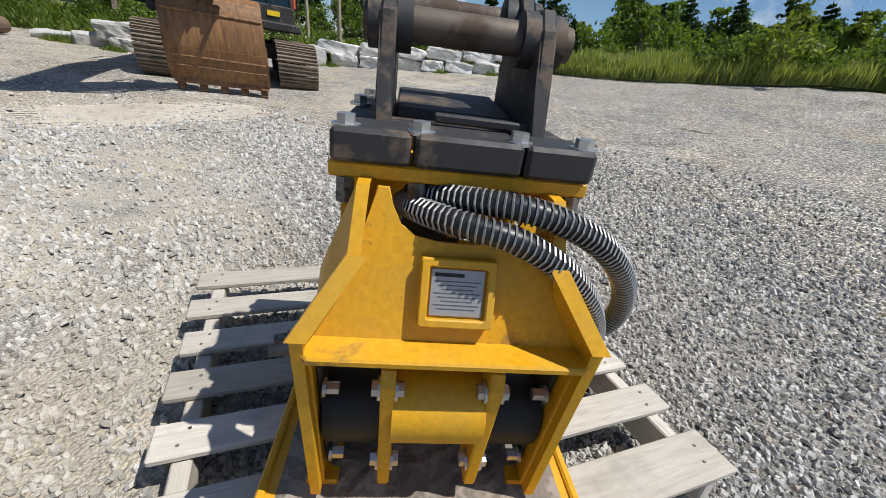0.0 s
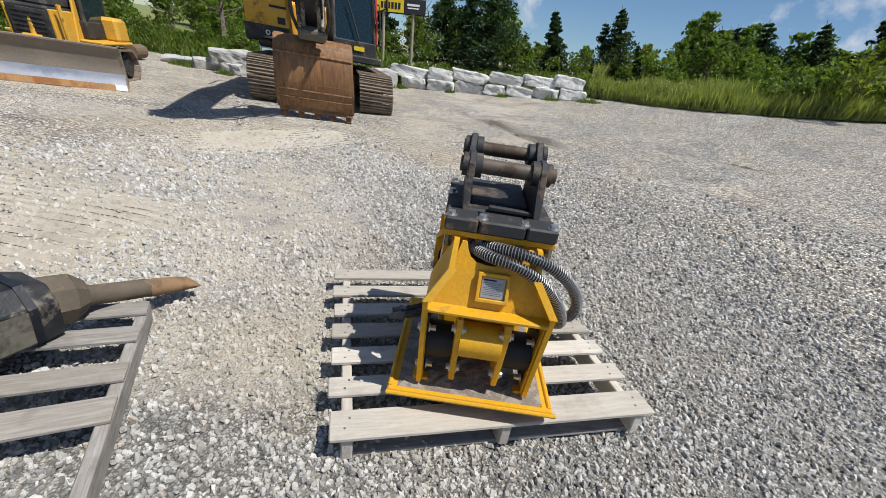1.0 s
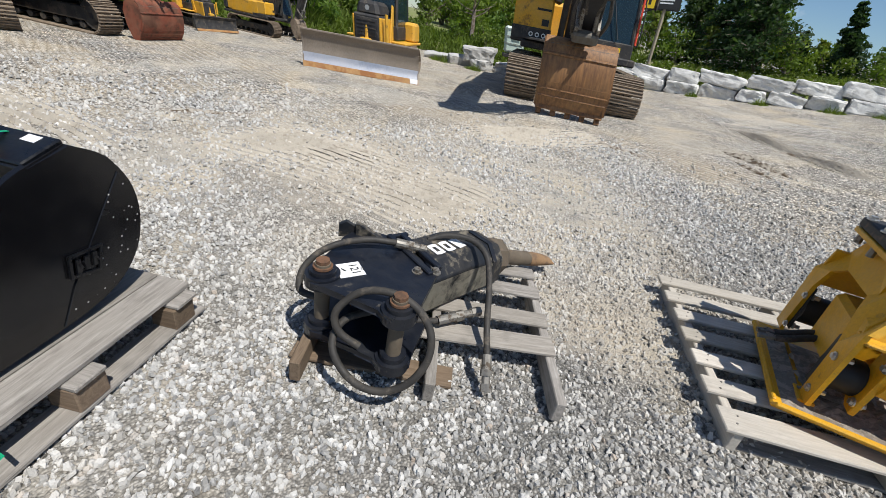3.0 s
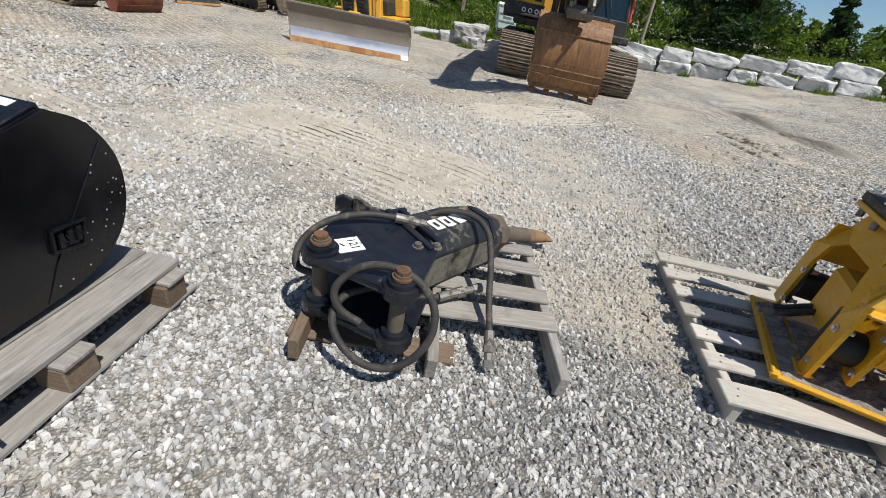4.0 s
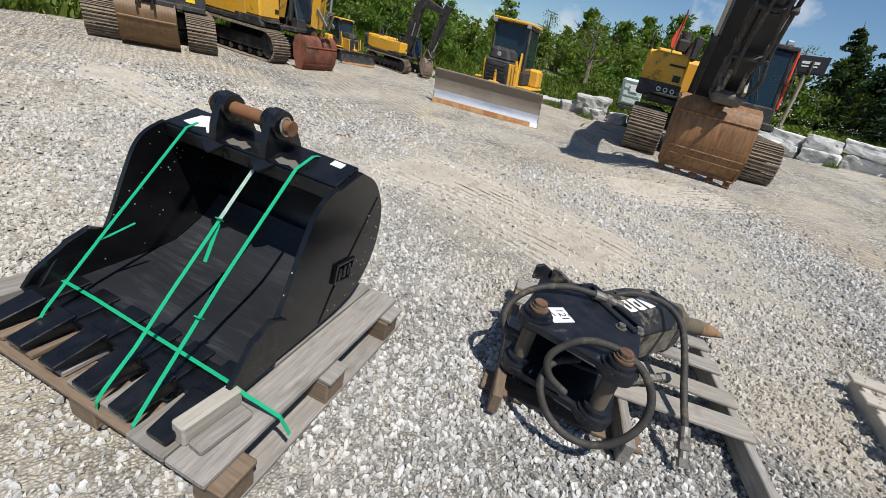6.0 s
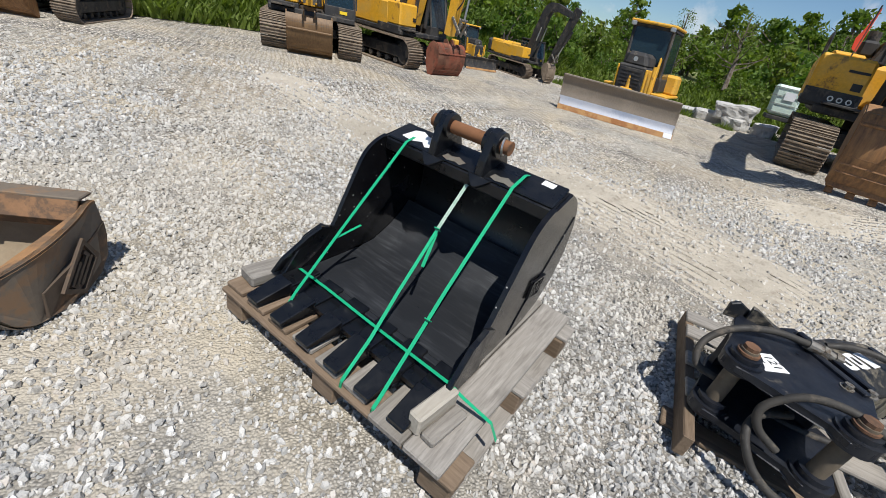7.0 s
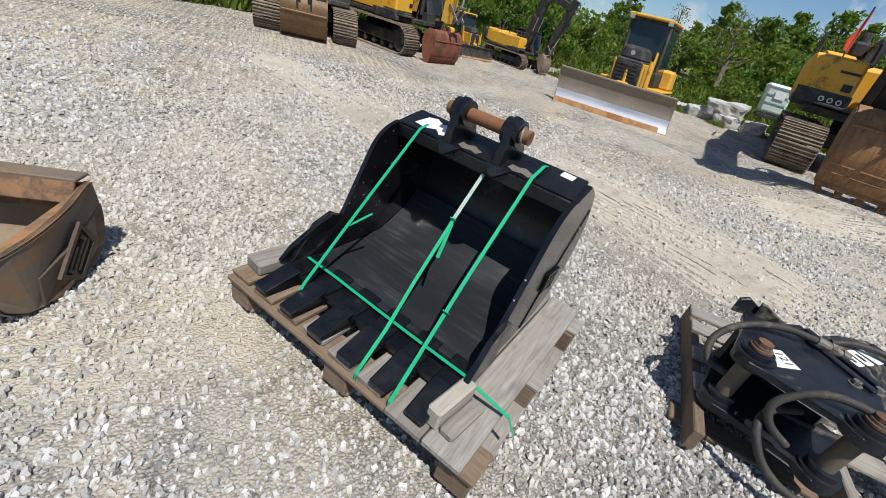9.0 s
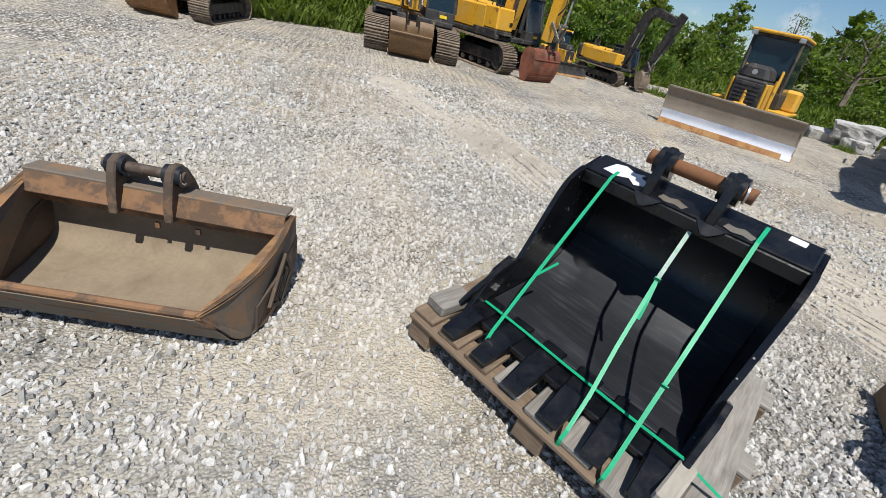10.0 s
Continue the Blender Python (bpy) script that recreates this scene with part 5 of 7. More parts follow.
        part("gusset", Make().slab([(-0.045, 0.0), (0.055, 0.0), (0.035, -0.020), (0.010, -0.042), (-0.006, -0.044), (-0.025, -0.022)], 0.016, pose(x + 0.006, 0.372, 0.676, 58, 0, 0), bevel=0.003), M_BLACK, th)
        part("bare_patch", Make().slab([(-0.045, -0.012), (-0.02, -0.024), (0.012, -0.018), (0.036, -0.027), (0.05, -0.004), (0.03, 0.004), (0.012, 0.016), (-0.012, 0.006), (-0.036, 0.012)], 0.0012, pose(x + 0.078, 0.412, 0.6850, 18, 0, 6)), M_BARE, th, "scraped patch of bare steel")
    p = part("pin", Make().rod((-0.188, 0.440, 0.782), (0.142, 0.440, 0.782), 0.024, 18), M_RUST, th, "bare orange-rusted pin", smooth=True)
    part("retainer_ring", Make().ring((0.115, 0.440, 0.782), (1, 0.2, 0.1), 0.031, 0.026, 0.006), M_ZINC, p, smooth=True)
    part("label", Make().box((0.046, 0.028, 0.0012), (0.293, 0.482, 0.7063), (18, 0, -4)), M_WHITE, th, "small white paper label")
    part("torn_label", Make().slab([(-0.075, -0.03), (-0.02, -0.038), (0.02, -0.02), (0.05, -0.045), (0.082, -0.03), (0.075, 0.0), (0.05, 0.012), (0.058, 0.035), (0.02, 0.022), (-0.02, 0.042), (-0.055, 0.03)], 0.0014, pose(-0.235, 0.445, 0.6945, 18, 0, 0)), M_WHITE, th, "torn white paper label")
    # plain welded badge on both cheeks
    for side in (-1, 1):
        m = pose(side * (W / 2 + 0.016), 0.455, 0.345, 90, 0, 90)
        b = Make().holed([(-0.06, -0.03), (0.035, -0.05), (0.06, 0.035), (-0.05, 0.045)], [(-0.05, -0.022), (0.03, -0.04), (0.05, 0.028), (-0.042, 0.036)], 0.008, Matrix())
        for k, x in enumerate((-0.027, 0.0, 0.027)):
            b.box((0.014, 0.045, 0.006), (x, -0.002, 0), (0, 0, -8))
            b.box((0.006, 0.02, 0.008), (x + 0.006 * (-1) ** k, -0.002, 0.001), (0, 0, 20))
        part("badge", b, M_BLACK, th, m=m)
    # green bands: three from the top to the pallet, one across the lip
    def band(pts, w=0.0118):
        mk = Make()
        rows = []
        pts = [Vector(q) for q in pts]
        for k, q in enumerate(pts):
            d = (pts[min(k + 1, len(pts) - 1)] - pts[max(k - 1, 0)]).normalized()
            s = d.cross(Vector((0, 0, 1)) if abs(d.z) < 0.93 else Vector((0, 1, 0))).normalized()
            nrm = s.cross(d)
            rows.append([mk.bm.verts.new(q + s * w / 2 * a + nrm * 0.0006 * c) for a, c in ((-1, -1), (1, -1), (1, 1), (-1, 1))])
        for a, b in zip(rows, rows[1:]):
            for j in range(4):
                mk.bm.faces.new((a[j], a[(j + 1) % 4], b[(j + 1) % 4], b[j]))
        mk.bm.faces.new(rows[0])
        mk.bm.faces.new(rows[-1][::-1])
        return mk

    low = [(-0.185, 0.165), (-0.205, 0.142), (-0.209, 0.108)]
    part("strap", band([(-0.258, 0.43, 0.6925), (-0.258, 0.385, 0.679), (-0.246, 0.10, 0.408), (-0.235, -0.11, 0.207), (-0.232, -0.135, 0.178), (-0.231, -0.141, 0.145)]), M_STRAP, th, "bright green plastic band")
    part("strap", band([(0.058, 0.232, 0.497), (0.085, 0.04, 0.340), (0.108, -0.09, 0.235)] + [(0.118, y, z) for y, z in low]), M_STRAP, th, "bright green plastic band")
    part("frayed_strap", band([(0.046, 0.392, 0.622), (0.046, 0.375, 0.628), (0.052, 0.30, 0.560), (0.058, 0.228, 0.4945)], 0.013), M_FRAYED, th, "whitened frayed end of a green band")
    part("strap_clip", Make().box((0.020, 0.022, 0.004), (0.058, 0.230, 0.498), (-48, 0, 8), bevel=0.001), M_STRAP, th)
    part("strap", band([(0.212, 0.52, 0.704), (0.212, 0.46, 0.712), (0.212, 0.38, 0.684), (0.232, 0.075, 0.418)] + [(0.250, y, z) for y, z in low]), M_STRAP, th, "bright green plastic band")
    part("strap_clip", Make().box((0.020, 0.022, 0.004), (0.2385, 0.0, 0.3475), (-44, 0, 4), bevel=0.001), M_STRAP, th)
    part("strap", band([(-0.395, 0.02, 0.175), (-0.350, -0.004, 0.199), (-0.2, -0.004, 0.199), (0.0, -0.010, 0.198), (0.2, -0.016, 0.200), (0.375, -0.03, 0.214), (0.43, -0.022, 0.190), (0.525, -0.005, 0.155), (0.556, 0.0, 0.10)]), M_STRAP, th, "bright green plastic band")
    part("strap_tail", band([(-0.245, 0.055, 0.366), (-0.240, 0.09, 0.374), (-0.224, 0.158, 0.400)], 0.010), M_STRAP, th)
    part("strap_tail", band([(0.060, 0.225, 0.484), (0.072, 0.185, 0.43), (0.079, 0.155, 0.385)], 0.012), M_STRAP, th)
    return th


black_bucket()


def ditching_bucket():
    th = thing("ditching_bucket", "wide rusty brown ditching bucket lying open on the gravel", "excavator bucket", pose(-2.861, -3.706, 0.0, 0, 0, 81))
    W = 0.88
    hull = [(0.455, 0.29), (0.472, 0.24)] + smooth_pairs([(0.472, 0.24), (0.474, 0.14), (0.452, 0.065), (0.40, 0.022), (0.30, 0.004), (0.20, 0.000), (0.12, 0.004), (0.07, 0.030), (0.03, 0.10), (-0.022, 0.19)])[1:]
    front = smooth_pairs([(-0.022, 0.19), (-0.02, 0.208), (0.10, 0.229), (0.24, 0.254), (0.35, 0.276), (0.42, 0.297), (0.455, 0.296)])[1:]
    shell(th, W, hull, front, -0.012, M_MUD, M_OLD_BUCKET, 0.016)
    part("outer_skin", Make().sheet([(y + 0.004 * (1 if y > 0.3 else -1), z - 0.003) for y, z in hull[1:]], W - 0.004, 0.003), M_OLD_BUCKET, th, smooth=True)
    part("lip", Make().box((W + 0.010, 0.100, 0.022), (0, -0.002, 0.166), (-64, 0, 0), bevel=0.006), M_OLD_RIM, th, "rust-brown worn lip")
    # box beam: sloping front face over a dark recess
    beam_face = Make().box((W - 0.02, 0.012, 0.085), (0, 0.392, 0.286), (-28, 0, 0), bevel=0.003)
    part("beam_face", beam_face, M_OLD_RIM, th, "rusty sloping face of the back beam")
    part("top_bar", Make().box((W - 0.01, 0.075, 0.014), (0, 0.438, 0.316), (-4, 0, 0), bevel=0.004), M_OLD_BUCKET, th)
    part("beam_underside", Make().box((W - 0.02, 0.012, 0.075), (0, 0.418, 0.225), (24, 0, 0), bevel=0.002), M_OLD_RIM, th)
    for x in (-0.02, 0.12):
        part("drain_tab", Make().box((0.016, 0.008, 0.022), (x, 0.40, 0.186)), M_OLD_RIM, th)
    for side in (-1, 1):
        m = Matrix(((0, 0, 1, side * W / 2), (1, 0, 0, 0), (0, 1, 0, 0), (0, 0, 0, 1)))
        part("rim", Make().slab(front + [(q[0] + 0.002, q[1] - 0.010) for q in reversed(front)], 0.021, m), M_EDGE_DULL, th)
        part("wear_plate", Make().slab([(0.150, 0.103), (0.145, 0.006), (0.20, -0.002), (0.30, 0.000), (0.40, 0.018), (0.455, 0.064), (0.478, 0.14), (0.477, 0.20), (0.26, 0.135)], 0.024, m, bevel=0.002), M_WORN_BROWN, th)
        k = 1.22
        outer, inner = [(-0.088, -0.022), (0.030, 0.088), (0.078, 0.006), (-0.012, -0.078)], [(-0.070, -0.020), (0.028, 0.069), (0.061, 0.004), (-0.012, -0.061)]
        bd = Make().holed([(u * k, v * k) for u, v in outer], [(u * k, v * k) for u, v in inner], 0.012, Matrix())
        for x, y, w in ((-0.026, 0.000, 0.074), (-0.006, -0.006, 0.100), (0.016, -0.010, 0.092)):
            bd.box((w * k, 0.012, 0.010), (x * k, y * k, 0), (0, 0, 44))
        bd.box((0.034, 0.012, 0.010), (0.030 * k, 0.036 * k, 0), (0, 0, -52))
        bd.box((0.034, 0.012, 0.010), (-0.036 * k, -0.038 * k, 0), (0, 0, -52))
        part("badge", bd, M_WORN_BROWN, th, "raised diamond badge with slanted bars", m=pose(side * (W / 2 + 0.0095), 0.300, 0.098, 90, 0, 90 - side * 3))
    ear = [(-0.085, -0.060), (-0.050, -0.070), (0.120, -0.030), (0.095, 0.03), (0.055, 0.085), (0.028, 0.116), (-0.008, 0.125), (-0.038, 0.112), (-0.054, 0.08), (-0.072, 0.0)]
    for x in (-0.128, 0.052):
        e = part("ear", Make().slab(ear, 0.030, Matrix(((0, 0, 1, x), (1, 0, 0, 0.430), (0, 1, 0, 0.300), (0, 0, 0, 1))), bevel=0.005), M_WORN_BROWN, th)
        part("ear_boss", Make().ring((x + 0.018, 0.425, 0.384), (1, 0, 0), 0.036, 0.02, 0.022).ring((x - 0.018, 0.425, 0.384), (1, 0, 0), 0.036, 0.02, 0.020), M_WORN, e, smooth=True)
    part("pin", Make().rod((-0.175, 0.425, 0.384), (0.090, 0.425, 0.384), 0.019, 16), M_PIN, th, smooth=True)
    part("retainer_ring", Make().ring((0.078, 0.425, 0.384), (1, 0.15, 0.1), 0.028, 0.023, 0.005), M_ZINC, th, smooth=True)
    for x, y in ((-0.30, 0.045), (-0.33, 0.05), (-0.02, 0.05), (0.03, 0.055)):
        part("bolt_head", Make().rod((x, y, 0.098), (x, y + 0.006, 0.108), 0.009, 8), M_FITTING, th)
    # the mouth is narrower than the back
    for c in th.children:
        if not c.name.startswith("badge"):
            for v in c.data.vertices:
                v.co.x *= 1 - 0.27 * max(0.0, (0.45 - v.co.y) / 0.48) ** 3
    return th


ditching_bucket()


# ---- machines ----
def on_ground(x, y, rz):
    return pose(x, y, ground_z(x, y), 0, 0, rz)


def crawler(th, x, length, height, width, skin, shoes=40):
    """One track: frame, wheels and a belt of separate ribbed shoes. Forward is +y."""
    r = height / 2
    tr = part("track_frame", Make().box((width * 0.45, length - height * 0.9, height * 0.42), (x, 0, r), bevel=0.03), M_DARK, th)
    for y in (-(length / 2 - r), length / 2 - r):
        part("track_wheel", Make().rod((x - width * 0.2, y, r), (x + width * 0.2, y, r), r * 0.82, 20).ring((x, y, r), (1, 0, 0), r * 0.5, r * 0.2, width * 0.46), M_DARK, tr, smooth=True)
    n_roll = 6
    for k in range(n_roll):
        y = -(length / 2 - height) + (length - 2 * height) * k / (n_roll - 1)
        part("roller", Make().rod((x - width * 0.18, y, r * 0.33), (x + width * 0.18, y, r * 0.33), r * 0.22, 12), M_DARK, tr, smooth=True)
    straight = length - 2 * r
    loop = 2 * straight + 2 * math.pi * r
    pitch = loop / shoes
    mk = Make().box((width, pitch * 0.93, height * 0.035), (0, 0, 0), bevel=0.004)
    for dy in (-0.36, 0.0, 0.34):
        mk.box((width, pitch * 0.10, height * 0.045), (0, pitch * dy, height * 0.035))
    first = None
    for k in range(shoes):
        s = k * pitch
        if s < straight:
            y, z, a = -straight / 2 + s, height, 0
        elif s < straight + math.pi * r:
            a = (s - straight) / r
            y, z = straight / 2 + r * math.sin(a), r + r * math.cos(a)
            a = -math.degrees(a)
        elif s < 2 * straight + math.pi * r:
            y, z, a = straight / 2 - (s - straight - math.pi * r), 0.0, 180
        else:
            a = (s - 2 * straight - math.pi * r) / r
            y, z = -straight / 2 - r * math.sin(a), r - r * math.cos(a)
            a = 180 - math.degrees(a)
        m = pose(x, y, z, a, 0, 0)
        if first is None:
            first = part("track_shoe", mk, skin, tr, m=m)
        else:
            twin(first, m, tr)


def beam(path, w, h0, h1):
    """A box-section arm along a path in y, z, its depth running from h0 to h1."""
    mk = Make()
    pts = [Vector((0, *p)) for p in path]
    rows = []
    for k, p in enumerate(pts):
        d = (pts[min(k + 1, len(pts) - 1)] - pts[max(k - 1, 0)]).normalized()
        nrm = Vector((0, -d.z, d.y))
        f = k / (len(pts) - 1)
        h = (h0 + (h1 - h0) * f) * (0.7 + 0.3 * math.sin(math.pi * min(1, max(0, f)))) / 2
        rows.append([mk.bm.verts.new(p + Vector((sx * w / 2, 0, 0)) + nrm * h * sz) for sx, sz in ((-1, -1), (1, -1), (1, 1), (-1, 1))])
    for a, b in zip(rows, rows[1:]):
        for j in range(4):
            mk.bm.faces.new((a[j], a[(j + 1) % 4], b[(j + 1) % 4], b[j]))
    mk.bm.faces.new(rows[0])
    mk.bm.faces.new(rows[-1][::-1])
    bmesh.ops.bevel(mk.bm, geom=[e for e in mk.bm.edges], offset=0.012, segments=1, affect="EDGES", profile=0.5)
    return mk


def ram(parent, a, b, x, r, skin=None):
    """A hydraulic cylinder with a bright rod."""
    a, b = Vector((x, *a)), Vector((x, *b))
    mid = a.lerp(b, 0.58)
    c = part("cylinder", Make().rod(a, mid, r, 14).rod(mid - (b - a) * 0.02, mid, r * 1.2, 14), skin or M_DARK, parent, smooth=True)
    part("cylinder_rod", Make().rod(mid, b, r * 0.55, 12), M_ZINC, c, smooth=True)


def cab_box(th, x0, x1, y0, y1, z0, z1, skin, slope=0.12):
    """A glazed cab: posts, roof, sill and separate panes; the windscreen is at y1."""
    cab = part("cab_floor", Make().box((x1 - x0, y1 - y0, (z1 - z0) * 0.22), ((x0 + x1) / 2, (y0 + y1) / 2, z0 + (z1 - z0) * 0.11), bevel=0.02), skin, th)
    part("roof", Make().box((x1 - x0 + 0.04, (y1 - y0) * 0.92, (z1 - z0) * 0.06), ((x0 + x1) / 2, (y0 + y1) / 2 - slope / 2, z1 - (z1 - z0) * 0.03), bevel=0.02), skin, cab)
    zl, zh = z0 + (z1 - z0) * 0.2, z1 - (z1 - z0) * 0.05
    p = 0.05 * (z1 - z0) / 1.7
    yt = y1 - slope
    for xx in (x0 + p, x1 - p):
        part("post", Make().rod((xx, y1 - p, zl), (xx, yt - p, zh), p, 6), M_DARK, cab)
        part("post", Make().rod((xx, y0 + p, zl), (xx, y0 + p, zh), p, 6), M_DARK, cab)
        part("post", Make().rod((xx, (y0 + y1) / 2, zl), (xx, (y0 + y1) / 2 - slope / 2, zh), p * 0.8, 6), M_DARK, cab)
    fw = Make()
    fw.box((x1 - x0 - 3 * p, 0.012, math.hypot(zh - zl, slope)), ((x0 + x1) / 2, (y1 + yt) / 2 - p, (zl + zh) / 2), (math.degrees(math.atan2(slope, zh - zl)), 0, 0))
    part("windscreen", fw, M_GLASS, cab, "dark tinted windscreen")
    for xx in (x0 + p * 0.4, x1 - p * 0.4):
        part("side_window", Make().box((0.012, (y1 - y0) - 3 * p, zh - zl), (xx, (y0 + y1) / 2 - slope / 2, (zl + zh) / 2)), M_GLASS, cab)
    part("rear_window", Make().box((x1 - x0 - 3 * p, 0.012, zh - zl), ((x0 + x1) / 2, y0 + p * 0.4, (zl + zh) / 2)), M_GLASS, cab)
    part("seat", Make().box(((x1 - x0) * 0.45, 0.4 * (y1 - y0), 0.12), ((x0 + x1) / 2, (y0 + y1) / 2 - 0.1, zl + 0.1), bevel=0.03).box(((x1 - x0) * 0.42, 0.1, 0.55 * (zh - zl)), ((x0 + x1) / 2, y0 + 0.28 * (y1 - y0), zl + 0.32 * (zh - zl)), (-8, 0, 0), bevel=0.03), M_DARK, cab)
    return cab


def big_bucket(th, x, y, z, s, width, skin, teeth=5, curl=0.0):
    """A digging bucket hung from its hinge at y, z; its rounded back faces forward, teeth down."""
    back = smooth_pairs([(0.10, 0.02), (0.30, -0.10), (0.43, -0.42), (0.45, -0.80), (0.36, -1.15), (0.20, -1.45)], 3)
    m = pose(x, y, z, curl, 0, 0) @ Matrix.Diagonal((1, s, s, 1))
    b = part("bucket_back", Make().sheet(back, width, 0.03, m), skin, th, "rusty brown digging bucket", smooth=True)
    cheek = back + [(0.08, -1.35), (-0.16, -0.95), (-0.30, -0.50), (-0.22, -0.15), (-0.05, 0.02)]
    for side in (-1, 1):
        part("bucket_cheek", Make().slab(cheek, 0.035, m @ Matrix(((0, 0, 1, side * width / 2), (1, 0, 0, 0), (0, 1, 0, 0), (0, 0, 0, 1)))), skin, b)
        part("cheek_wear_plate", Make().slab([(0.30, -1.42), (0.44, -1.0), (0.46, -0.7), (0.40, -0.7), (0.36, -1.0), (0.22, -1.38)], 0.05, m @ Matrix(((0, 0, 1, side * (width / 2 + 0.005)), (1, 0, 0, 0), (0, 1, 0, 0), (0, 0, 0, 1)))), skin, b)
    part("bucket_rib", Make().box((width * 1.01, 0.07, 0.06), (0, 0.425, -0.30), (-20, 0, 0), bevel=0.02), skin, b).matrix_basis = m
    part("top_plate", Make().box((width * 0.96, 0.22, 0.03), (0, 0.24, -0.055), (-32, 0, 0), bevel=0.008), M_BARE, b, "dusty grey plate behind the hinge").matrix_basis = m
    for yy, zz, tilt in ((0.452, -0.52, -5), (0.462, -0.68, 0), (0.455, -0.84, 8), (0.425, -1.0, 14), (0.375, -1.16, 20)):
        part("wear_strap", Make().box((width * 0.99, 0.022, 0.085), (0, yy, zz), (tilt, 0, 0), bevel=0.006), skin, b).matrix_basis = m
    part("cutting_lip", Make().box((width, 0.05, 0.16), (0, 0.24, -1.42), (25, 0, 0), bevel=0.008), skin, b).matrix_basis = m
    tooth = Make().box((0.11, 0.07, 0.20), (0, 0, 0), bevel=0.01, taper=(1, 1))
    first = None
    for k in range(teeth):
        xx = -width / 2 + 0.08 + (width - 0.16) * k / (teeth - 1)
        mm = m @ pose(xx, 0.185, -1.53, 25, 0, 0)
        if first is None:
            first = part("bucket_tooth", tooth, skin, b, m=mm)
        else:
            twin(first, mm, b)
    for xx in (-0.16, 0.16):
        part("hinge_plate", Make().slab([(-0.12, -0.05), (0.28, -0.12), (0.12, 0.14), (0.0, 0.20), (-0.1, 0.12)], 0.04, m @ Matrix(((0, 0, 1, xx), (1, 0, 0, 0), (0, 1, 0, 0), (0, 0, 0, 1)))), skin, b)


def excavator(label, m, s=1.0, boom_skin=None, bucket_skin=None, arm=(6.4, 5.1), bucket_at=(3.15, 1.60), bucket_w=1.40, body_skin=None, shoes=40, extras=False, boom_x=0.15, group="", slim=1.0, track_h=0.92, house=0.88, cab_x=-0.88, curl=0.0):
    """A tracked excavator; forward is +y, the cab on the operator's left. Sizes in metres before the scale s."""
    th = thing("excavator", label, "excavator", m @ Matrix.Diagonal((s * slim, s, s, 1)), group)
    body_skin = body_skin or M_MACHINE
    boom_skin = boom_skin or M_BOOM
    bucket_skin = bucket_skin or M_BUCKET_RUST
    for x in (-1.17, 1.17):
        crawler(th, x, 4.2, track_h, 0.76, M_TRACK, shoes)
    part("undercarriage", Make().box((1.7, 1.6, 0.35), (0, 0, 0.62), bevel=0.06).rod((0, 0, 0.7), (0, 0, 1.02), 0.62, 24), M_DARK, th)
    deck = part("deck", Make().box((2.7, 3.9, 0.16), (0, -0.55, 1.08), bevel=0.03), M_DARK, th)
    # engine house, panel by panel, with the counterweight behind
    part("side_house", Make().box((0.92, 2.5, 0.85), (house, -0.55, 1.58), bevel=0.06), body_skin, th)
    part("engine_hood", Make().box((2.6, 1.3, 0.95), (0, -1.55, 1.66), bevel=0.10), body_skin, th)
    part("counterweight", Make().box((2.66, 0.55, 0.95), (0, -2.35, 1.62), bevel=0.16), M_DARK, th)
    part("skirt", Make().box((0.94, 1.2, 0.20), (house, 0.72, 1.20), bevel=0.03), M_DARK, th)
    part("toolbox", Make().box((0.90, 0.75, 0.74), (house, 0.95, 1.66), bevel=0.05), body_skin, th)
    part("front_step", Make().box((0.7, 0.25, 0.05), (0.9, 1.45, 1.2), bevel=0.01), M_DARK, th)
    part("badge_panel", Make().box((0.16, 0.012, 0.13), (house - 0.3, 1.335, 1.55)), M_INK, th)
    for xx in (house - 0.43, house + 0.42):
        part("handrail", Make().sweep(smooth_line([(xx, 1.30, 2.03), (xx, 1.30, 2.32), (xx, 1.0, 2.36), (xx, 0.2, 2.36), (xx, 0.1, 2.03)], 5), 0.022, 6), M_DARK, th, smooth=True)
    part("exhaust_stack", Make().rod((0.7, -1.5, 2.1), (0.7, -1.5, 2.55), 0.09, 12).slab([(-0.10, 0), (0.10, 0), (0.04, 0.4), (-0.02, 0.4)], 0.16, pose(0.75, -1.1, 2.12, 90, 0, 90)), M_DARK, th)
    cab = cab_box(th, cab_x - 0.5, cab_x + 0.5, -0.45, 1.35, 1.12, 2.62, M_DARK, 0.22)
    part("front_badge", Make().box((0.24, 0.012, 0.09), (cab_x - 0.1, 1.362, 1.30)), M_SIGN_Y, cab, "yellow badge on the cab front")
    part("door_trim", Make().rod((cab_x - 0.52, 1.32, 1.45), (cab_x - 0.52, 1.12, 2.55), 0.025, 6), M_RED if extras else M_DARK, cab)
    part("mirror", Make().box((0.05, 0.14, 0.26), (cab_x - 0.74, 1.40, 2.28), bevel=0.02).rod((cab_x - 0.52, 1.30, 2.10), (cab_x - 0.74, 1.38, 2.2), 0.015, 6), M_DARK, cab)
    # boom, stick and rams
    ay, az = arm
    by, bz = bucket_at
    bx = boom_x
    foot = (0.75, 1.45)
    knee = (foot[0] + (ay - foot[0]) * 0.42, az + 0.35)
    path = [(q.y, q.z) for q in smooth_line([(0, *foot), (0, foot[0] + (knee[0] - foot[0]) * 0.5, foot[1] + (knee[1] - foot[1]) * 0.62), (0, *knee), (0, ay, az)], 4)]
    boom = part("boom", beam(path, 0.42, 0.75, 0.50), boom_skin, th)
    boom.location.x = bx
    back = Vector((ay - by, az - bz)).normalized()
    top = (ay + back.x * 0.55, az + back.y * 0.55)
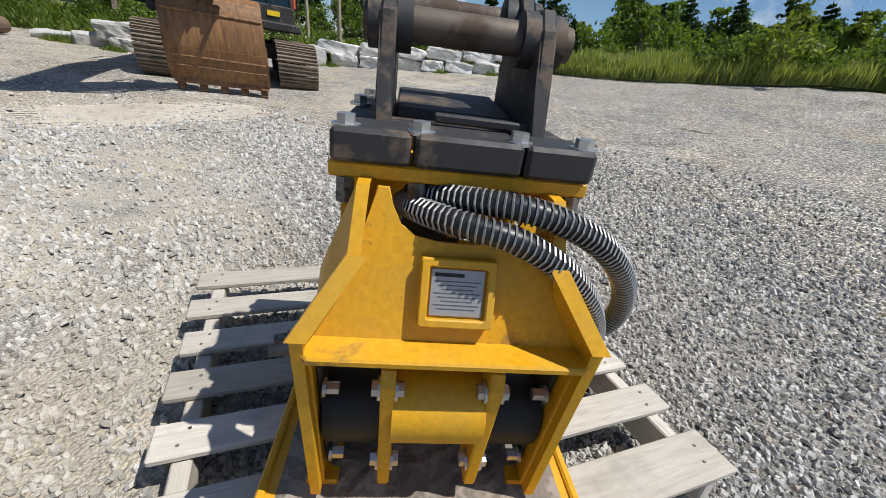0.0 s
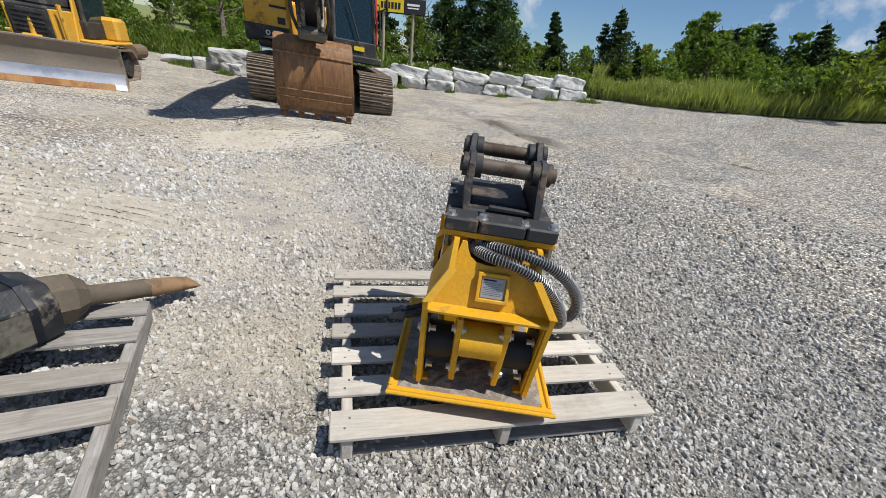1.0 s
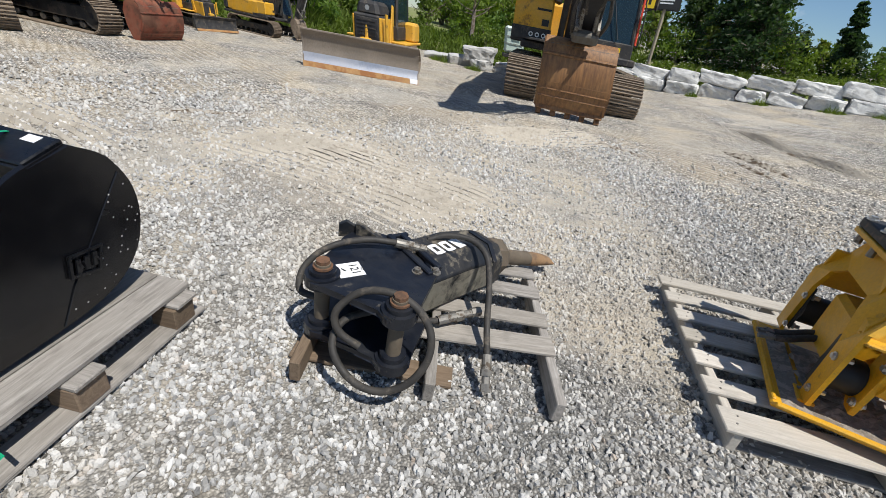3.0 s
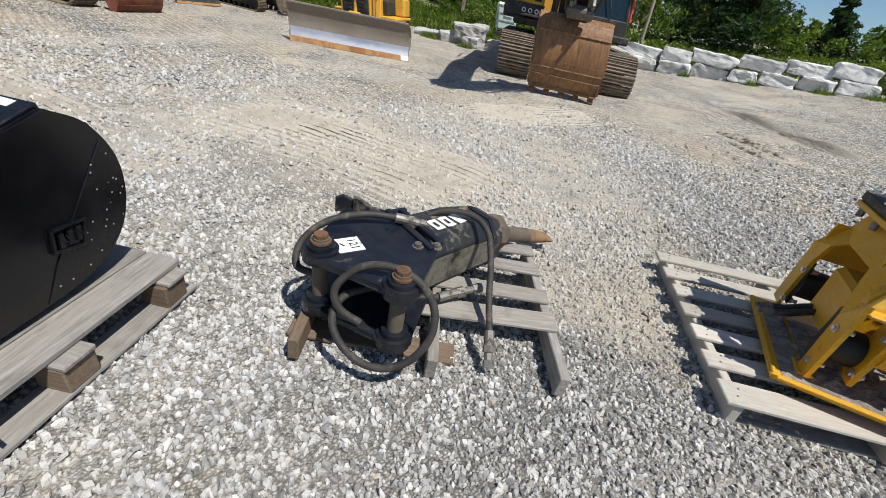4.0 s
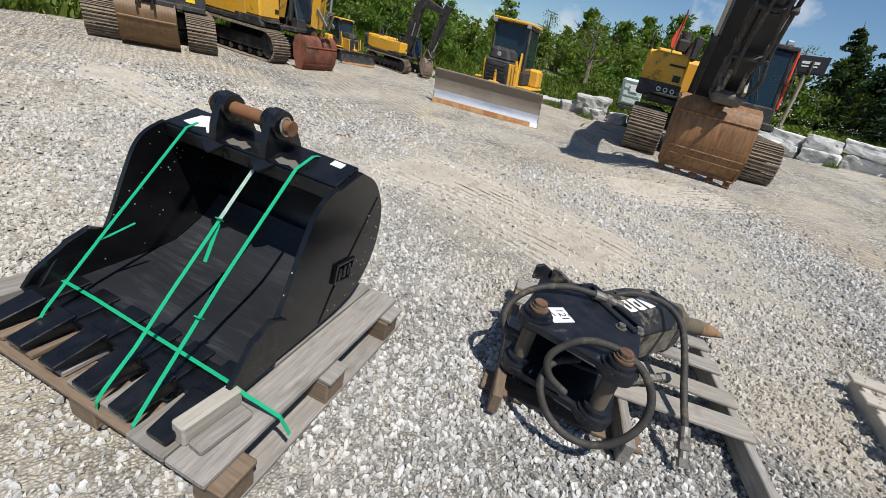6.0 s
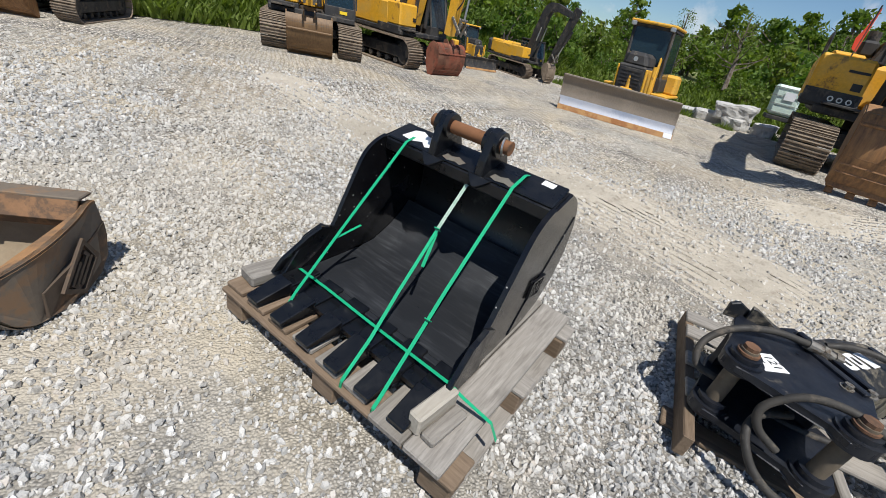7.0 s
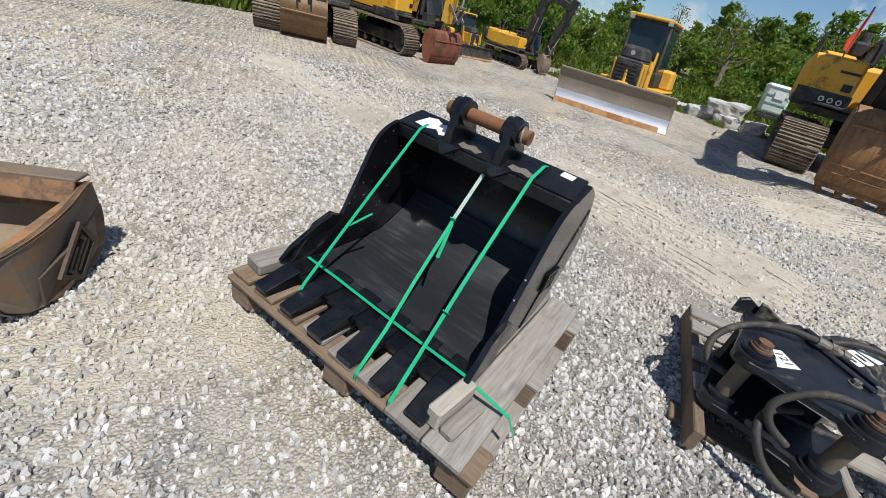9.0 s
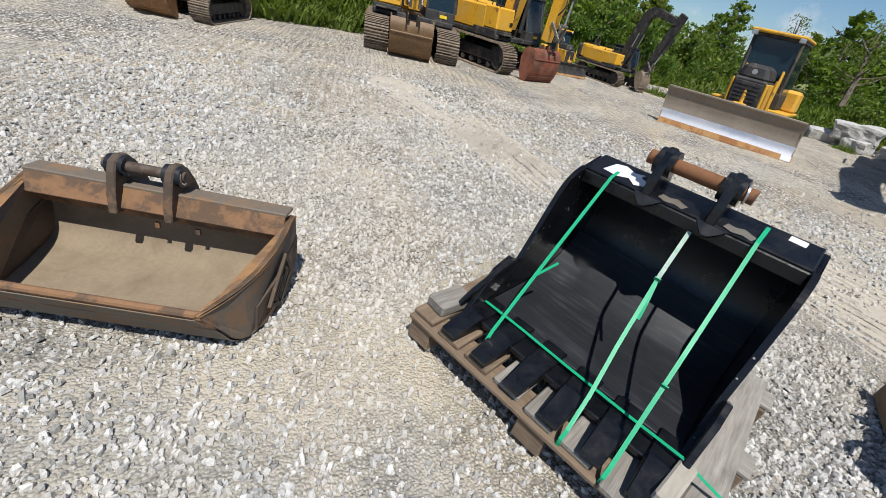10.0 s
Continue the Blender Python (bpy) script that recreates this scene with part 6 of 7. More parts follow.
    stick = part("stick", beam([top, (ay, az), (ay * 0.5 + by * 0.5, az * 0.5 + bz * 0.5), (by, bz + 0.05)], 0.34, 0.62, 0.36), boom_skin, th)
    stick.location.x = bx
    for dx in (-0.32, 0.32):
        ram(boom, (1.15, 1.35), (knee[0] * 0.8, knee[1] * 0.72), dx, 0.075)
    ram(stick, (ay * 0.72 + by * 0.28 + 0.45, az * 0.72 + bz * 0.28), (by + 0.62, bz + 0.62), 0.0, 0.075)
    part("bucket_link", Make().rod((-0.17, by + 0.62, bz + 0.62), (0.17, by + 0.62, bz + 0.62), 0.05, 10).box((0.06, 0.11, 0.62), (-0.19, by + 0.42, bz + 0.42), (40, 0, 0), bevel=0.01).box((0.06, 0.11, 0.62), (0.19, by + 0.42, bz + 0.42), (40, 0, 0), bevel=0.01)
         .box((0.07, 0.10, 0.50), (-0.13, by + 0.52, bz + 0.32), (-24, 0, 0), bevel=0.01).box((0.07, 0.10, 0.50), (0.13, by + 0.52, bz + 0.32), (-24, 0, 0), bevel=0.01), M_FITTING, stick)
    for dx in (-0.13, 0.13):
        part("arm_hose", Make().sweep(smooth_line([(dx, by + 0.35, bz + 0.9), (dx * 1.4, by + 0.62, bz + 1.25), (dx, (by + ay) / 2 + 0.2, (bz + az) / 2 + 0.2)], 6), 0.025, 6), M_RUBBER, stick, smooth=True)
    big_bucket(th, bx, by, bz - (0.22 if curl else 0.0), bz / 1.60, bucket_w, bucket_skin, curl=curl)
    if extras:
        # flag on a thin rod, air cleaner and muffler cover behind the house
        flag = part("flag_rod", Make().rod((1.10, 0.35, 2.0), (1.02, 0.35, 3.0), 0.014, 6), M_DARK, th)
        part("flag", Make().slab([(0, 0), (0.10, 0.04), (0.13, 0.22), (0.07, 0.42), (0.03, 0.75), (0, 0.78)], 0.012, pose(1.06, 0.35, 2.18, 90, -5, 12)), M_RED, flag, "faded orange-red marker flag")
        part("air_cleaner", Make().box((0.30, 0.34, 0.30), (0.86, -0.10, 2.30), bevel=0.05).rod((0.86, -0.10, 2.42), (0.86, -0.10, 2.62), 0.11, 14), M_DARK, th)
        part("muffler_cover", Make().box((0.26, 0.42, 0.52), (0.58, 0.05, 2.30), (0, -12, 0), bevel=0.04, taper=(0.75, 0.8)), M_DARK, th)
        part("hood_step", Make().box((0.62, 0.9, 0.20), (house - 0.02, -0.35, 2.08), bevel=0.05), body_skin, th)
        vents = part("lower_panel", Make().box((0.93, 0.02, 0.26), (house, 1.335, 1.30), bevel=0.006), M_DARK, th, "black lower panel with round lamps")
        for k in range(3):
            part("lamp", Make().ring((house - 0.30 + 0.15 * k, 1.35, 1.29), (0, 1, 0), 0.05, 0.028, 0.02), M_ZINC, vents, smooth=True)
        part("vent_slot", Make().box((0.34, 0.012, 0.045), (house - 0.24, 1.335, 1.80)), M_INK, th)
        # stick: side plates, pin bosses, clamped hoses and pipes
        along = Vector((0, ay - by, az - bz)).normalized()
        tilt = math.degrees(math.atan2(-along.y, along.z))
        at = lambda f, off=0.0: (by + (ay - by) * f + off * along.z, bz + (az - bz) * f - off * along.y)
        for side in (-1, 1):
            for f in (0.18, 0.42, 0.66):
                y, z = at(f)
                part("stick_plate", Make().box((0.03, 0.36, 0.55), (side * 0.185, y, z), (tilt, 0, 0), bevel=0.01), M_DARK, stick)
            for f in (0.06, 0.31, 0.56):
                y, z = at(f, 0.04)
                part("pin_boss", Make().ring((side * 0.20, y, z), (1, 0, 0), 0.10, 0.04, 0.06).rod((side * 0.17, y, z), (side * 0.26, y, z), 0.05, 12), M_BARE, stick, "dull grey pin boss", smooth=True)
            line = [(side * 0.24, *at(0.10, 0.20)), (side * 0.30, *at(0.22, 0.34)), (side * 0.24, *at(0.34, 0.22)), (side * 0.23, *at(0.55, 0.20)), (side * 0.27, *at(0.72, 0.34)), (side * 0.24, *at(0.95, 0.24))]
            part("arm_hose", Make().sweep(smooth_line(line, 6), 0.032, 7), M_RUBBER, stick, smooth=True)
            line = [(side * 0.09, *at(0.22, 0.30)), (side * 0.15, *at(0.36, 0.42)), (side * 0.10, *at(0.55, 0.34)), (side * 0.10, *at(0.95, 0.34))]
            part("arm_hose", Make().sweep(smooth_line(line, 6), 0.026, 7), M_RUBBER, stick, smooth=True)
        for f in (0.30, 0.50, 0.70, 0.88):
            y, z = at(f, 0.26)
            part("hose_clamp", Make().box((0.52, 0.10, 0.06), (0, y, z), (tilt, 0, 0), bevel=0.01), M_DARK, stick)
        y, z = at(0.10, 0.28)
        part("link_block", Make().box((0.46, 0.16, 0.20), (0, y, z), (tilt, 0, 0), bevel=0.03), M_BARE, stick, "dull grey link casting")
        # cab fittings
        part("wiper", Make().rod((cab_x - 0.1, 1.375, 1.50), (cab_x + 0.12, 1.24, 2.22), 0.012, 5), M_INK, cab)
        part("grab_bar", Make().sweep(smooth_line([(cab_x - 0.53, 1.20, 1.45), (cab_x - 0.60, 1.24, 1.50), (cab_x - 0.60, 1.12, 2.2), (cab_x - 0.53, 1.08, 2.25)], 4), 0.016, 6), M_DARK, cab, smooth=True)
        part("roof_lamp", Make().box((0.14, 0.09, 0.10), (cab_x + 0.30, 1.10, 2.66), bevel=0.02), M_ZINC, cab)
        part("roof_lamp", Make().box((0.14, 0.09, 0.10), (cab_x - 0.30, 1.10, 2.66), bevel=0.02), M_ZINC, cab)
    return th


main_excavator = excavator("yellow and black tracked excavator, rusty bucket lowered to the gravel", on_ground(-6.30, 7.86, 213.0), 0.90, slim=0.97, extras=True, boom_x=0.12, bucket_w=1.34, track_h=0.80, house=1.14, cab_x=-0.74, bucket_at=(3.35, 1.30), arm=(6.0, 4.15), shoes=46)
settle(main_excavator, -0.095, -0.045)
settle(excavator("older yellow excavator with brown bucket parked by the bank", on_ground(-11.0, -2.1, 268), 0.55, M_MACHINE, M_BUCKET_TAN, arm=(3.5, 4.7), bucket_at=(2.7, 1.35), bucket_w=1.30, boom_x=0.1, curl=-32, group="excavators along the far bank"), -0.11, -0.05)
settle(excavator("large yellow excavator turned aside with a red-rusted bucket", on_ground(-11.45, -0.25, 302), 0.54, M_MACHINE, paint("red_rust_bucket", (0.20, 0.05, 0.025), (0.10, 0.035, 0.02), 0.6, 0.6, grain=25, stain=3, dust=(0.28, 0.15, 0.09)), arm=(3.3, 4.7), bucket_at=(2.7, 1.30), bucket_w=1.6, boom_x=0.1, curl=-14, group="excavators along the far bank"), -0.11, -0.05)
settle(excavator("compact yellow excavator with black boom and grey bucket", on_ground(-13.1, 3.7, 292), 0.36, M_DARK, M_TRACK, arm=(4.3, 4.6), bucket_at=(2.9, 1.35), bucket_w=0.95, boom_x=0.0, group="excavators along the far bank"), -0.11, -0.05)
settle(excavator("excavator with a brown bucket at the edge of the bank", on_ground(-9.75, -5.6, 262), 0.37, M_MACHINE, M_BUCKET_RUST, arm=(5.2, 4.6), bucket_at=(2.7, 1.35), bucket_w=1.5, boom_x=0.35, curl=-32, group="excavators along the far bank"), -0.11, -0.05)


def dozer(name, label, m, s=1.0, blade_skin=None, low_skin=None, tag_label=True, blade_turn=0.0, W=3.06, tall=1.0):
    """A crawler dozer with its blade in front (+y)."""
    th = thing(name, label, "bulldozer", m @ Matrix.Scale(s, 4))
    for x in (-0.80, 0.80):
        crawler(th, x, 2.7, 0.80, 0.46, M_TRACK, 34)
    part("belly", Make().box((1.2, 2.3, 0.5), (0, -0.1, 0.65), bevel=0.05), M_DARK, th)
    curve = smooth_pairs([(1.98, 0.86), (1.90, 0.72), (1.88, 0.50), (1.93, 0.28)], 4)
    bl = part("blade", Make().sheet(curve, W, -0.035), blade_skin or M_BLADE, th, "brown-grey worn steel dozer blade", smooth=True)
    low = smooth_pairs([(1.935, 0.34), (1.965, 0.22), (2.02, 0.10)], 3)
    part("blade_face", Make().sheet(low, W + 0.02, -0.04), low_skin or M_BLADE_LOW, bl, "bright scoured lower blade", smooth=True)
    part("cutting_edge", Make().box((W + 0.03, 0.025, 0.14), (0, 2.045, 0.06), (16, 0, 0), bevel=0.004), M_EDGE, bl, "rust-orange cutting edge")
    part("top_edge", Make().box((W, 0.06, 0.05), (0, 1.965, 0.87), bevel=0.01), blade_skin or M_BLADE, bl)
    for x in (-W / 2, W / 2):
        part("end_plate", Make().slab([(1.98, 0.88), (1.72, 0.80), (1.70, 0.2), (1.95, 0.05), (2.04, 0.06), (1.94, 0.3), (1.89, 0.5), (1.91, 0.72)], 0.035, Matrix(((0, 0, 1, x), (1, 0, 0, 0), (0, 1, 0, 0), (0, 0, 0, 1)))), blade_skin or M_BLADE, bl)
    if tag_label:
        part("tag", Make().box((0.24, 0.006, 0.12), (-W / 2 + 0.13, 2.066, 0.075), (16, 0, 0)), M_WHITE, bl, "white paper tag")
    bl.matrix_basis = pose(0, 1.95, 0, 0, 0, blade_turn) @ pose(0, -1.95, 0) @ Matrix.Diagonal((1, 1, tall, 1))
    part("push_frame", Make().box((0.16, 1.6, 0.22), (-0.6, 0.9, 0.42), bevel=0.02).box((0.16, 1.6, 0.22), (0.6, 0.9, 0.42), bevel=0.02).box((0.5, 0.35, 0.3), (0, 1.5, 0.5), bevel=0.03), M_MACHINE, th)
    hood = part("hood", Make().box((0.86, 1.35, 0.85), (0, 0.72, 1.25), bevel=0.05), M_DARK, th)
    for x in (-0.43, 0.43):
        part("hood_edge", Make().box((0.07, 1.30, 0.80), (x, 0.74, 1.22), bevel=0.02), M_MACHINE, hood)
    part("grille", Make().box((0.76, 0.03, 0.78), (0, 1.41, 1.20), bevel=0.02), M_DARK, hood)
    for k in range(7):
        part("grille_slat", Make().box((0.60, 0.02, 0.02), (0, 1.43, 0.9 + 0.1 * k)), M_DARK, hood)
    part("hood_top", Make().box((0.80, 1.2, 0.42), (0, 0.72, 1.83), bevel=0.10, taper=(0.75, 0.9)), M_DARK, hood)
    part("emblem", Make().rod((0, 1.26, 1.84), (0, 1.30, 1.84), 0.07, 12), M_ZINC, hood)
    ram(th, (1.36, 1.45), (1.46, 0.66), 0.0, 0.06, M_MACHINE)
    part("lift_bracket", Make().box((0.34, 0.30, 0.16), (0, 1.46, 0.95), bevel=0.03), M_MACHINE, th)
    for x in (-0.78, 0.78):
        part("fender", Make().box((0.50, 1.9, 0.07), (x, -0.35, 0.98), bevel=0.02), M_MACHINE, th)
        part("tank", Make().box((0.42, 0.7, 0.62), (x, -0.95, 1.3), bevel=0.08), M_MACHINE, th)
        part("side_panel", Make().box((0.06, 0.55, 1.15), (x * 0.62, 0.22, 1.4), (14, 0, 0), bevel=0.02), M_MACHINE, th)
    cab = cab_box(th, -0.66, 0.66, -1.0, 0.32, 1.05, 2.85, M_DARK, 0.1)
    part("canopy", Make().box((1.42, 1.5, 0.09), (0, -0.38, 2.88), bevel=0.03), M_MACHINE, cab, "yellow cab roof")
    for x in (-0.6, 0.6):
        part("lamp", Make().box((0.16, 0.08, 0.12), (x, 0.36, 2.80), bevel=0.02), M_ZINC, cab)
    part("lever", Make().rod((-0.62, 1.3, 1.0), (-0.62, 1.3, 1.75), 0.05, 8), M_MACHINE, th)
    return th


settle(dozer("bulldozer", "yellow crawler bulldozer with a wide worn steel blade facing the yard", pose(-8.548, 4.083, -0.01, 0, 0, 213), 0.60, blade_turn=15.0, W=3.50, tall=1.15), -0.10, -0.085)
settle(dozer("compact_bulldozer", "small yellow bulldozer far off with its blade lowered", pose(-12.9, 2.0, 0, 0, 0, 285), 0.33, M_DARK, M_DARK, False), -0.11, -0.05)


# ---- stone wall, bank, sign ----
def rock(size, seed, rough=0.10):
    """A quarried block: a box with split, uneven faces and broken corners."""
    bm = bmesh.new()
    bmesh.ops.create_cube(bm, size=1.0)
    bmesh.ops.subdivide_edges(bm, edges=bm.edges[:], cuts=6, use_grid_fill=True)
    off = Vector((seed * 3.7, seed * 1.3, seed * 2.1))
    for v in bm.verts:
        c = v.co.copy()
        k = 1 - 0.045 * max(0, (sum(abs(a) > 0.45 for a in c) - 1)) * (1 + noise.noise(c * 3 + off))
        n = noise.noise_vector(c * 1.3 + off)
        f = noise.noise_vector(Vector((c.x * size[0], c.y * size[1], c.z * size[2])) * 7 + off)
        v.co = Vector((c.x * size[0], c.y * size[1], c.z * size[2])) * k + Vector((n.x * size[0], n.y * size[1], n.z * size[2])) * rough + f * 0.030 + noise.noise_vector(Vector((c.x * size[0], c.y * size[1], c.z * size[2])) * 19 + off) * 0.012
    return bm


def stone_wall():
    a, b = Vector((-6.75, 13.25)), Vector((-0.55, 14.35))
    d = (b - a)
    L = d.length
    ang = math.degrees(math.atan2(d.y, d.x))
    rng = random.Random(11)
    wall = new("retaining_wall")
    tagged(wall, "retaining wall of pale quarried limestone blocks in two courses", "stone wall", kind="structure")
    seed = 1
    for course, h in ((0, 0.36), (1, 0.36)):
        s = -0.4 * course
        while s < L - 0.2:
            w = rng.uniform(0.85, 1.35) if course else rng.uniform(0.7, 1.2)
            p = a + d.normalized() * (s + w / 2)
            z = ground_z(p.x, p.y) + h * (course + 0.5) - 0.05
            part("stone_block", rock((w * 0.97, rng.uniform(0.6, 0.75), h * rng.uniform(0.93, 1.04)), seed, 0.11), M_ROCK, wall,
                 m=pose(p.x, p.y + rng.uniform(-0.06, 0.06) + 0.08 * course, z, rng.uniform(-3, 3), rng.uniform(-2, 2), ang + rng.uniform(-5, 5)))
            seed += 1
            s += w
    return wall


stone_wall()
for k, (x, y, z, sx, sy, sz, rz) in enumerate(((-10.0, 8.85, 0.38, 0.95, 0.7, 0.42, 35), (-9.75, 8.75, 0.12, 0.55, 0.5, 0.3, 10), (-10.5, 8.6, 0.10, 0.8, 0.5, 0.3, 60),
                                              (-9.3, 9.3, 0.12, 0.5, 0.5, 0.32, 20), (-8.7, 10.2, 0.3, 1.0, 0.7, 0.5, 40), (-7.9, 11.4, 0.35, 1.1, 0.7, 0.55, 50), (-7.2, 12.4, 0.4, 1.0, 0.7, 0.6, 50), (-11.2, 8.6, 0.08, 1.2, 0.6, 0.2, 30))):
    r = part("boulder", rock((sx, sy, sz), 40 + k, 0.11), M_BOULDER, None, m=pose(x, y, z, 4, -3, rz))
    tagged(r, "pale rough limestone boulder", "boulder", "boulders beside the wall")


def yard_sign():
    th = thing("yard_sign", "yellow and dark company sign board on two wooden posts", "sign", pose(-7.45, 14.15, 0.9, 0, -4.5, 20))
    for x in (-0.52, 0.52):
        part("post", Make().rod((x, 0, -0.6), (x, 0, 1.72), 0.055, 8), M_POST, th)
    part("yellow_panel", Make().box((0.92, 0.04, 0.42), (-0.28, -0.06, 1.90), bevel=0.004), M_SIGN_Y, th)
    part("dark_panel", Make().box((0.66, 0.04, 0.42), (0.54, -0.062, 1.90), bevel=0.004), M_SIGN_K, th)
    part("frame", Make().box((1.66, 0.03, 0.5), (0.12, -0.02, 1.90)), M_SIGN_K, th)
    bars = Make()
    for k in range(6):
        bars.box((0.085, 0.006, 0.20), (-0.58 + 0.12 * k, -0.083, 1.89))
    part("letter_bar", bars, M_INK, th)
    bars = Make().box((0.44, 0.006, 0.07), (0.52, -0.085, 1.96)).box((0.40, 0.006, 0.04), (0.52, -0.085, 1.86))
    part("print_line", bars, M_WHITE, th)
    return th


yard_sign()


def tote():
    th = thing("liquid_tote", "pale green caged plastic tote behind the boulders", "tote", pose(-9.75, 10.25, 0.42, 0, 0, 40))
    part("tank", Make().box((0.62, 0.5, 0.75), (0, 0, 0.50), bevel=0.06), M_TOTE, th)
    part("skid", Make().box((0.68, 0.56, 0.10), (0, 0, 0.05), bevel=0.01), M_DARK, th)
    for k in range(4):
        part("cage_bar", Make().holed([(-0.33, -0.27), (0.33, -0.27), (0.33, 0.27), (-0.33, 0.27)], [(-0.318, -0.258), (0.318, -0.258), (0.318, 0.258), (-0.318, 0.258)], 0.015, pose(0, 0, 0.2 + 0.2 * k)), M_COIL, th)
    part("label", Make().box((0.25, 0.006, 0.2), (0.05, -0.274, 0.62)), M_WHITE, th)
    return settle(th, -0.10, -0.12)


tote()
log = part("log_stump", Make().rod((0, -0.3, 0.17), (0, 0.3, 0.17), 0.17, 14).rod((0, -0.303, 0.17), (0, -0.301, 0.17), 0.15, 14), M_WOOD_BROWN, None, m=on_ground(-11.6, 7.4, 30))
tagged(log, "short cut log lying on the gravel edge", "log")


# ---- bank and vegetation ----
BANK = [(-9.0, -9.5), (-10.3, -6.2), (-11.6, -3.6), (-13.4, -0.4), (-14.8, 3.0), (-15.2, 6.5), (-14.6, 9.2), (-11.2, 10.6), (-8.9, 11.6), (-6.6, 13.9), (-3.6, 14.5), (-0.6, 14.95), (2.2, 13.9), (5.8, 13.3), (7.6, 13.3), (10.5, 12.6), (14, 11)]


def climb(p):
    """How far the ground behind rises: much in the west, not at all in the east."""
    return 0.4 * min(1.0, max(0.0, (-2.0 - p.x) / 6.0)) if p.y > 8 else 0.4


def make_bank():
    """The overgrown rise that closes the yard, following its edge."""
    inner = smooth_line([(x, y, 0) for x, y in BANK], 5)
    rows = []
    verts, faces = [], []
    depth = (0.0, 0.35, 1.2, 3.0, 6.0, 12.0, 30.0)
    n = len(inner)
    for k, p in enumerate(inner):
        d = (inner[min(k + 1, n - 1)] - inner[max(k - 1, 0)]).normalized()
        out = Vector((-d.y, d.x, 0))
        lift = 0.70 if -7.2 < p.x < -0.4 and p.y > 12.5 else 0.35
        for j, q in enumerate(depth):
            v = p + out * q
            h = (0, 0.75, 1.0, 1.1, 1.1, 1.1, 1.1)[j] * lift - (0.06 if j == 0 else 0) + (0, 0, 0, 0, 0.5, 1.5, 2.6)[j] * climb(p)
            verts.append((v.x, v.y, ground_z(p.x, p.y) + h + 0.06 * noise.noise(v * 0.8)))
    m = len(depth)
    for k in range(n - 1):
        for j in range(m - 1):
            a = k * m + j
            faces.append((a, a + m, a + m + 1, a + 1))
    mesh = bpy.data.meshes.new("bank")
    mesh.from_pydata(verts, [], faces)
    mesh.materials.append(M_BANK)
    mesh.polygons.foreach_set("use_smooth", [True] * len(mesh.polygons))
    return tagged(new("bank", mesh), "grassy earth bank round the yard", "bank", kind="structure"), inner


M_BANK = paint("grassy_earth", (0.17, 0.20, 0.06), (0.24, 0.21, 0.11), 0.64, 0.95, grain=8, stain=1.2, bump=0.6)
bank, EDGE = make_bank()


def bank_point(k, q):
    n = len(EDGE)
    i = min(int(k), n - 2)
    p = EDGE[i].lerp(EDGE[i + 1], k - i)
    d = (EDGE[i + 1] - EDGE[i]).normalized()
    v = p + Vector((-d.y, d.x, 0)) * q
    lift = 0.70 if -7.2 < p.x < -0.4 and p.y > 12.5 else 0.35
    h = float(np.interp(q, (0.0, 0.35, 1.2, 3.0, 6.0, 12.0, 30.0), (0, 0.75, 1.0, 1.1, 1.1, 1.1, 1.1))) * lift + float(np.interp(q, (3.0, 6.0, 12.0, 30.0), (0, 0.5, 1.5, 2.6))) * climb(p)
    return Vector((v.x, v.y, ground_z(p.x, p.y) + h))


def blades(name, label, count, seed, tall, reach, k0, k1, material, width=0.02, lean=0.35):
    """Tall grass or weeds: many single blades in one mesh."""
    rng = random.Random(seed)
    verts, faces = [], []
    for i in range(count):
        k = rng.uniform(k0, k1)
        q = reach[0] + (reach[1] - reach[0]) * rng.random() ** 1.3
        p = bank_point(k, q)
        patch = 0.55 + 0.6 * noise.noise(p * 0.7) + 0.25 * rng.random()
        h = tall * max(0.45, patch) * rng.uniform(0.6, 1.1) * (0.42 if -7.3 < p.x < -0.5 and p.y > 12 else 1.0)
        a = rng.uniform(0, 2 * math.pi)
        s = Vector((math.cos(a), math.sin(a), 0)) * width * rng.uniform(0.6, 1.4)
        t = Vector((rng.uniform(-lean, lean), rng.uniform(-lean, lean), 1)) * h
        b = len(verts)
        verts += [p - s, p + s, p + t * 0.55 + s * 0.8, p + t * 0.55 - s * 0.8, p + t + Vector((rng.uniform(-0.1, 0.1), rng.uniform(-0.1, 0.1), -0.03))]
        faces += [(b, b + 1, b + 2, b + 3), (b + 3, b + 2, b + 4)]
    mesh = bpy.data.meshes.new(name)
    mesh.from_pydata([tuple(v) for v in verts], [], faces)
    mesh.materials.append(material)
    return tagged(new(name, mesh), label, "grass", kind="stuff")


NE = len(EDGE) - 1
blades("tall_grass", "tall yellow-green summer grass on the bank", 70000, 2, 0.74, (-0.15, 9.0), 55, NE, M_GRASS, 0.017)
blades("weeds", "rough green weeds along the yard's edge", 30000, 6, 0.55, (-0.1, 3.5), 0, 55, M_LEAF_Y, 0.03, 0.7)


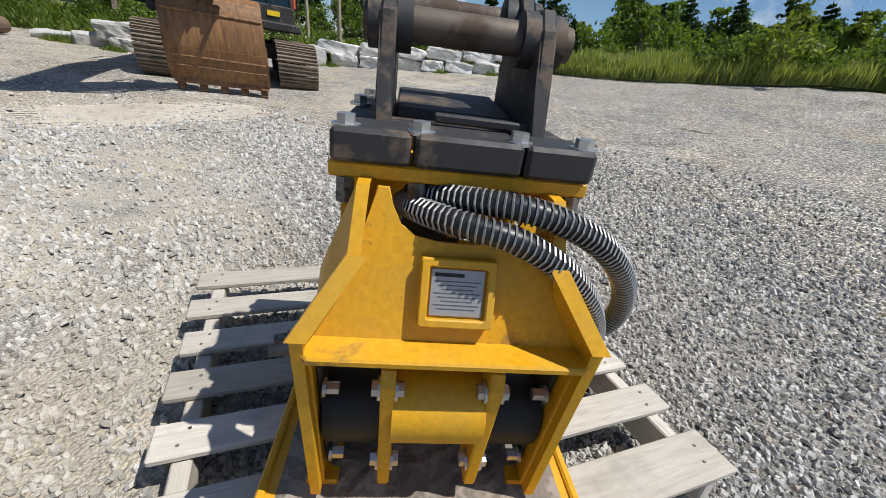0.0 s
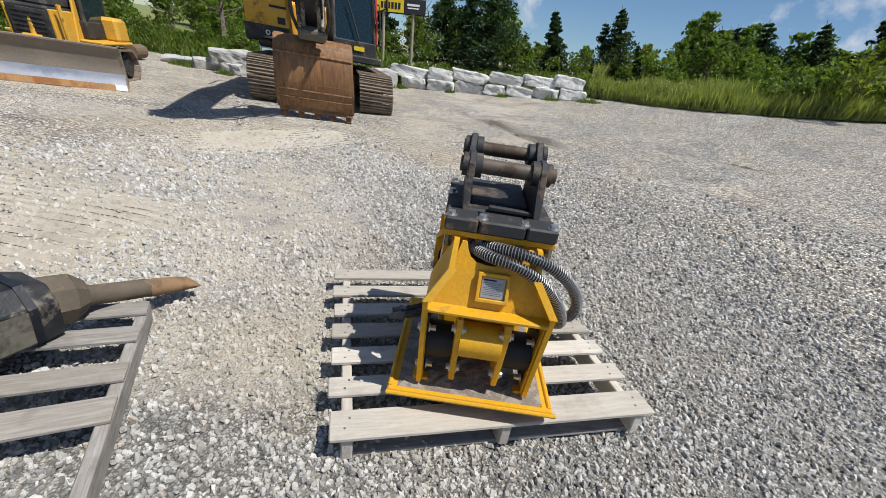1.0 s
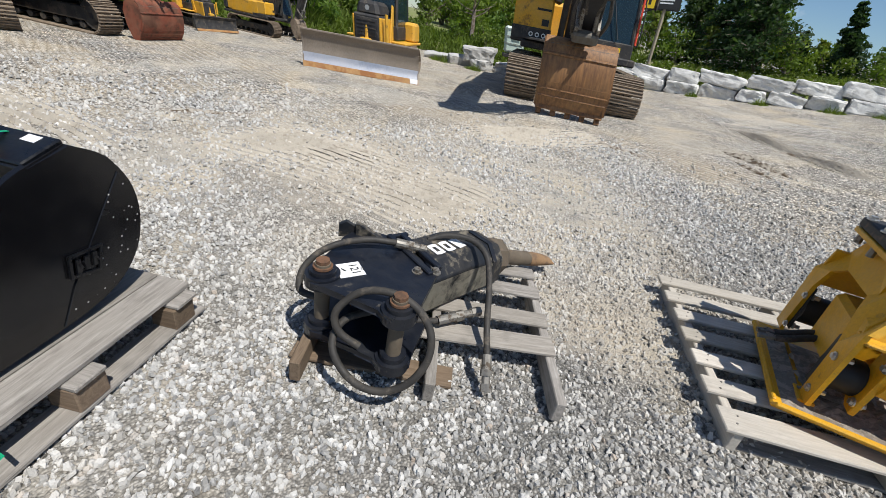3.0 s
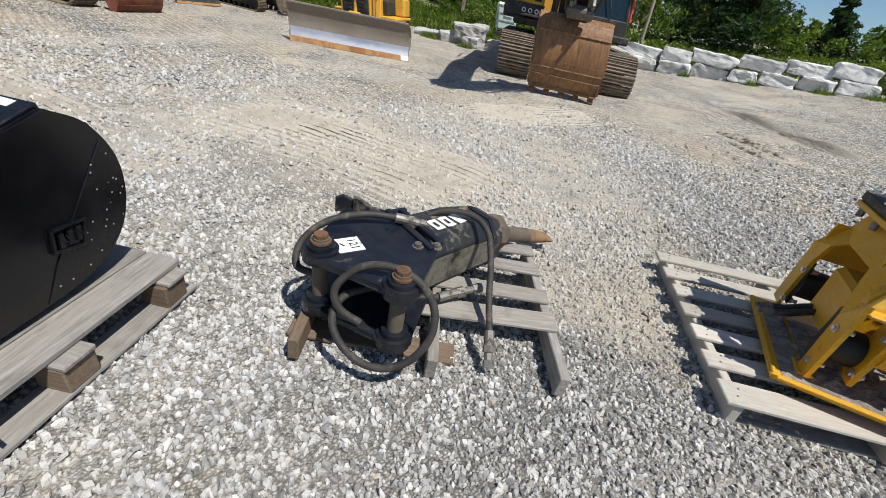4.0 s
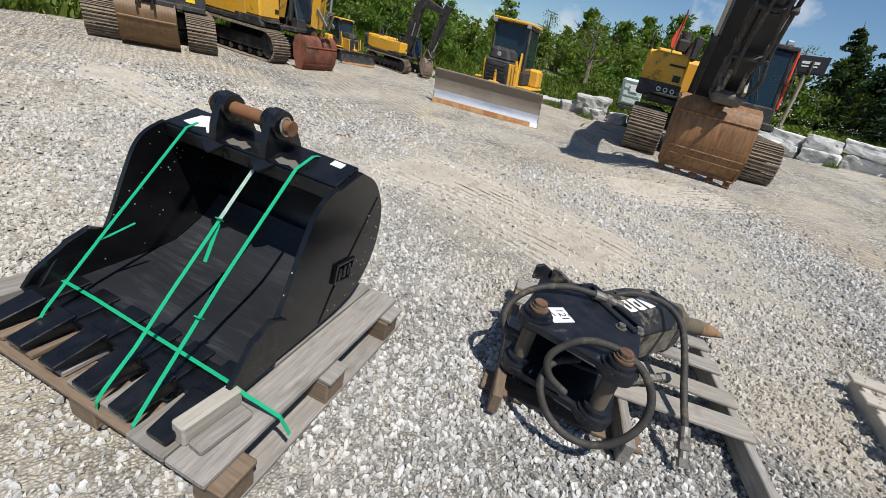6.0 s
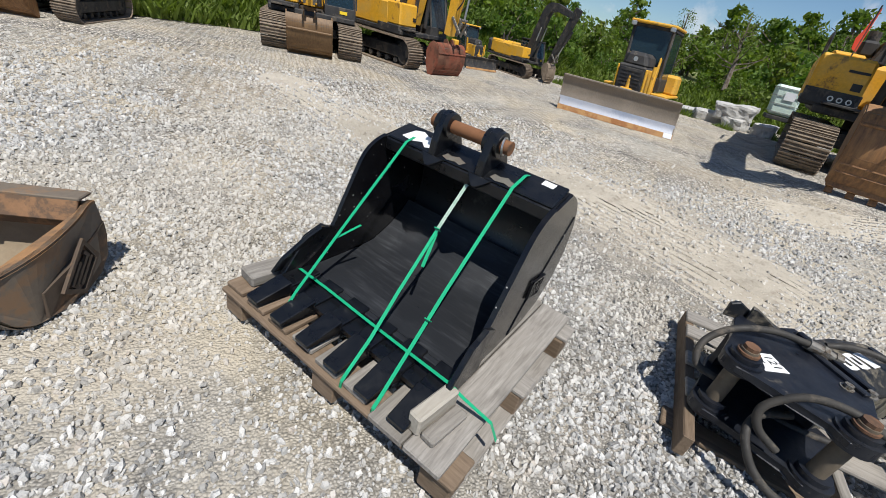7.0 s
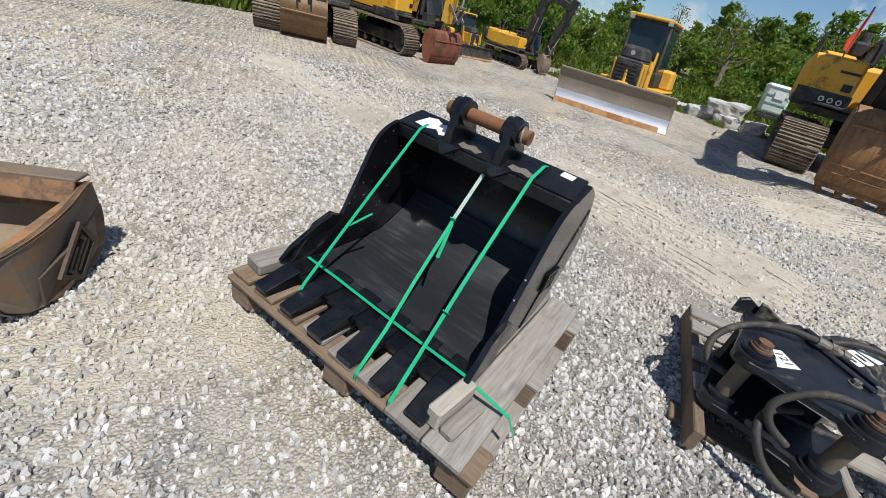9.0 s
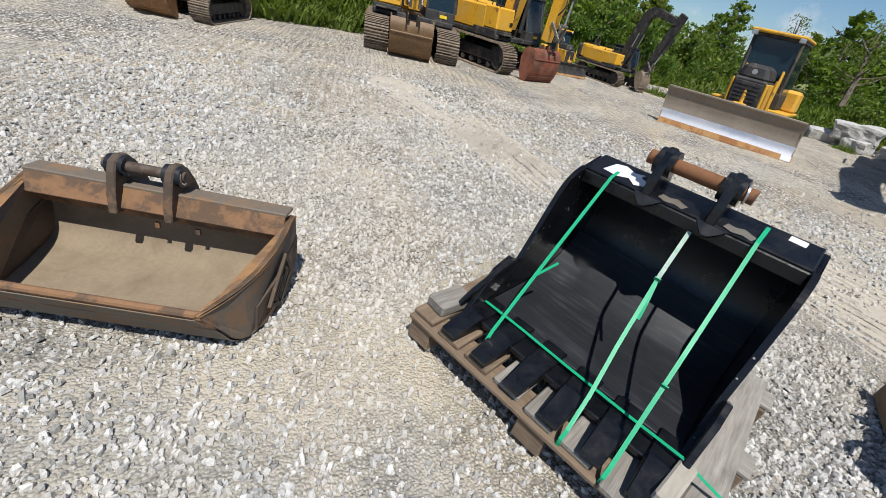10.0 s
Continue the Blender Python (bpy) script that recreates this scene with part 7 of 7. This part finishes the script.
def flowers(count=900):
    rng = random.Random(12)
    verts, faces = [], []
    for i in range(count):
        p = bank_point(rng.uniform(40, 64), rng.uniform(0.1, 1.8)) + Vector((0, 0, rng.uniform(0.15, 0.5)))
        r = rng.uniform(0.015, 0.03)
        b = len(verts)
        verts += [tuple(p + Vector((r * math.cos(a), r * math.sin(a), rng.uniform(-0.01, 0.01)))) for a in (0, 1.26, 2.51, 3.77, 5.03)]
        faces.append(tuple(range(b, b + 5)))
    mesh = bpy.data.meshes.new("white_flowers")
    mesh.from_pydata(verts, [], faces)
    mesh.materials.append(M_FLOWER)
    return tagged(new("white_flowers", mesh), "small white wild flowers scattered above the wall", "flowers", kind="stuff")


flowers()


def weed_tufts():
    """Low green tufts that push through the gravel along the wall and the boulders."""
    rng = random.Random(31)
    verts, faces = [], []
    spots = [(-8.3, 10.9, 0.45), (-7.5, 11.7, 0.35), (-9.0, 9.4, 0.4), (-10.9, 8.2, 0.5), (-9.6, 8.2, 0.3), (-6.6, 12.6, 0.4), (-11.8, 6.6, 0.5), (-3.2, 13.4, 0.25), (-1.6, 13.7, 0.3), (-0.4, 13.9, 0.4), (-4.9, 13.1, 0.2), (-12.6, 5.0, 0.5)]
    for x, y, r in spots:
        for i in range(int(900 * r)):
            a, d = rng.uniform(0, 6.28), r * math.sqrt(rng.random())
            px, py = x + d * math.cos(a), y + d * math.sin(a) * 0.7
            p = Vector((px, py, ground_z(px, py) - 0.02))
            h = rng.uniform(0.08, 0.26) * (1.2 - d / r)
            t = Vector((rng.uniform(-0.5, 0.5), rng.uniform(-0.5, 0.5), 1)) * h
            s = Vector((math.cos(a * 3), math.sin(a * 3), 0)) * rng.uniform(0.008, 0.018)
            b = len(verts)
            verts += [tuple(p - s), tuple(p + s), tuple(p + t)]
            faces.append((b, b + 1, b + 2))
    mesh = bpy.data.meshes.new("weed_tufts")
    mesh.from_pydata(verts, [], faces)
    mesh.materials.append(M_LEAF_Y)
    return tagged(new("weed_tufts", mesh), "low green weed tufts growing through the gravel", "weeds", kind="stuff")


weed_tufts()


def leaf_mesh(name, centres, per, spread, size, seed, material, flat=0.6):
    rng = np.random.default_rng(seed)
    c = np.repeat(np.array([tuple(v) for v, _ in centres]), per, axis=0)
    rad = np.repeat(np.array([r for _, r in centres]), per)
    d = rng.normal(0, 1, (len(c), 3))
    d /= np.linalg.norm(d, axis=1)[:, None]
    p = c + d * (rad * rng.random(len(c)) ** 0.45)[:, None] * np.array((1, 1, flat))
    a = rng.normal(0, 1, (len(c), 3))
    a /= np.linalg.norm(a, axis=1)[:, None]
    b = np.cross(a, rng.normal(0, 1, (len(c), 3)))
    b /= np.linalg.norm(b, axis=1)[:, None]
    s = (size * (0.6 + 0.8 * rng.random(len(c))))[:, None]
    verts = np.stack([p - a * s, p + b * s * 0.5, p + a * s, p - b * s * 0.5], 1).reshape(-1, 3)
    faces = (np.arange(len(c))[:, None] * 4 + np.arange(4)[None]).tolist()
    mesh = bpy.data.meshes.new(name)
    mesh.from_pydata(verts.tolist(), [], faces)
    mesh.materials.append(material)
    return mesh


def broadleaf(h, seed, material, label, slim=1.0, size=0.132):
    th = thing("tree", label, "tree", pose(0, 0, -50), "trees behind the yard")
    rng = random.Random(seed)
    mk = Make()
    mk.sweep(smooth_line([(0, 0, -0.3), (0.05 * h * 0.2, 0, h * 0.3), (0, 0.03, h * 0.6), (0.02, 0, h * 0.92)], 3), lambda f: 0.035 * h * (1 - 0.85 * f), 6)
    tips = []
    for k in range(16):
        a = rng.uniform(0, 6.28)
        z0 = h * rng.uniform(0.18, 0.75)
        ln = h * rng.uniform(0.16, 0.34) * slim * (1.15 - 0.6 * z0 / h)
        e = Vector((math.cos(a) * ln, math.sin(a) * ln, z0 + ln * rng.uniform(0.3, 0.9)))
        mk.sweep(smooth_line([(0, 0, z0), (e.x * 0.5, e.y * 0.5, z0 + (e.z - z0) * 0.35), tuple(e)], 1), lambda f: 0.012 * h * (1 - 0.8 * f), 4)
        tips.append(e)
    part("trunk", mk, M_BARK, th)
    cl = []
    for k in range(56):
        base = rng.choice(tips)
        z = h * (0.12 + 0.88 * rng.random() ** 0.8)
        prof = math.sin(math.pi * min(1, (z / h) ** 0.75)) * 0.9 + 0.12
        a = rng.uniform(0, 6.28)
        r = h * 0.26 * slim * prof * math.sqrt(rng.random())
        v = Vector((math.cos(a) * r, math.sin(a) * r, z))
        cl.append((v.lerp(base, 0.25), h * rng.uniform(0.05, 0.10)))
    ob = new("crown", leaf_mesh("crown", cl, 18, 0, size, seed, material))
    ob.parent = th
    return th


def conifer(h, seed, material, label, wide=0.24, droop=0.12):
    th = thing("conifer", label, "tree", pose(0, 0, -50), "trees behind the yard")
    rng = random.Random(seed)
    mk = Make().sweep([(0, 0, -0.3), (0, 0, h * 0.5), (0, 0, h)], lambda f: 0.022 * h * (1 - 0.9 * f), 7)
    cl = []
    levels = 17
    for k in range(levels):
        f = k / levels
        z = h * (0.06 + 0.92 * f)
        reach = h * wide * (1 - f) ** 0.85 * rng.uniform(0.75, 1.15) + 0.05
        for j in range(7 if f < 0.6 else 5):
            a = rng.uniform(0, 6.28)
            e = Vector((math.cos(a) * reach, math.sin(a) * reach, z - reach * droop + rng.uniform(-0.05, 0.05)))
            mk.sweep([(0, 0, z), tuple(e.lerp(Vector((0, 0, z)), 0.5) + Vector((0, 0, 0.03))), tuple(e)], lambda q: 0.006 * h * (1 - 0.8 * q), 3)
            for q in (0.2, 0.42, 0.64, 0.86):
                cl.append((Vector((0, 0, z)).lerp(e, q), reach * 0.27 + 0.05))
    part("trunk", mk, M_BARK, th)
    ob = new("crown", leaf_mesh("crown", cl, 15, 0, 0.092, seed, material, 0.6))
    ob.parent = th
    return th


def shrub(h, seed, material, label):
    th = thing("shrub", label, "shrub", pose(0, 0, -50), "shrubs along the bank")
    rng = random.Random(seed)
    mk = Make()
    cl = []
    for k in range(9):
        a = rng.uniform(0, 6.28)
        e = Vector((math.cos(a) * h * rng.uniform(0.2, 0.6), math.sin(a) * h * rng.uniform(0.2, 0.6), h * rng.uniform(0.5, 0.9)))
        mk.sweep([(0, 0, -0.1), tuple(e * 0.5 + Vector((0, 0, h * 0.1))), tuple(e)], lambda f: 0.02 * h * (1 - 0.7 * f), 5)
        cl += [(e, h * rng.uniform(0.16, 0.28)), (e * 0.6, h * rng.uniform(0.2, 0.3)), (e * Vector((1, 1, 0)).length, 0.01)][:2]
    part("stem", mk, M_BARK, th)
    for k in range(16):
        a = rng.uniform(0, 6.28)
        r = h * 0.7 * math.sqrt(rng.random())
        cl.append((Vector((math.cos(a) * r, math.sin(a) * r, h * rng.uniform(0.15, 0.85) * (1 - 0.4 * r / h))), h * rng.uniform(0.12, 0.24)))
    ob = new("foliage", leaf_mesh("foliage", cl, 31, 0, 0.078, seed, material, 0.8))
    ob.parent = th
    return th


KINDS = {
    "a": broadleaf(4.2, 21, M_LEAF, "leafy green broadleaf tree in full summer leaf"),
    "b": broadleaf(3.6, 22, M_LEAF_Y, "light green young broadleaf tree", 0.85),
    "c": broadleaf(4.6, 23, M_LEAF, "tall slender broadleaf tree", 0.7),
    "w": broadleaf(4.4, 27, M_LEAF_Y, "wispy grey-green willow with thin crown", 1.0, 0.05),
    "p": conifer(5.2, 24, M_NEEDLE, "dark full pine tree", 0.36, 0.0),
    "s": conifer(3.8, 25, M_NEEDLE, "pointed dark spruce tree", 0.25, 0.2),
    "h": shrub(1.3, 26, M_LEAF_Y, "rounded light green shrub"),
    "d": shrub(1.5, 28, M_LEAF, "dense dark green shrub"),
}
used = set()


PLUMB = Vector((0, 0, 1)).rotation_difference(Vector((-0.27, 0.14, 1.0))).to_matrix().to_4x4()


def plant(kind, x, y, z, s, rz):
    """Sets a tree or shrub on the sloping ground, its stem plumb."""
    m = Matrix.Translation((x, y, z)) @ PLUMB @ pose(0, 0, 0, 0, 0, rz)
    src = KINDS[kind]
    if kind in used:
        o = copy_thing(src, m)
    else:
        used.add(kind)
        o = src
        o.matrix_basis = m
    o.scale = (s, s, s)
    return o


rng = random.Random(77)
# the wood behind: rows along the bank, the nearest kept thin
for q, step, kinds, sc in ((1.4, 1.0, "hdhd", 0.5), (2.8, 0.95, "dhdb", 0.56), (5.0, 1.0, "dbdw", 0.62), (8.0, 1.1, "abac", 0.62), (12.0, 1.25, "acba", 0.74), (17.0, 1.9, "aaca", 0.9)):
    k = rng.uniform(0, 1)
    while k < NE - 1:
        right = k > 50
        p = bank_point(k, q + rng.uniform(-0.7, 0.7))
        kind = rng.choice(kinds)
        s = sc * rng.uniform(0.75, 1.2) * (1.45 if k < 26 else 1.0) * (1.35 if kind in "hd" else 1.0)
        pine_gap = -8.0 < p.x < 1.5 and p.y > 13 and q < 6
        if not right and not pine_gap:
            plant(kind, p.x, p.y, p.z - 0.1, s, rng.uniform(0, 360))
        seg = (EDGE[min(int(k) + 1, NE)] - EDGE[int(k)]).length
        k += step / max(0.3, seg * (1 + q / 14)) * rng.uniform(0.6, 1.3)
for q, step, kinds, sc in ((8.5, 1.4, "hdbd", 0.95), (10.5, 1.5, "d", 1.5), (10.0, 1.3, "bcsa", 0.66), (12.0, 1.3, "abcsp", 0.80), (14.0, 1.25, "acbap", 0.9), (17.0, 1.3, "aacbcs", 0.95)):
    k = 50.0
    while k < NE - 1:
        p = bank_point(k, q + rng.uniform(-0.9, 0.9))
        if not (-8.0 < p.x < 1.5 and q < 12):
            # low growth on both sides of the lone spruces, where the sky comes down
            aim = (p.x + 1.05) / (p.y + 1.7)
            low = 0.55 if -0.165 < aim < 0.02 or 0.075 < aim < 0.12 else 1.0
            plant(rng.choice(kinds), p.x, p.y, p.z - 0.1, low * sc * rng.uniform(0.85, 1.12), rng.uniform(0, 360))
        seg = (EDGE[min(int(k) + 1, NE)] - EDGE[int(k)]).length * (1 + q / 14)
        k += step / max(0.3, seg) * rng.uniform(0.6, 1.3)
for kind, x, y, s in (("p", -4.15, 16.0, 0.80), ("p", -5.2, 16.3, 0.66), ("p", -6.4, 16.8, 0.70), ("s", -1.85, 16.5, 0.66), ("p", 0.55, 17.2, 0.56), ("p", 0.0, 17.6, 0.46), ("s", 1.2, 17.4, 0.44), ("c", 3.45, 17.0, 0.66), ("s", -3.0, 16.6, 0.42),
                      ("s", -9.2, 17.0, 0.8), ("b", -2.6, 17.2, 0.40), ("b", -5.6, 16.0, 0.45), ("d", -2.2, 16.4, 0.8), ("d", -3.2, 16.0, 0.8), ("b", -0.7, 17.4, 0.42), ("d", -6.6, 16.0, 0.9), ("b", -7.6, 16.4, 0.6), ("d", 0.6, 16.8, 0.8), ("d", -1.0, 16.6, 0.8), ("d", 1.8, 16.6, 0.9)):
    plant(kind, x, y, ground_z(-3, 14.5) + 0.45 + 0.06 * (x + 6), s, rng.uniform(0, 360))
for i in range(64):
    k = 17 + 25 * (i * 0.618 % 1.0)
    q = 1.6 + 7.5 * rng.random()
    p = bank_point(k, q)
    kind = rng.choice("dda" if q > 3 else "dh")
    plant(kind, p.x, p.y, p.z - 0.12, (0.95 if kind in "dh" else 0.60) * rng.uniform(0.8, 1.25) * (1.0 + 0.05 * q), rng.uniform(0, 360))
plant("w", -12.7, 11.4, 0.9, 0.55, 40)
for kind, x, y, s in (("h", 6.3, 13.6, 1.15), ("h", 5.4, 14.0, 0.95), ("d", 7.6, 13.9, 0.7), ("h", 8.6, 13.6, 0.8), ("d", 9.6, 13.3, 0.9), ("h", 4.4, 14.2, 0.6)):
    plant(kind, x, y, ground_z(x, y) + 0.1, s, rng.uniform(0, 360))
